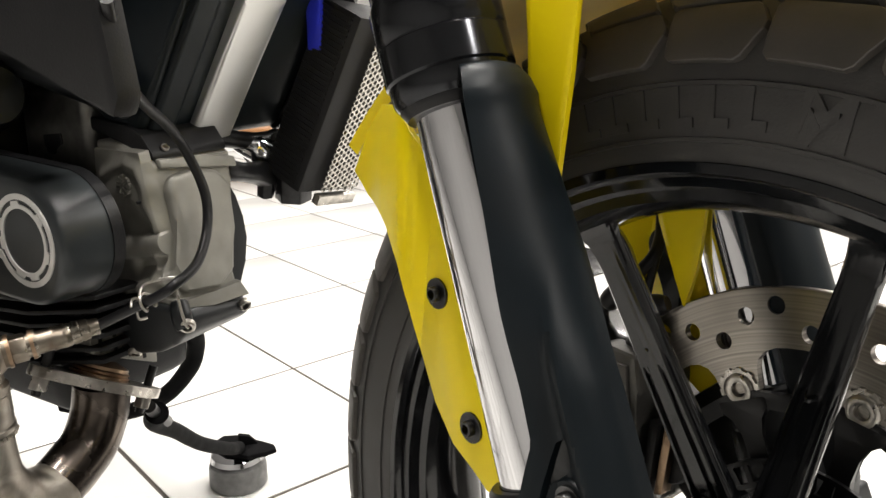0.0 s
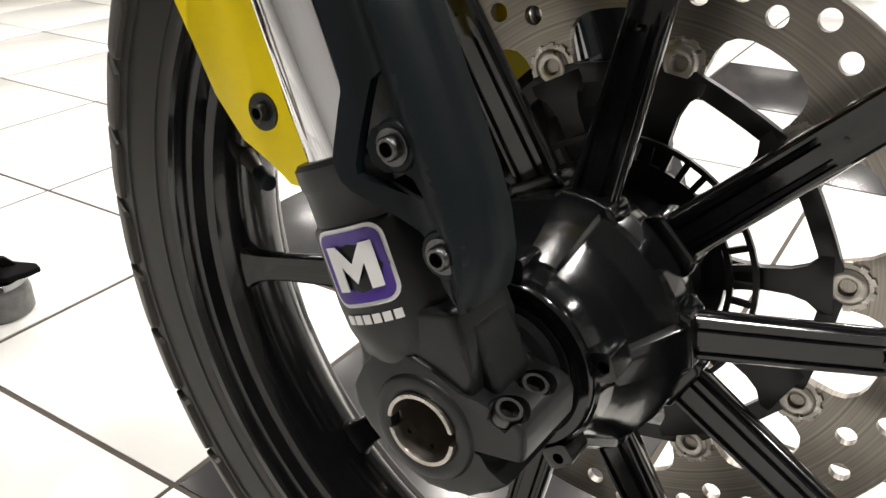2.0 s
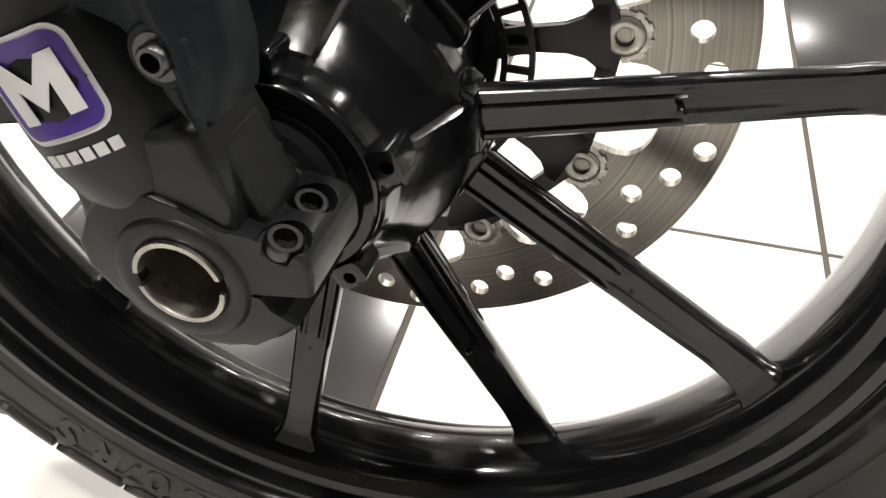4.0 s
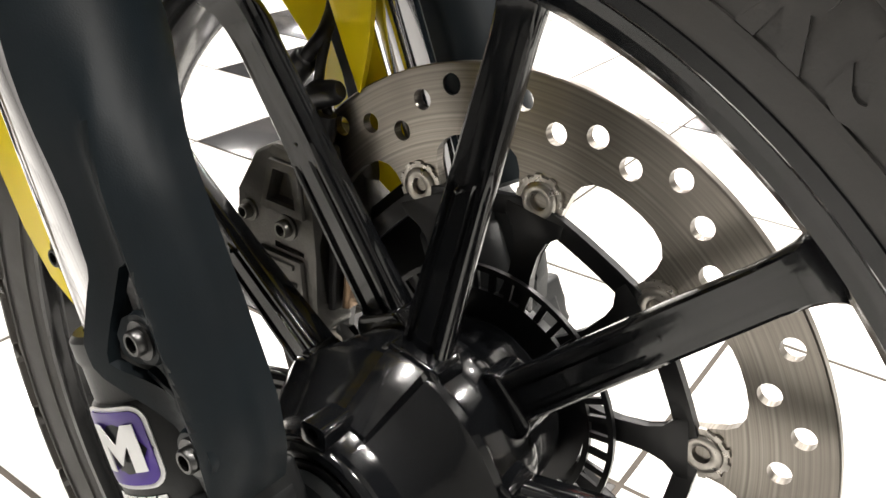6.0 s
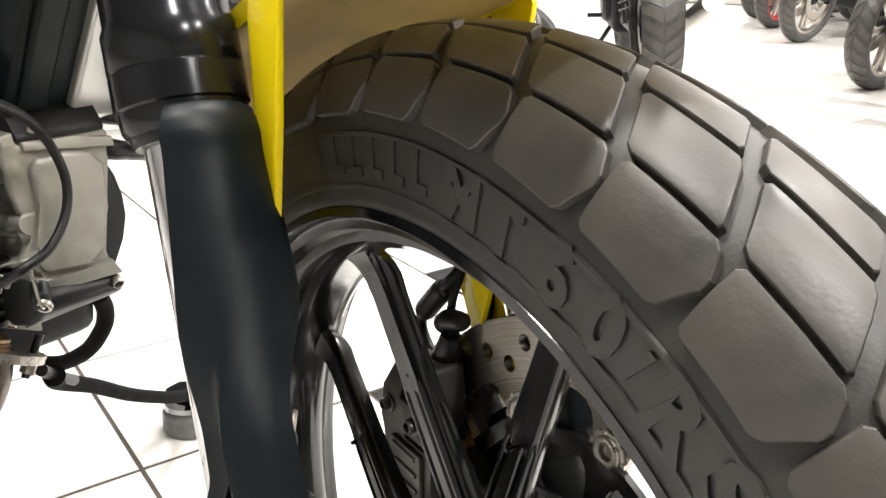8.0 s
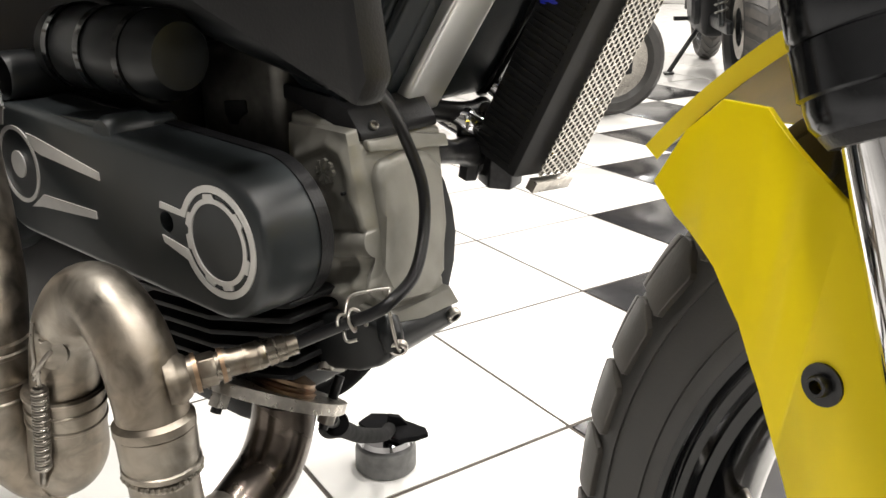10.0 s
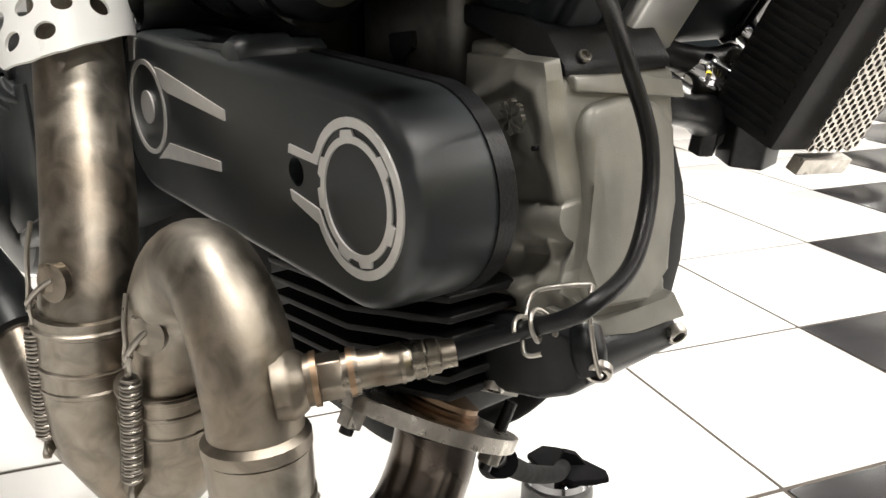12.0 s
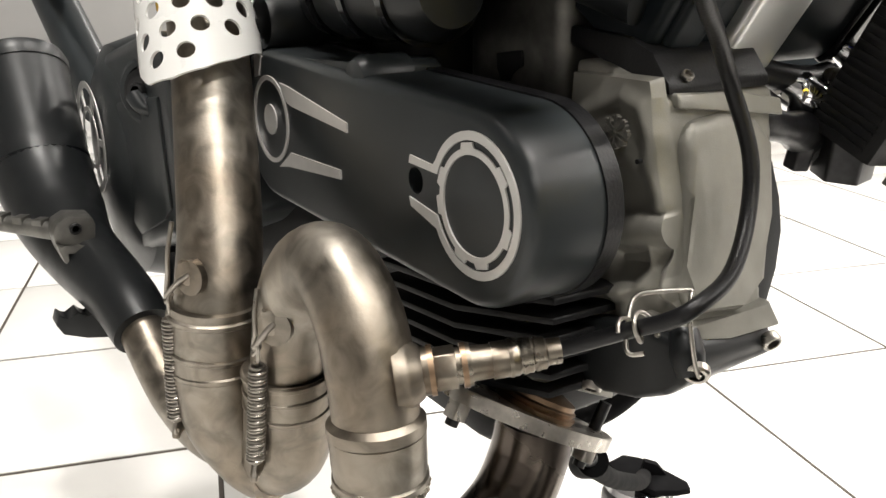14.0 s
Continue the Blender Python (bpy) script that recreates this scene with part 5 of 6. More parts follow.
    uc = part("upper_valve_cover", prism([(-0.505, 0.5300), (-0.480, 0.5245), (-0.455, 0.5170), (-0.443, 0.5120), (-0.438, 0.5115), (-0.4395, 0.5170), (-0.450, 0.530), (-0.465, 0.536), (-0.505, 0.540)], 0.016, 0.088, 0.004), HOSE, BIKE, "black valve cover above the cylinder head")
    bolt(uc, (-0.4405, 0.029, 0.5195), (0.8, -0.25, 0.9), 0.0030, 0.002, ZINC, "cover_nut")
    low = prism([(-0.470, 0.392), (-0.466, 0.378), (-0.458, 0.3685), (-0.446, 0.3690), (-0.425, 0.3745), (-0.408, 0.3835), (-0.399, 0.392), (-0.3975, 0.401), (-0.403, 0.4115), (-0.425, 0.412), (-0.470, 0.402)], -0.006, 0.066, 0.007, seg=4)
    for v in low.verts:  # the far end sinks a little and draws in
        k = max(0.0, v.co.y) / 0.066
        v.co.z += 0.006 * k * (0.40 - v.co.z) / 0.02 - 0.006 * k
        v.co.x -= 0.006 * k
    lc = part("lower_valve_cover", low, CASTBLACK, BIKE, "black valve cover under the cylinder head")
    part("valve_cover_boss", tube([(-0.404, -0.002, 0.4155), (-0.398, -0.006, 0.408), (-0.394, -0.007, 0.400)], [0.0065, 0.0075, 0.0060], 16), CASTBLACK, lc)
    bolt(lc, (-0.3925, -0.006, 0.4035), (0.5, -0.6, -0.4), 0.0058, 0.004, ZINC, "cover_bolt")
    bolt(lc, (-0.4045, 0.060, 0.3975), (0.8, -0.2, -0.4), 0.0052, 0.005, ZINC, "cover_bolt")
    bolt(lc, (-0.456, -0.003, 0.3695), (0.3, -0.6, -0.8), 0.0050, 0.004, ZINC, "cover_bolt")
    # finned port casting that slopes with the flange
    def lean(q):
        for v in q.verts:
            v.co.z += 0.372 - 0.48 * (v.co.y + 0.03)
        return q

    port = part("port_casting", lean(box(-0.510, -0.470, -0.030, 0.028, 0.0, 0.024, 0.003)), ALU, BIKE, "grey slotted exhaust port casting")
    # slots are not cut: black bars on the face give their dark insides
    sl = part("port_slot", box(-0.480, -0.4695, -0.0017, 0.0017, 0.003, 0.020, 0.0008), FINMAT, port, "", Matrix.Translation((0, -0.022, 0.372 - 0.48 * 0.008)))
    for k in range(1, 4):
        y = -0.022 + 0.0125 * k
        again(sl, Matrix.Translation((0, y, 0.372 - 0.48 * (y + 0.03))))


def exhaust():
    # rear cylinder pipe: comes down, slips into the collector
    p1 = [(-0.755, -0.085, 0.60), (-0.715, -0.097, 0.550), (-0.686, -0.106, 0.510), (-0.650, -0.119, 0.465), (-0.626, -0.129, 0.425), (-0.614, -0.137, 0.398), (-0.611, -0.140, 0.375)]
    a = part("rear_exhaust_pipe", tube(p1, 0.0235, 28), EXHAUST, BIKE, "heat-stained stainless exhaust pipe")
    low1 = [(-0.610, -0.140, 0.394), (-0.611, -0.141, 0.368), (-0.611, -0.141, 0.345), (-0.610, -0.137, 0.322), (-0.600, -0.126, 0.301), (-0.582, -0.119, 0.296)]
    low2 = [(-0.566, -0.119, 0.366), (-0.567, -0.119, 0.352), (-0.570, -0.119, 0.336), (-0.576, -0.118, 0.316), (-0.590, -0.118, 0.302), (-0.612, -0.116, 0.299), (-0.655, -0.130, 0.284), (-0.70, -0.140, 0.289), (-0.74, -0.1445, 0.308), (-0.79, -0.147, 0.338)]
    c = part("exhaust_collector", tube(low1, [0.0252, 0.0252, 0.0252, 0.0262, 0.0255, 0.022], 28), EXHAUST, BIKE, "stainless exhaust collector")
    part("collector_branch", tube(low2, [0.0232, 0.0232, 0.0235, 0.0245, 0.0245, 0.0225, 0.0185, 0.0165, 0.0165, 0.0165], 28), EXHAUST, c)

    def bead(p, q, r, over, wide, parent, k=0.5):
        p, q = Vector(p), Vector(q)
        m = frame_at(p.lerp(q, k), q - p)
        part("weld_bead", lathe(bmesh.new(), [(-wide, r), (-wide * 0.5, r + over), (wide * 0.5, r + over), (wide, r)], 32, m), EXHAUST, parent)

    for k, w, o in ((0.25, 0.0022, 0.0016), (1.05, 0.0018, 0.0012)):
        bead(low1[0], low1[1], 0.0252, o, w, c, k)
    bead(low1[1], low1[2], 0.0252, 0.0008, 0.002, c, 0.55)
    for k, w, o in ((0.15, 0.002, 0.0014), (0.8, 0.0016, 0.001)):
        bead(low2[0], low2[1], 0.0232, o, w, c, k)
    bead(low2[1], low2[2], 0.0234, 0.0008, 0.002, c, 0.4)
    # front cylinder pipe: down from the port, round and up, over and down again
    p2 = [(-0.483, -0.016, 0.340), (-0.483, -0.021, 0.318), (-0.481, -0.036, 0.297), (-0.477, -0.066, 0.282), (-0.474, -0.095, 0.287), (-0.469, -0.114, 0.310), (-0.467, -0.119, 0.342), (-0.469, -0.119, 0.371), (-0.474, -0.118, 0.398),
          (-0.488, -0.117, 0.4235), (-0.511, -0.116, 0.4365), (-0.535, -0.116, 0.4295), (-0.553, -0.117, 0.409), (-0.562, -0.118, 0.382), (-0.566, -0.119, 0.358)]
    b = part("front_exhaust_pipe", tube(p2, [0.0208, 0.0208, 0.0206, 0.0202, 0.0198, 0.0195] + [0.0192] * 2 + [0.0200] * 7, 28, per=10), EXHAUST, BIKE, "stainless front exhaust pipe bent in an S")
    part("burnt_bend", tube(p2[:4], [0.0213, 0.0213, 0.0211, 0.0206], 28, per=10), EXDARK, b, "dark burnt bend under the port")
    bead((-0.469, -0.119, 0.372), (-0.470, -0.119, 0.382), 0.0195, 0.0026, 0.005, b)
    part("pipe_sleeve", tube([(-0.467, -0.119, 0.352), (-0.468, -0.119, 0.362), (-0.469, -0.119, 0.374)], [0.0206, 0.0214, 0.0216], 28), EXHAUST, b)
    bead((-0.467, -0.119, 0.350), (-0.467, -0.119, 0.356), 0.0195, 0.0022, 0.003, b)
    weld = bmesh.new()
    rng = random.Random(5)
    for k in range(44):
        a = 2 * math.pi * k / 44
        d = 0.0006 * rng.uniform(-1, 1)
        lathe(weld, [(-0.0019, 0.0), (-0.0012, 0.0018), (0.0, 0.0023), (0.0012, 0.0018), (0.0019, 0.0)], 8, frame_at((-0.4665 + (0.0197 + d) * math.cos(a), -0.119 + (0.0197 + d) * math.sin(a), 0.3485 + 0.0008 * math.sin(3 * a) + d), (-math.sin(a), math.cos(a), 0)))
    part("sleeve_weld", weld, EXHAUST, b, "ragged weld seam")
    # oxygen sensor
    w0, ax = Vector((-0.463, -0.106, 0.4005)), (Vector((-0.419, -0.053, 0.4075)) - Vector((-0.444, -0.098, 0.4010))).normalized()
    part("sensor_bung", tube([w0 - ax * 0.006, w0, w0 + ax * 0.006], [0.0165, 0.0150, 0.0110], 24), EXHAUST, b)
    s = part("oxygen_sensor", lathe(bmesh.new(), [(0.004, 0), (0.004, 0.0105), (0.0095, 0.0105), (0.0095, 0.0082), (0.011, 0.0082), (0.023, 0.0082), (0.023, 0.0095), (0.027, 0.0095), (0.027, 0.0078), (0.036, 0.0075), (0.036, 0.0082), (0.047, 0.0082), (0.048, 0.0075), (0.053, 0.0078), (0.054, 0.0070),
                                                (0.059, 0.0072), (0.060, 0.0060), (0.066, 0.0058), (0.066, 0)], 30, frame_at(w0, ax)), SOOTY, BIKE, "zinc-plated oxygen sensor")
    hx = [(0.0098 * math.cos(math.pi / 3 * k), 0.0098 * math.sin(math.pi / 3 * k)) for k in range(6)]
    part("sensor_nut", prism(hx, 0.0112, 0.0205, 0.0008, frame_at(w0, ax)), SOOTY, s)
    for d, r in ((0.0240, 0.0099), (0.0098, 0.0112)):
        part("sensor_collar", lathe(bmesh.new(), [(d - 0.0012, 0.006), (d - 0.0012, r), (d + 0.0012, r), (d + 0.0012, 0.006)], 30, frame_at(w0, ax)), COPPER, s, "browned brass collar")
    for d in (0.0440, 0.0500, 0.0555):
        part("crimp_ring", lathe(bmesh.new(), [(d - 0.0008, 0.006), (d - 0.0008, 0.0086 - (d - 0.044) * 0.09), (d + 0.0008, 0.0086 - (d - 0.044) * 0.09), (d + 0.0008, 0.006)], 30, frame_at(w0, ax)), SOOTY, s)
    e = w0 + ax * 0.064
    cab = [e, (-0.405, -0.034, 0.424), (-0.392, -0.029, 0.431), (-0.384, -0.022, 0.438), (-0.386, 0.001, 0.447), (-0.396, 0.022, 0.466), (-0.404, 0.030, 0.490), (-0.413, 0.025, 0.518), (-0.408, 0.006, 0.540), (-0.392, -0.025, 0.558), (-0.365, -0.06, 0.580), (-0.34, -0.085, 0.62)]
    part("sensor_cable", tube(cab, 0.0036, 16, per=8), HOSE, BIKE, "black sensor cable in a sleeve")
    cl = part("wire_clip", tube([(-0.3985, -0.006, 0.4375), (-0.406, -0.014, 0.4365), (-0.4140, -0.0215, 0.4335), (-0.4125, -0.028, 0.428), (-0.402, -0.039, 0.417), (-0.3955, -0.036, 0.4175)], 0.0010, 10), ZINC, BIKE, "bent zinc wire clip")
    mid, way = Vector((-0.4035, -0.0325, 0.4250)), Vector((0.72, 0.42, 0.50)).normalized()
    k = frame_at(mid, way)
    part("clip_loop", tube([k @ Vector((0.0058 * math.cos(a), -0.0065 + 0.0012 * a, 0.0058 * math.sin(a))) for a in (0.4 + 0.45 * q for q in range(26))], 0.0010, 8, per=3), ZINC, cl)
    part("clip_leg", tube([(-0.3985, -0.006, 0.4375), (-0.3955, -0.0105, 0.430), (-0.3910, -0.0115, 0.414), (-0.3885, -0.0105, 0.4045), (-0.387, -0.0100, 0.4030)], 0.0010, 10), ZINC, cl)
    # port flange, gasket and nuts
    u = Vector((0.02, 0.078, -0.043)).normalized()
    t = u.cross(Vector((1, 0, 0))).normalized()
    fm = Matrix((u, t if t.z > 0 else -t, u.cross(t if t.z > 0 else -t))).transposed().to_4x4()
    fm.translation = Vector((-0.484, -0.019, 0.3435))
    oval = [(0.053 * math.cos(a) * (1 - 0.10 * math.sin(a) ** 2), 0.026 * math.sin(a)) for a in (2 * math.pi * k / 36 for k in range(36))]
    f = part("exhaust_flange", prism(oval, -0.004, 0.004, 0.001, fm), ZINC, BIKE, "steel exhaust flange")
    part("gasket", lathe(bmesh.new(), [(0.004, 0.010), (0.004, 0.0215), (0.0065, 0.0225), (0.0075, 0.0205), (0.0095, 0.0215), (0.0105, 0.020), (0.013, 0.020), (0.017, 0.010)], 40, fm), COPPER, f, "copper port gasket")
    hx = [(0.0068 * math.cos(math.pi / 3 * k), 0.0068 * math.sin(math.pi / 3 * k)) for k in range(6)]
    for s in (1, -1):
        n = part("flange_nut", prism(hx, -0.014, -0.004, 0.0008, fm @ Matrix.Translation((0.042 * s, 0, 0))), ZINC, f)
        part("flange_stud", lathe(bmesh.new(), [(-0.018, 0), (-0.018, 0.0035), (0.02, 0.0035), (0.02, 0)], 14, fm @ Matrix.Translation((0.042 * s, 0, 0))), DARKBOLT, f)

    # springs with their hooks
    def spring(p, q, parent):
        p, q = Vector(p), Vector(q)
        ax = (q - p).normalized()
        u = ax.orthogonal().normalized()
        v = ax.cross(u)
        turns, r = 29, 0.0043
        pts = [p.lerp(q, k / (turns * 10)) + r * min(1.0, 0.45 + 0.05 * min(k, turns * 10 - k)) * (math.cos(2 * math.pi * k / 10) * u + math.sin(2 * math.pi * k / 10) * v) for k in range(turns * 10 + 1)]
        s = part("exhaust_spring", tube(pts, 0.00088, 7, smooth=False), STEEL, parent, "zinc coil spring")
        n = Vector((0.83, -0.55, 0))
        part("spring_hook", tube([p + ax * 0.001, p - ax * 0.004 + n * 0.001, p - ax * 0.010 + n * 0.0022, p - ax * 0.0125, p - ax * 0.009 - n * 0.0018], 0.0011, 8), STEEL, parent)
        part("spring_hook", tube([q, q + ax * 0.005 + n * 0.003, q + ax * 0.010 + n * 0.001, q + ax * 0.009 - n * 0.006], 0.0011, 8), STEEL, parent)
        part("spring_lug", tube([q + ax * 0.006 - n * 0.012, q + ax * 0.008, q + ax * 0.011 + n * 0.002], [0.004, 0.0028, 0.002], 10), EXHAUST, parent)

    spring((-0.6115, -0.1648, 0.390), (-0.6185, -0.1660, 0.3245), c)
    spring((-0.549, -0.1410, 0.380), (-0.556, -0.1440, 0.322), c)
    # folded tabs on weld pools, each with a twisted wire link to the spring's eye
    for p, n, eye, lug in (((-0.598, -0.1560, 0.4160), (0.45, -0.88, 0.1), (-0.6118, -0.1640, 0.4020), (-0.6105, -0.1590, 0.4420)),
                           ((-0.5425, -0.1335, 0.4025), (0.6, -0.8, 0.1), (-0.5500, -0.1405, 0.3890), (-0.5530, -0.1370, 0.4180))):
        k = frame_at(p, n)
        part("spring_tab", prism([(-0.0050, -0.0060), (0.0030, -0.0065), (0.0058, -0.001), (0.0066, 0.0068), (0.0025, 0.0052), (-0.0015, 0.0075), (-0.0052, 0.0045)], -0.006, 0.0012, 0.0011, k @ Matrix.Rotation(0.35, 4, "Z")), EXHAUST, c)
        part("weld_pool", lathe(bmesh.new(), [(0.004, 0.0095), (-0.0008, 0.0088), (-0.0022, 0.0060), (-0.0020, 0.0)], 18, k @ Matrix.Translation((0, -0.0030, -0.002))), EXHAUST, c)
        q, e, out = Vector(p), Vector(eye), Vector(n).normalized()
        part("spring_link", tube([q + out * 0.0005, q.lerp(e, 0.35) + out * 0.0035, q.lerp(e, 0.75) + out * 0.0030, e + out * 0.0022, e - Vector((0.0022, 0.0, 0.0024)), e - out * 0.0016], 0.00145, 9), STEEL, c)
        part("spring_link", tube([Vector(lug), Vector(lug).lerp(e, 0.4) + out * 0.0022, Vector(lug).lerp(e, 0.75) + out * 0.0016, e + Vector((-0.0026, -0.0006, 0.001)), e + Vector((-0.0004, -0.0018, -0.0040)), e + Vector((0.0020, 0.0004, 0.0006))], 0.00125, 9), STEEL, c)

    # perforated shield round the rear pipe
    side = Vector((-0.0028, -0.0042, 0))
    line = [q + side for q in (Vector((-0.690, -0.1045, 0.5165)), Vector((-0.721, -0.0955, 0.558)), Vector((-0.744, -0.089, 0.588)), Vector((-0.771, -0.081, 0.623)))]
    bm = bmesh.new()
    rows = []

    def rim(a):
        return float(np.interp(a, (-4, 30, 60, 90, 120, 150, 168, 177), (0.002, -0.009, -0.021, -0.029, -0.032, -0.028, -0.016, -0.004)))

    span_a = [radians(-4 + 181 * k / 40) for k in range(41)]
    for i, p in enumerate(line):
        m = frame_at(p, line[min(i + 1, 3)] - line[max(i - 1, 0)])
        ring = []
        for r in (0.0345, 0.0362):
            ring.append([bm.verts.new(m @ Vector((r * math.cos(a), rim(math.degrees(a)) if i == 0 else 0.0, r * math.sin(a)))) for a in span_a])
        rows.append(ring)
    for a, b in zip(rows, rows[1:]):
        for k in range(40):
            for s in (0, 1):
                bm.faces.new((a[s][k], a[s][k + 1], b[s][k + 1], b[s][k]))
        for k in (0, 40):
            bm.faces.new((a[0][k], a[1][k], b[1][k], b[0][k]))
    for r in (rows[0], rows[-1]):
        for k in range(40):
            bm.faces.new((r[0][k], r[0][k + 1], r[1][k + 1], r[1][k]))
    cut = bmesh.new()
    way = (line[1] - line[0]).normalized()
    for i in range(8):
        d = -0.0165 + 0.0165 * i
        m = frame_at(line[0] + way * d, way)
        for a in range(15 * (i % 2) + 15, 175, 30):
            if d > rim(a) + 0.010:
                n = m.to_3x3() @ Vector((math.cos(radians(a)), 0, math.sin(radians(a))))
                lathe(cut, [(0.02, 0.0054), (0.06, 0.0054)], 18, frame_at(line[0] + way * d, n))
    part("heat_shield", boolean(bm, cut), WHITESHIELD, BIKE, "silver-white perforated exhaust heat shield", angle=40)


def side_stand():
    s = part("side_stand", tube([(-0.500, 0.045, 0.285), (-0.526, 0.062, 0.262), (-0.57, 0.12, 0.215), (-0.616, 0.19, 0.155), (-0.66, 0.27, 0.098), (-0.700, 0.325, 0.062)], [0.010, 0.0085, 0.008, 0.008, 0.008, 0.0085], 18), STANDBLACK, BIKE, "black steel side stand")
    k = Matrix.Translation((-0.715, 0.335, 0))
    part("stand_foot", prism([(-0.036, -0.012), (-0.020, -0.024), (0.018, -0.024), (0.040, -0.030), (0.052, -0.022), (0.046, -0.008), (0.034, 0.012), (0.0, 0.022), (-0.034, 0.014)], 0.049, 0.056, 0.0025, k @ Matrix.Rotation(radians(90), 4, "X")), STANDBLACK, s, "worn black stand foot plate")
    part("foot_web", prism([(0.0, 0.054), (0.030, 0.054), (0.018, 0.068), (0.004, 0.072)], -0.004, 0.004, 0.001, k @ Matrix.Rotation(radians(52), 4, "Z")), STANDBLACK, s)
    part("foot_collar", along_z([(0.036, 0.0), (0.036, 0.034), (0.040, 0.0365), (0.046, 0.034), (0.049, 0.028), (0.049, 0)], 36, k), CHROME, s, "bright steel collar")
    part("stand_spring", tube([(-0.49, 0.03, 0.30), (-0.512, 0.055, 0.275), (-0.53, 0.078, 0.255)], 0.0055, 14), DARKBOLT, s)
    puck = part("stand_puck", along_z([(0.0, 0.0), (0.0, 0.036), (0.003, 0.0385), (0.027, 0.0385), (0.033, 0.0370), (0.036, 0.033), (0.036, 0)], 40, k), PUCK, None)
    tagged(puck, "round grey rubber puck under the side stand foot", "stand puck")
    # hose that runs down behind the port
    part("drain_hose", tube([(-0.52, 0.11, 0.335), (-0.533, 0.122, 0.312), (-0.548, 0.125, 0.286), (-0.588, 0.125, 0.247), (-0.65, 0.12, 0.215), (-0.72, 0.10, 0.215)], 0.0085, 16), STANDBLACK, BIKE, "black rubber drain hose")


def upper_parts():
    # box across the frame above the head: its front leans forward and carries a bright rib
    side = [(-0.484, 0.540), (-0.481, 0.524), (-0.473, 0.517), (-0.464, 0.521), (-0.398, 0.626), (-0.330, 0.74), (-0.60, 0.74), (-0.56, 0.58)]
    sh = part("airbox", prism(side, 0.02, 0.212, 0.006, seg=3), PLASTIC, BIKE, "gloss black box with a bright rib under the tank")
    part("box_rib", prism([(x + 0.007, z - 0.004) for x, z in side[1:6]] + [(-0.40, 0.74), (-0.47, 0.57)], 0.069, 0.112, 0.006, seg=4), BAND, sh, "satin metal rib")
    part("box_edge", prism([(x + 0.005, z - 0.003) for x, z in side[1:6]] + [(-0.40, 0.74), (-0.47, 0.57)], 0.172, 0.200, 0.008, seg=4), GLOSS, sh)
    part("box_rib", prism([(x + 0.004, z - 0.002) for x, z in side[1:6]] + [(-0.40, 0.74), (-0.47, 0.57)], 0.028, 0.052, 0.006, seg=4), PLASTIC, sh)
    part("side_panel", prism(PANEL, -0.088, -0.070, 0.005), FINMAT, BIKE, "matte black side panel")
    part("frame_tube", tube([(-0.86, -0.02, 0.62), (-0.60, -0.01, 0.595), (-0.50, 0.0, 0.572), (-0.455, 0.015, 0.556)], 0.016, 18), CASTBLACK, BIKE, "black steel frame tube")
    # added block, mostly out of view, that keeps lamp light off the casting
    part("upper_block", box(-0.90, -0.47, -0.065, 0.14, 0.605, 0.80, 0.02, seg=3), FINMAT, BIKE, "plain black block added to shade the casting below")
    part("rear_cylinder", box(-0.90, -0.596, -0.010, 0.12, 0.45, 0.66, 0.02, seg=3), FINMAT, BIKE, "black rear cylinder")
    part("intake_tube", lathe(bmesh.new(), [(-0.074, 0.0135), (-0.076, 0.0150), (-0.070, 0.0168), (0.0, 0.0168), (0.0, 0.0135), (-0.06, 0.0130)], 32, Matrix.Translation((-0.676, 0, 0.5370)), loop=True), CASTBLACK, BIKE, "black open frame tube end")
    # oil cooler: core, perforated guard, hose and clamp
    o, up, wd = Vector(COOL[0]), (Vector(COOL[1]) - Vector(COOL[0])), (Vector(COOL[2]) - Vector(COOL[0]))
    u = up.normalized()
    w = (wd - u * wd.dot(u)).normalized()
    n = w.cross(u).normalized()
    if n.x < 0:
        n = -n
    m = Matrix((w, n, u)).transposed().to_4x4()
    m.translation = o
    L = up.length * 1.35
    core = part("oil_cooler", box(-0.020, 0.046, -0.050, -0.006, -0.002, L, 0.004, m), FINMAT, BIKE, "black finned oil cooler")
    net = bmesh.new()
    p, r = 0.0054, 0.0021
    for i in range(int(0.048 / (p * 0.866))):
        for j in range(int(L / p)):
            c = Vector((0.004 + i * p * 0.866, 0, 0.004 + (j + 0.5 * (i % 2)) * p))
            o6 = [m @ (c + Vector((p / math.sqrt(3) * math.cos(a), 0.0, p / math.sqrt(3) * math.sin(a)))) for a in (math.pi / 3 * k for k in range(6))]
            i6 = [m @ (c + Vector((r * math.cos(a), 0.0, r * math.sin(a)))) for a in (math.pi / 3 * k for k in range(6))]
            b6 = [m @ (c + Vector((r * math.cos(a), -0.0016, r * math.sin(a)))) for a in (math.pi / 3 * k for k in range(6))]
            vo, vi, vb = ([net.verts.new(v) for v in q] for q in (o6, i6, b6))
            for k in range(6):
                net.faces.new((vo[k], vo[(k + 1) % 6], vi[(k + 1) % 6], vi[k]))
                net.faces.new((vi[k], vi[(k + 1) % 6], vb[(k + 1) % 6], vb[k]))
    bmesh.ops.remove_doubles(net, verts=net.verts[:], dist=0.0001)
    part("cooler_guard", net, ZINC, core, "perforated light metal cooler guard", angle=20)
    part("cooler_frame", box(-0.002, 0.046, -0.004, 0.0035, -0.010, -0.001, 0.001, m), ZINC, core)
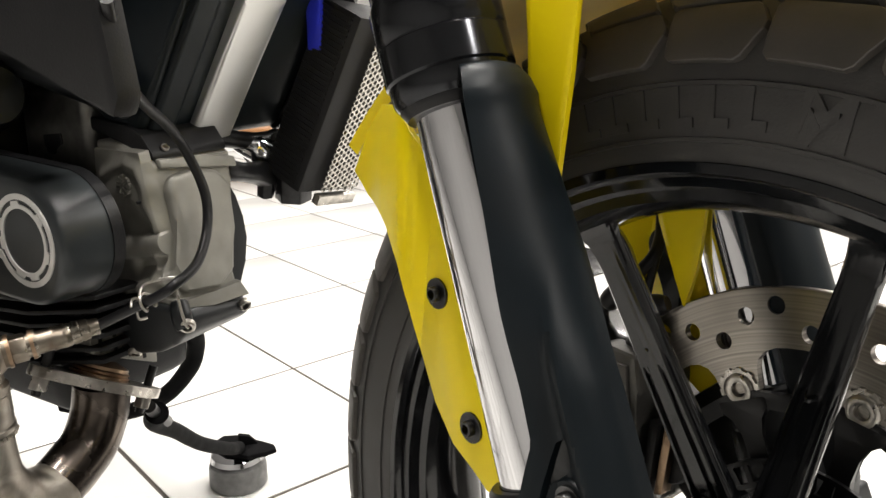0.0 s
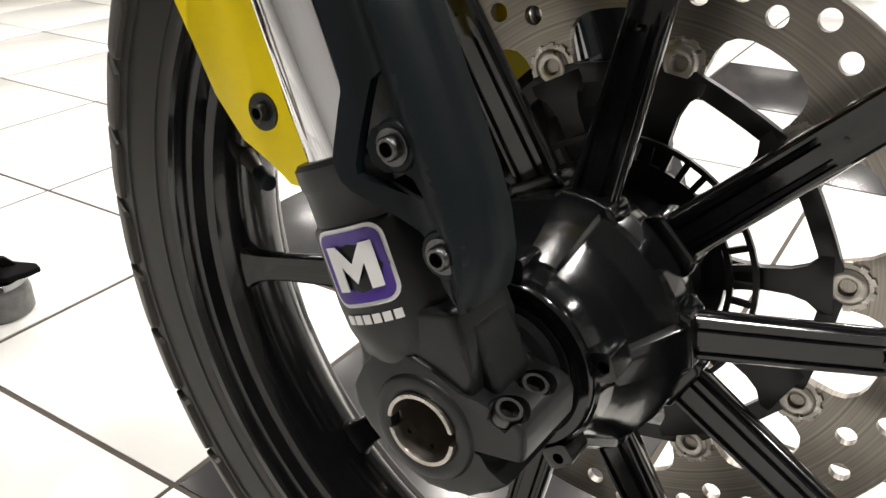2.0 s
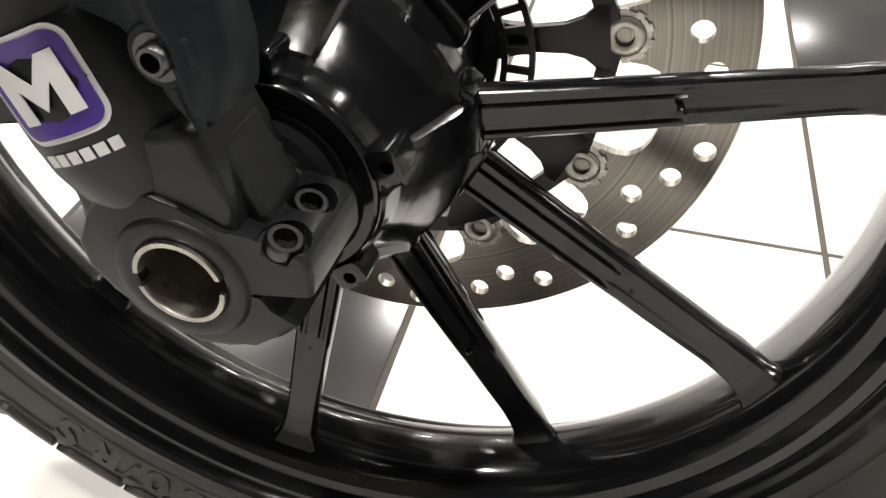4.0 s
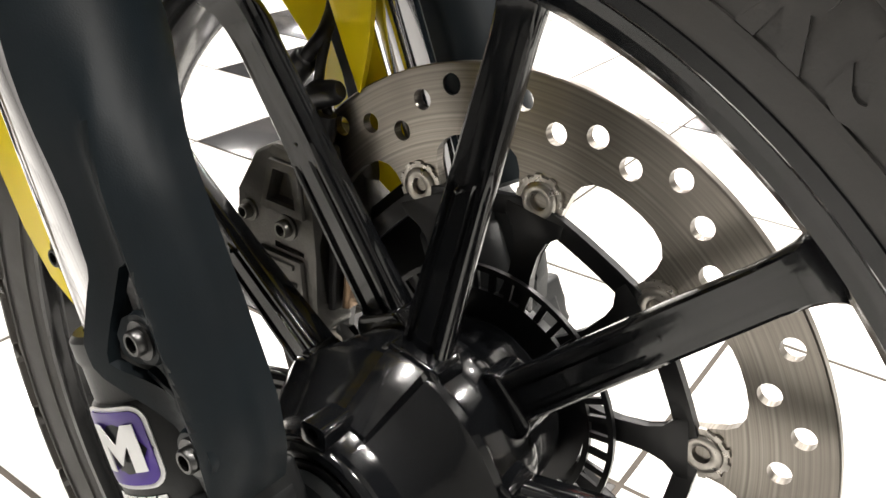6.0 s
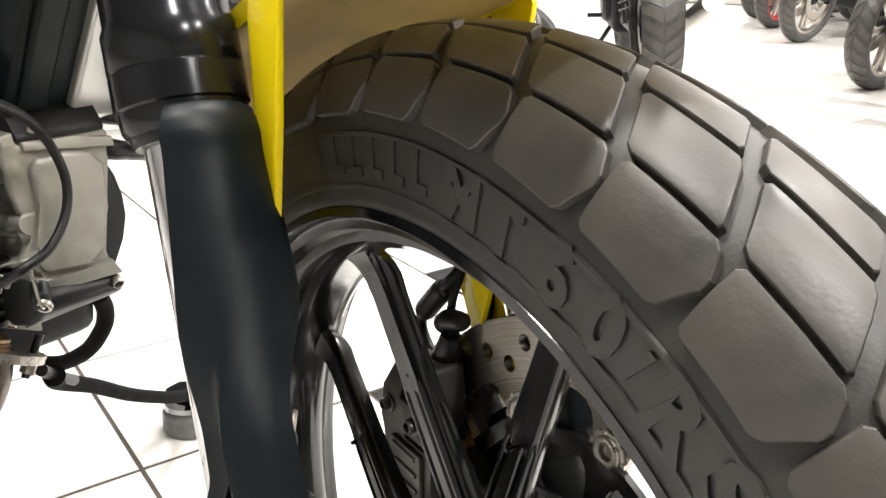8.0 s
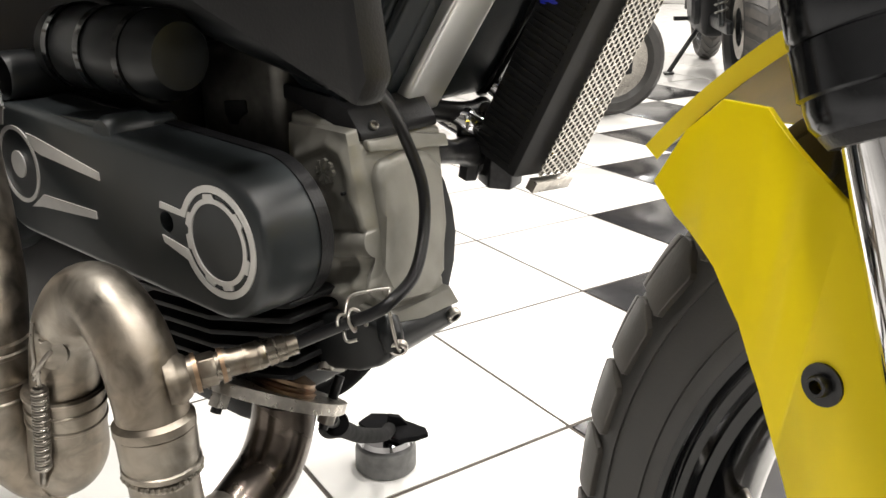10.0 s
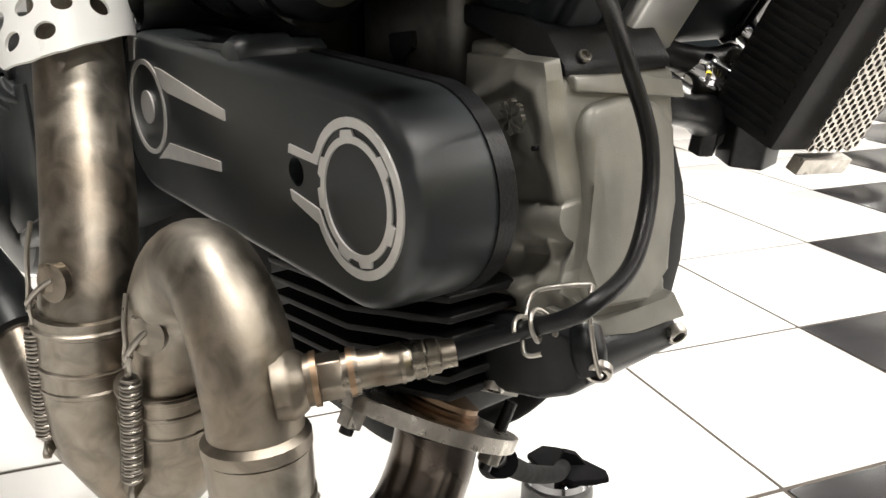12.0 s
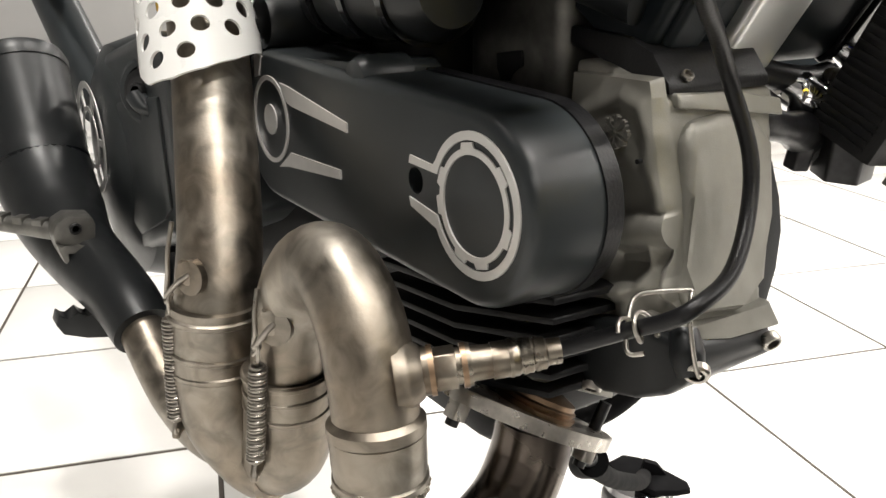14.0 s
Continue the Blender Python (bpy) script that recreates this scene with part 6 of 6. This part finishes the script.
    part("cooler_hose", tube([(-0.462, 0.075, 0.500), (-0.446, 0.090, 0.494), (-0.444, 0.108, 0.489), (-0.449, 0.128, 0.485), (-0.456, 0.146, 0.481), (-0.457, 0.160, 0.477), (-0.448, 0.166, 0.470)], [0.008, 0.0095, 0.008, 0.0095, 0.0125, 0.0135, 0.0125], 18), HOSE, BIKE, "black oil hose")
    fit = part("hose_fitting", prism([(0.0165 * math.cos(math.pi / 3 * k + 0.4), 0.0165 * math.sin(math.pi / 3 * k + 0.4)) for k in range(6)], -0.011, 0.014, 0.0015, frame_at((-0.440, 0.165, 0.467), (0.15, -0.1, 1))), DARKBOLT, BIKE, "black hexagonal hose fitting")
    part("fitting_nub", prism([(0.008 * math.cos(math.pi / 3 * k), 0.008 * math.sin(math.pi / 3 * k)) for k in range(6)], -0.010, 0.010, 0.0012, frame_at((-0.456, 0.148, 0.470), (0.3, -0.2, 1))), DARKBOLT, fit)
    rungs = None
    for k in range(int(L / 0.0045)):
        at = m @ Matrix.Translation((-0.0200, -0.030, 0.004 + 0.0045 * k))
        if rungs:
            again(rungs, at)
        else:
            rungs = part("cooler_fin", box(-0.0010, 0.001, -0.017, 0.017, -0.0008, 0.0008, 0.0), HOSE, core, m=at)
    part("cooler_bracket", tube([(-0.470, 0.13, 0.510), (-0.457, 0.140, 0.503), (-0.448, 0.152, 0.498)], [0.008, 0.012, 0.007], 12), CHROME, BIKE, "bright bracket by the cooler")
    part("cooler_bracket", tube([(-0.458, 0.175, 0.524), (-0.450, 0.182, 0.517), (-0.443, 0.186, 0.508)], [0.006, 0.009, 0.006], 12), CHROME, BIKE)
    part("wiring_loom", tube([(-0.480, 0.085, 0.530), (-0.468, 0.100, 0.519), (-0.462, 0.125, 0.512), (-0.459, 0.150, 0.507), (-0.458, 0.168, 0.511)], [0.007, 0.0085, 0.0075, 0.0095, 0.007], 14), HOSE, BIKE, "black taped wiring loom")
    part("loom_plug", box(-0.462, -0.444, 0.160, 0.182, 0.492, 0.508, 0.003), GLOSS, BIKE, "black plastic plug")
    part("loom_clip", tube([(-0.460, 0.128, 0.504), (-0.455, 0.138, 0.497), (-0.452, 0.150, 0.494), (-0.449, 0.162, 0.496)], 0.0028, 10), CHROME, BIKE, "bright wire clip")
    bolt(BIKE, (-0.450, 0.158, 0.510), (0.8, -0.5, 0.1), 0.0055, 0.006, ZINC, "bracket_bolt")
    part("cooler_hose", tube([(-0.443, 0.170, 0.474), (-0.438, 0.176, 0.488), (-0.442, 0.182, 0.502), (-0.450, 0.186, 0.518)], [0.010, 0.012, 0.0115, 0.010], 14), HOSE, BIKE)
    part("blue_connector", box(-0.405, -0.390, 0.15, 0.175, 0.585, 0.625, 0.003), BLUE, BIKE, "blue plastic connector")


def rear_parts():
    c = part("clutch_cover", lathe(bmesh.new(), [(0.02, 0), (0.02, 0.105), (-0.085, 0.105), (-0.110, 0.097), (-0.118, 0.080), (-0.120, 0.062), (-0.122, 0)], 64, Matrix.Translation((-0.922, 0, 0.415))), COVER, BIKE, "dark grey clutch cover with a ring badge")
    part("cover_arm", prism([(-0.95, 0.492), (-0.915, 0.507), (-0.80, 0.528), (-0.745, 0.527), (-0.738, 0.50), (-0.742, 0.405), (-0.768, 0.386), (-0.862, 0.350), (-0.96, 0.345)], -0.117, -0.02, 0.011, seg=3), COVER, c)
    part("cover_facet", prism([(-0.895, 0.468), (-0.765, 0.487), (-0.758, 0.410), (-0.775, 0.398), (-0.850, 0.368), (-0.915, 0.385)], -0.1195, -0.10, 0.0025), COVER, c)
    part("ring_badge", ring_arc(-0.976, 0.428, 0.044, 0.050, 0, 360, -0.1225, n=48), BADGE, c)
    part("ring_badge", ring_arc(-0.976, 0.428, 0.024, 0.028, 0, 360, -0.1225, n=40), BADGE, c)
    for a in range(0, 360, 60):
        part("badge_spoke", prism([(0.027, -0.003), (0.045, -0.003), (0.045, 0.003), (0.027, 0.003)], -0.1232, -0.1215, 0, Matrix.Translation((-0.976, 0, 0.428)) @ Matrix.Rotation(radians(a), 4, "Y")), BADGE, c)
    # clutch lever on its boss, with a forked end for the cable
    k = frame_at((-0.806, -0.114, 0.486), (0.62, -0.77, 0.10))
    part("cover_boss", lathe(bmesh.new(), [(-0.03, 0), (-0.03, 0.027), (-0.003, 0.0255), (0.0005, 0.022), (0.0005, 0.0185), (-0.003, 0.0175), (-0.003, 0)], 36, k), COVER, c)
    part("boss_seal", lathe(bmesh.new(), [(-0.004, 0), (-0.004, 0.0165), (0.004, 0.0160), (0.006, 0.0125), (0.006, 0)], 32, k), HOSE, c)
    bolt(c, k @ Vector((0, 0.006, 0)), k.to_3x3() @ Vector((0, 1, 0)), 0.0062, 0.007, DARKBOLT, washer=0.0105)
    for d in (0.0, 0.005):
        part("cable_lever", tube([(-0.800, -0.123 - d * 0.3, 0.484), (-0.793, -0.117 - d, 0.477), (-0.788, -0.110 - d, 0.472), (-0.782, -0.099 - d, 0.459)], [0.0065, 0.0055, 0.0042, 0.0018], 12), COVER, c)
    can = [(-0.762, -0.146, 0.322), (-0.80, -0.150, 0.338), (-0.89, -0.160, 0.352), (-0.95, -0.162, 0.368), (-1.00, -0.164, 0.400), (-1.03, -0.164, 0.436), (-1.060, -0.1635, 0.478)]
    m = part("muffler", tube(can, [0.0215, 0.024, 0.030, 0.038, 0.0425, 0.0435, 0.0435], 40), CASTBLACK, BIKE, "satin black muffler")
    part("muffler_cap", tube([(-1.059, -0.1635, 0.4765), (-1.063, -0.1635, 0.482), (-1.068, -0.1635, 0.489), (-1.071, -0.1635, 0.493)], [0.0448, 0.0455, 0.0425, 0.034], 40, smooth=False), CASTBLACK, m, "rounded black end cap")
    part("muffler_clamp", tube([(-1.000, -0.164, 0.399), (-1.0018, -0.164, 0.4014)], 0.0432, 40, smooth=False), GLOSS, m)
    bolt(m, (-0.968, -0.196, 0.372), (0.6, -0.75, 0.2), 0.0055, 0.004, ZINC)
    part("frame_bar", tube([(-1.08, -0.085, 0.440), (-1.14, -0.085, 0.471), (-1.28, -0.085, 0.541), (-1.52, -0.085, 0.66)], 0.024, 20), COVER, BIKE, "dark grey subframe bar")
    part("subframe_bar", tube([(-0.95, -0.085, 0.585), (-1.30, -0.09, 0.555)], 0.013, 16, smooth=False), COVER, BIKE)
    part("fluid_pot", along_z([(0, 0), (0, 0.016), (0.03, 0.018), (0.03, 0)], 24, Matrix.Translation((-0.93, -0.05, 0.535))), AMBER, BIKE, "amber brake fluid pot")
    # footpeg with a toothed upper edge, held in a forked bracket with a slot
    across = Matrix.Rotation(radians(90), 4, "Z")
    peg = part("footpeg", tube([(-0.862, -0.168, 0.378), (-0.868, -0.180, 0.377), (-0.90, -0.212, 0.381), (-0.955, -0.268, 0.386)], [0.010, 0.0072, 0.0066, 0.0064], 16), DULL, BIKE, "ribbed silver footpeg")
    for k in range(7):
        p = Vector((-0.872, -0.184, 0.381)).lerp(Vector((-0.95, -0.264, 0.390)), 0.04 + 0.15 * k)
        part("peg_tooth", box(-0.0045, 0.0045, -0.0058, 0.0058, -0.002, 0.0052, 0.001, Matrix.Translation(p) @ Matrix.Rotation(radians(45), 4, "Z")), DULL, peg)
    cheek = [(-0.1845, 0.380), (-0.1810, 0.388), (-0.1725, 0.3925), (-0.1550, 0.3900), (-0.1530, 0.383), (-0.1550, 0.369), (-0.1640, 0.3705), (-0.1780, 0.3690), (-0.1835, 0.3720)]
    part("peg_bracket", prism(cheek, 0.845, 0.872, 0.0025, across), DULL, peg)
    ledge = boolean(prism([(-0.1840, 0.3745), (-0.1790, 0.3705), (-0.1560, 0.3695), (-0.1560, 0.3540), (-0.1700, 0.3535), (-0.1800, 0.3585)], 0.838, 0.870, 0.003, across), prism([(-0.1765, 0.3655), (-0.1600, 0.3640), (-0.1600, 0.3585), (-0.1765, 0.3600)], 0.82, 0.862, 0.0, across))
    part("peg_bracket", ledge, DULL, peg)
    bolt(peg, (-0.845, -0.1682, 0.3825), (1, 0, 0), 0.0045, 0.003, DARKBOLT)
    lv = part("brake_pedal", tube([(-0.78, -0.09, 0.300), (-0.81, -0.125, 0.298), (-0.84, -0.148, 0.297), (-0.841, -0.160, 0.299)], [0.006, 0.006, 0.006, 0.005], 12), CASTBLACK, BIKE, "black brake pedal with a toothed tip")
    teeth = [(-0.1935, 0.3140), (-0.1905, 0.3225), (-0.1840, 0.3150), (-0.1770, 0.3225), (-0.1705, 0.3140), (-0.1635, 0.3205), (-0.1560, 0.3110), (-0.1440, 0.3010), (-0.1446, 0.2925), (-0.1730, 0.2985), (-0.1890, 0.3050)]
    part("pedal_plate", prism(teeth, 0.830, 0.848, 0.0015, across), CASTBLACK, lv)
    part("lower_block", box(-1.0, -0.62, -0.03, 0.15, 0.29, 0.42, 0.03, seg=3), FINMAT, BIKE, "black lower crankcase")
    part("linkage", tube([(-0.79, -0.11, 0.37), (-0.80, -0.115, 0.32), (-0.81, -0.11, 0.28)], 0.006, 12), CASTBLACK, BIKE, "black pedal linkage")


def parked_wheel(b, x, wide, accent):
    """A road wheel of a parked machine: tyre with a chevron tread, cast rim, hub and rotor."""
    w = Matrix.Translation((x, 0, 0.302))
    k = wide / 0.055
    prof = [(-0.03, 0.23), (-0.052, 0.25), (-0.055, 0.27), (-0.042, 0.288), (-0.022, 0.2985), (0, 0.302), (0.022, 0.2985), (0.042, 0.288), (0.055, 0.27), (0.052, 0.25), (0.03, 0.23)]
    t = part("tyre", lathe(bmesh.new(), [(y * k, r) for y, r in prof], 56, w, loop=True), RUBBER, b, "worn black rubber tyre")
    bm = bmesh.new()
    for i in range(30):
        for s in (-1, 1):
            lo, hi = [], []
            for f in (0.05, 0.35, 0.65, 0.95):
                y, r = s * f * wide, float(np.interp(f * 0.055, (0, 0.022, 0.042, 0.055), (0.302, 0.2985, 0.288, 0.27)))
                for line, turn in ((lo, 0.0), (hi, 7.4)):
                    c = radians(12 * i + turn - 11 * f)
                    line.append((bm.verts.new((x + (r - 0.002) * math.cos(c), y, 0.302 + (r - 0.002) * math.sin(c))), bm.verts.new((x + (r + 0.0035) * math.cos(c), y, 0.302 + (r + 0.0035) * math.sin(c)))))
            for p, q in zip(range(3), range(1, 4)):
                bm.faces.new((lo[p][1], lo[q][1], hi[q][1], hi[p][1]))
                bm.faces.new((lo[p][0], lo[q][0], lo[q][1], lo[p][1]))
                bm.faces.new((hi[p][0], hi[p][1], hi[q][1], hi[q][0]))
    part("tread", bm, TREAD, t, "", Matrix.Identity(4))
    rim = part("rim", lathe(bmesh.new(), [(-0.036 * k, 0.238), (-0.038 * k, 0.222), (-0.02 * k, 0.212), (0.02 * k, 0.212), (0.038 * k, 0.222), (0.036 * k, 0.238)], 48, w, loop=True), accent, b, "cast wheel rim")
    part("hub", lathe(bmesh.new(), [(-0.05, 0.012), (-0.05, 0.034), (-0.02, 0.046), (0.02, 0.046), (0.05, 0.034), (0.05, 0.012)], 28, w, loop=True), FINMAT, rim)
    for j in range(5):
        for d in (-9, 9):
            part("rim_spoke", box(0.036, 0.216, -0.011, 0.011, -0.008, 0.008, 0.003, w @ Matrix.Rotation(2 * math.pi * j / 5 + 0.3 + radians(d), 4, "Y")), ZINC, rim)
    for s in (-1, 1):
        part("rotor", lathe(bmesh.new(), [(s * 0.060, 0.085), (s * 0.060, 0.138), (s * 0.064, 0.138), (s * 0.064, 0.085)], 40, w, loop=True), STEEL, b, "brushed steel brake rotor")


def parked_bike(m, colour, accent, label, lean=9.0):
    """A motorcycle that stands far off, seen by its wheels and lower parts."""
    b = thing("parked_motorcycle", label, "motorcycle", m @ Matrix.Rotation(radians(-lean), 4, "X"), group="parked motorcycles")
    parked_wheel(b, 0.0, 0.058, accent)
    parked_wheel(b, -1.35, 0.092, accent)
    for s in (-0.095, 0.095):
        part("fork_leg", tube([(0.0, s, 0.302), (-0.12, s, 0.58), (-0.30, s, 0.98)], [0.030, 0.026, 0.024], 16), CASTBLACK, b)
        part("brake_caliper", box(-0.155, -0.085, s * 0.85 - 0.02, s * 0.85 + 0.02, 0.27, 0.39, 0.012), FINMAT, b)
        shock = part("rear_shock", tube([(-1.33, s * 1.35, 0.31), (-1.20, s * 1.35, 0.70)], 0.016, 14), CASTBLACK, b, "rear shock absorber with a steel spring")
        part("spring", tube([(-1.31 + 0.11 * k / 72 + 0.026 * math.cos(k * 0.79), s * 1.35 + 0.028 * math.sin(k * 0.79), 0.36 + 0.30 * k / 72) for k in range(73)], 0.0052, 6, smooth=False), DULL, shock)
    part("engine", box(-0.95, -0.45, -0.16, 0.16, 0.22, 0.62, 0.05, seg=3), FINMAT, b, "dark cast engine block")
    for k in range(6):
        part("cooling_fin", box(-0.72, -0.46, -0.172, 0.172, 0.44 + 0.028 * k, 0.450 + 0.028 * k, 0.002), CASTBLACK, b)
    part("engine_cover", along_z([(-0.20, 0.0), (-0.20, 0.09), (-0.185, 0.105), (0.185, 0.105), (0.20, 0.09), (0.20, 0.0)], 32, Matrix.Translation((-0.78, 0, 0.38)) @ Matrix.Rotation(math.pi / 2, 4, "X")), CASTBLACK, b)
    part("silencer", tube([(-0.50, -0.17, 0.24), (-0.80, -0.19, 0.22), (-1.05, -0.20, 0.27), (-1.60, -0.21, 0.40)], [0.024, 0.026, 0.045, 0.048], 18), ZINC, b, "dull steel silencer")
    part("body", prism([(-0.25, 0.98), (-0.40, 0.62), (-0.95, 0.60), (-1.45, 0.86), (-1.5, 0.92), (-0.95, 0.82), (-0.80, 1.02)], -0.12, 0.12, 0.03, seg=3), colour, b)
    part("front_fender", lathe(bmesh.new(), [(-0.066, 0.305), (-0.050, 0.326), (0.0, 0.334), (0.050, 0.326), (0.066, 0.305), (0.063, 0.303), (0.048, 0.322), (0.0, 0.330), (-0.048, 0.322), (-0.063, 0.303)], 20, Matrix.Translation((0, 0, 0.302)), loop=True, a0=40.0, a1=150.0), colour, b)
    part("swing_arm", box(-1.40, -0.75, 0.09, 0.125, 0.275, 0.335, 0.015), CASTBLACK, b)
    part("swing_arm", box(-1.40, -0.75, -0.125, -0.09, 0.275, 0.335, 0.015), CASTBLACK, b)
    part("footpeg", tube([(-0.72, 0.15, 0.30), (-0.74, 0.27, 0.31)], 0.011, 10), CASTBLACK, b)
    stand = part("prop_stand", tube([(-0.70, 0.12, 0.28), (-0.735, 0.22, 0.15), (-0.76, 0.30, 0.042)], [0.013, 0.012, 0.012], 12), CASTBLACK, b)
    part("stand_foot", box(-0.795, -0.725, 0.275, 0.325, 0.0335, 0.044, 0.003), CASTBLACK, stand)
    return b


def parked_scooter(m):
    """A scooter on its centre stand: low tan footboard, small wheels, plain body."""
    b = thing("parked_scooter", "scooter with a tan footboard on its black stand", "scooter", m, group="parked motorcycles")
    part("footboard", prism([(-0.34, 0.205), (-0.30, 0.170), (0.40, 0.160), (0.52, 0.215), (0.56, 0.30), (0.53, 0.30), (0.48, 0.235), (0.38, 0.205), (-0.30, 0.225)], -0.14, 0.14, 0.010, seg=2), WOOD, b, "tan plastic footboard")
    part("body", prism([(-0.30, 0.235), (-0.34, 0.55), (-0.50, 0.72), (-1.10, 0.74), (-1.15, 0.66), (-0.75, 0.48), (-0.60, 0.25)], -0.13, 0.13, 0.03, seg=3), PLASTIC, b)
    part("apron", prism([(0.50, 0.31), (0.36, 0.95), (0.40, 0.96), (0.60, 0.34)], -0.17, 0.17, 0.02, seg=3), PLASTIC, b)
    for x in (-0.86, 0.68):
        w = Matrix.Translation((x, 0, 0.215))
        part("tyre", lathe(bmesh.new(), [(-0.03, 0.14), (-0.048, 0.16), (-0.045, 0.19), (-0.024, 0.21), (0, 0.215), (0.024, 0.21), (0.045, 0.19), (0.048, 0.16), (0.03, 0.14)], 40, w, loop=True), RUBBER, b)
        part("rim", lathe(bmesh.new(), [(-0.028, 0.02), (-0.020, 0.10), (-0.032, 0.146), (0.032, 0.146), (0.020, 0.10), (0.028, 0.02)], 36, w, loop=True), ZINC, b)
    part("rear_arm", box(-0.92, -0.50, 0.06, 0.11, 0.17, 0.28, 0.02), FINMAT, b)
    part("fork_leg", tube([(0.68, 0.0, 0.215), (0.66, 0.075, 0.24), (0.52, 0.03, 0.55)], 0.020, 12), FINMAT, b)
    stand = part("prop_stand", tube([(0.13, 0.10, 0.20), (0.02, 0.12, 0.035), (0.0, 0.12, 0.012), (-0.03, 0.12, 0.012)], [0.013, 0.012, 0.012, 0.012], 10, smooth=False), CASTBLACK, b)
    part("stand_spur", tube([(0.0, 0.12, 0.012), (-0.035, 0.12, 0.060)], 0.007, 8), CASTBLACK, stand)
    return b


PANEL = [(-0.62, 0.66), (-0.448, 0.597), (-0.369, 0.569), (-0.342, 0.557), (-0.336, 0.57), (-0.352, 0.66), (-0.60, 0.76)]
COOL = [(-0.405, 0.158, 0.466), (-0.360, 0.168, 0.570), (-0.400, 0.205, 0.468)]

belt_cover()
engine()
exhaust()
side_stand()
upper_parts()
rear_parts()
parked_bike(pose(-2.00, 4.66, 0, 0, 0, 120), PLASTIC, CASTBLACK, "black motorcycle seen from its rear tyre and coil spring", 6)
parked_bike(pose(-0.52, 4.22, 0, 0, 0, -108), PLASTIC, ZINC, "parked motorcycle with silver cast wheels on the tiles", 6)
parked_bike(pose(-1.32, 6.05, 0, 0, 0, -106), RED, ZINC, "parked red motorcycle with silver cast wheels", 6)
parked_bike(pose(-1.76, 6.98, 0, 0, 0, -106), PLASTIC, RED, "parked motorcycle with red wheel rims and black tyres", 6)
parked_bike(pose(-2.14, 7.85, 0, 0, 0, -106), PLASTIC, CASTBLACK, "parked black motorcycle at the row's far end", 6)
parked_bike(pose(0.19, 2.76, 0, 0, 0, -116), PLASTIC, CASTBLACK, "parked motorcycle with a worn black front tyre", 6)
parked_bike(pose(-0.20, 3.44, 0, 0, 0, -112), RED, ZINC, "parked motorcycle with a grey-worn front tyre", 6)
parked_scooter(pose(-2.21 + 0.085, 2.01 - 0.085, 0, 0, 0, -135) @ Matrix.Translation((0, -0.12, 0)))
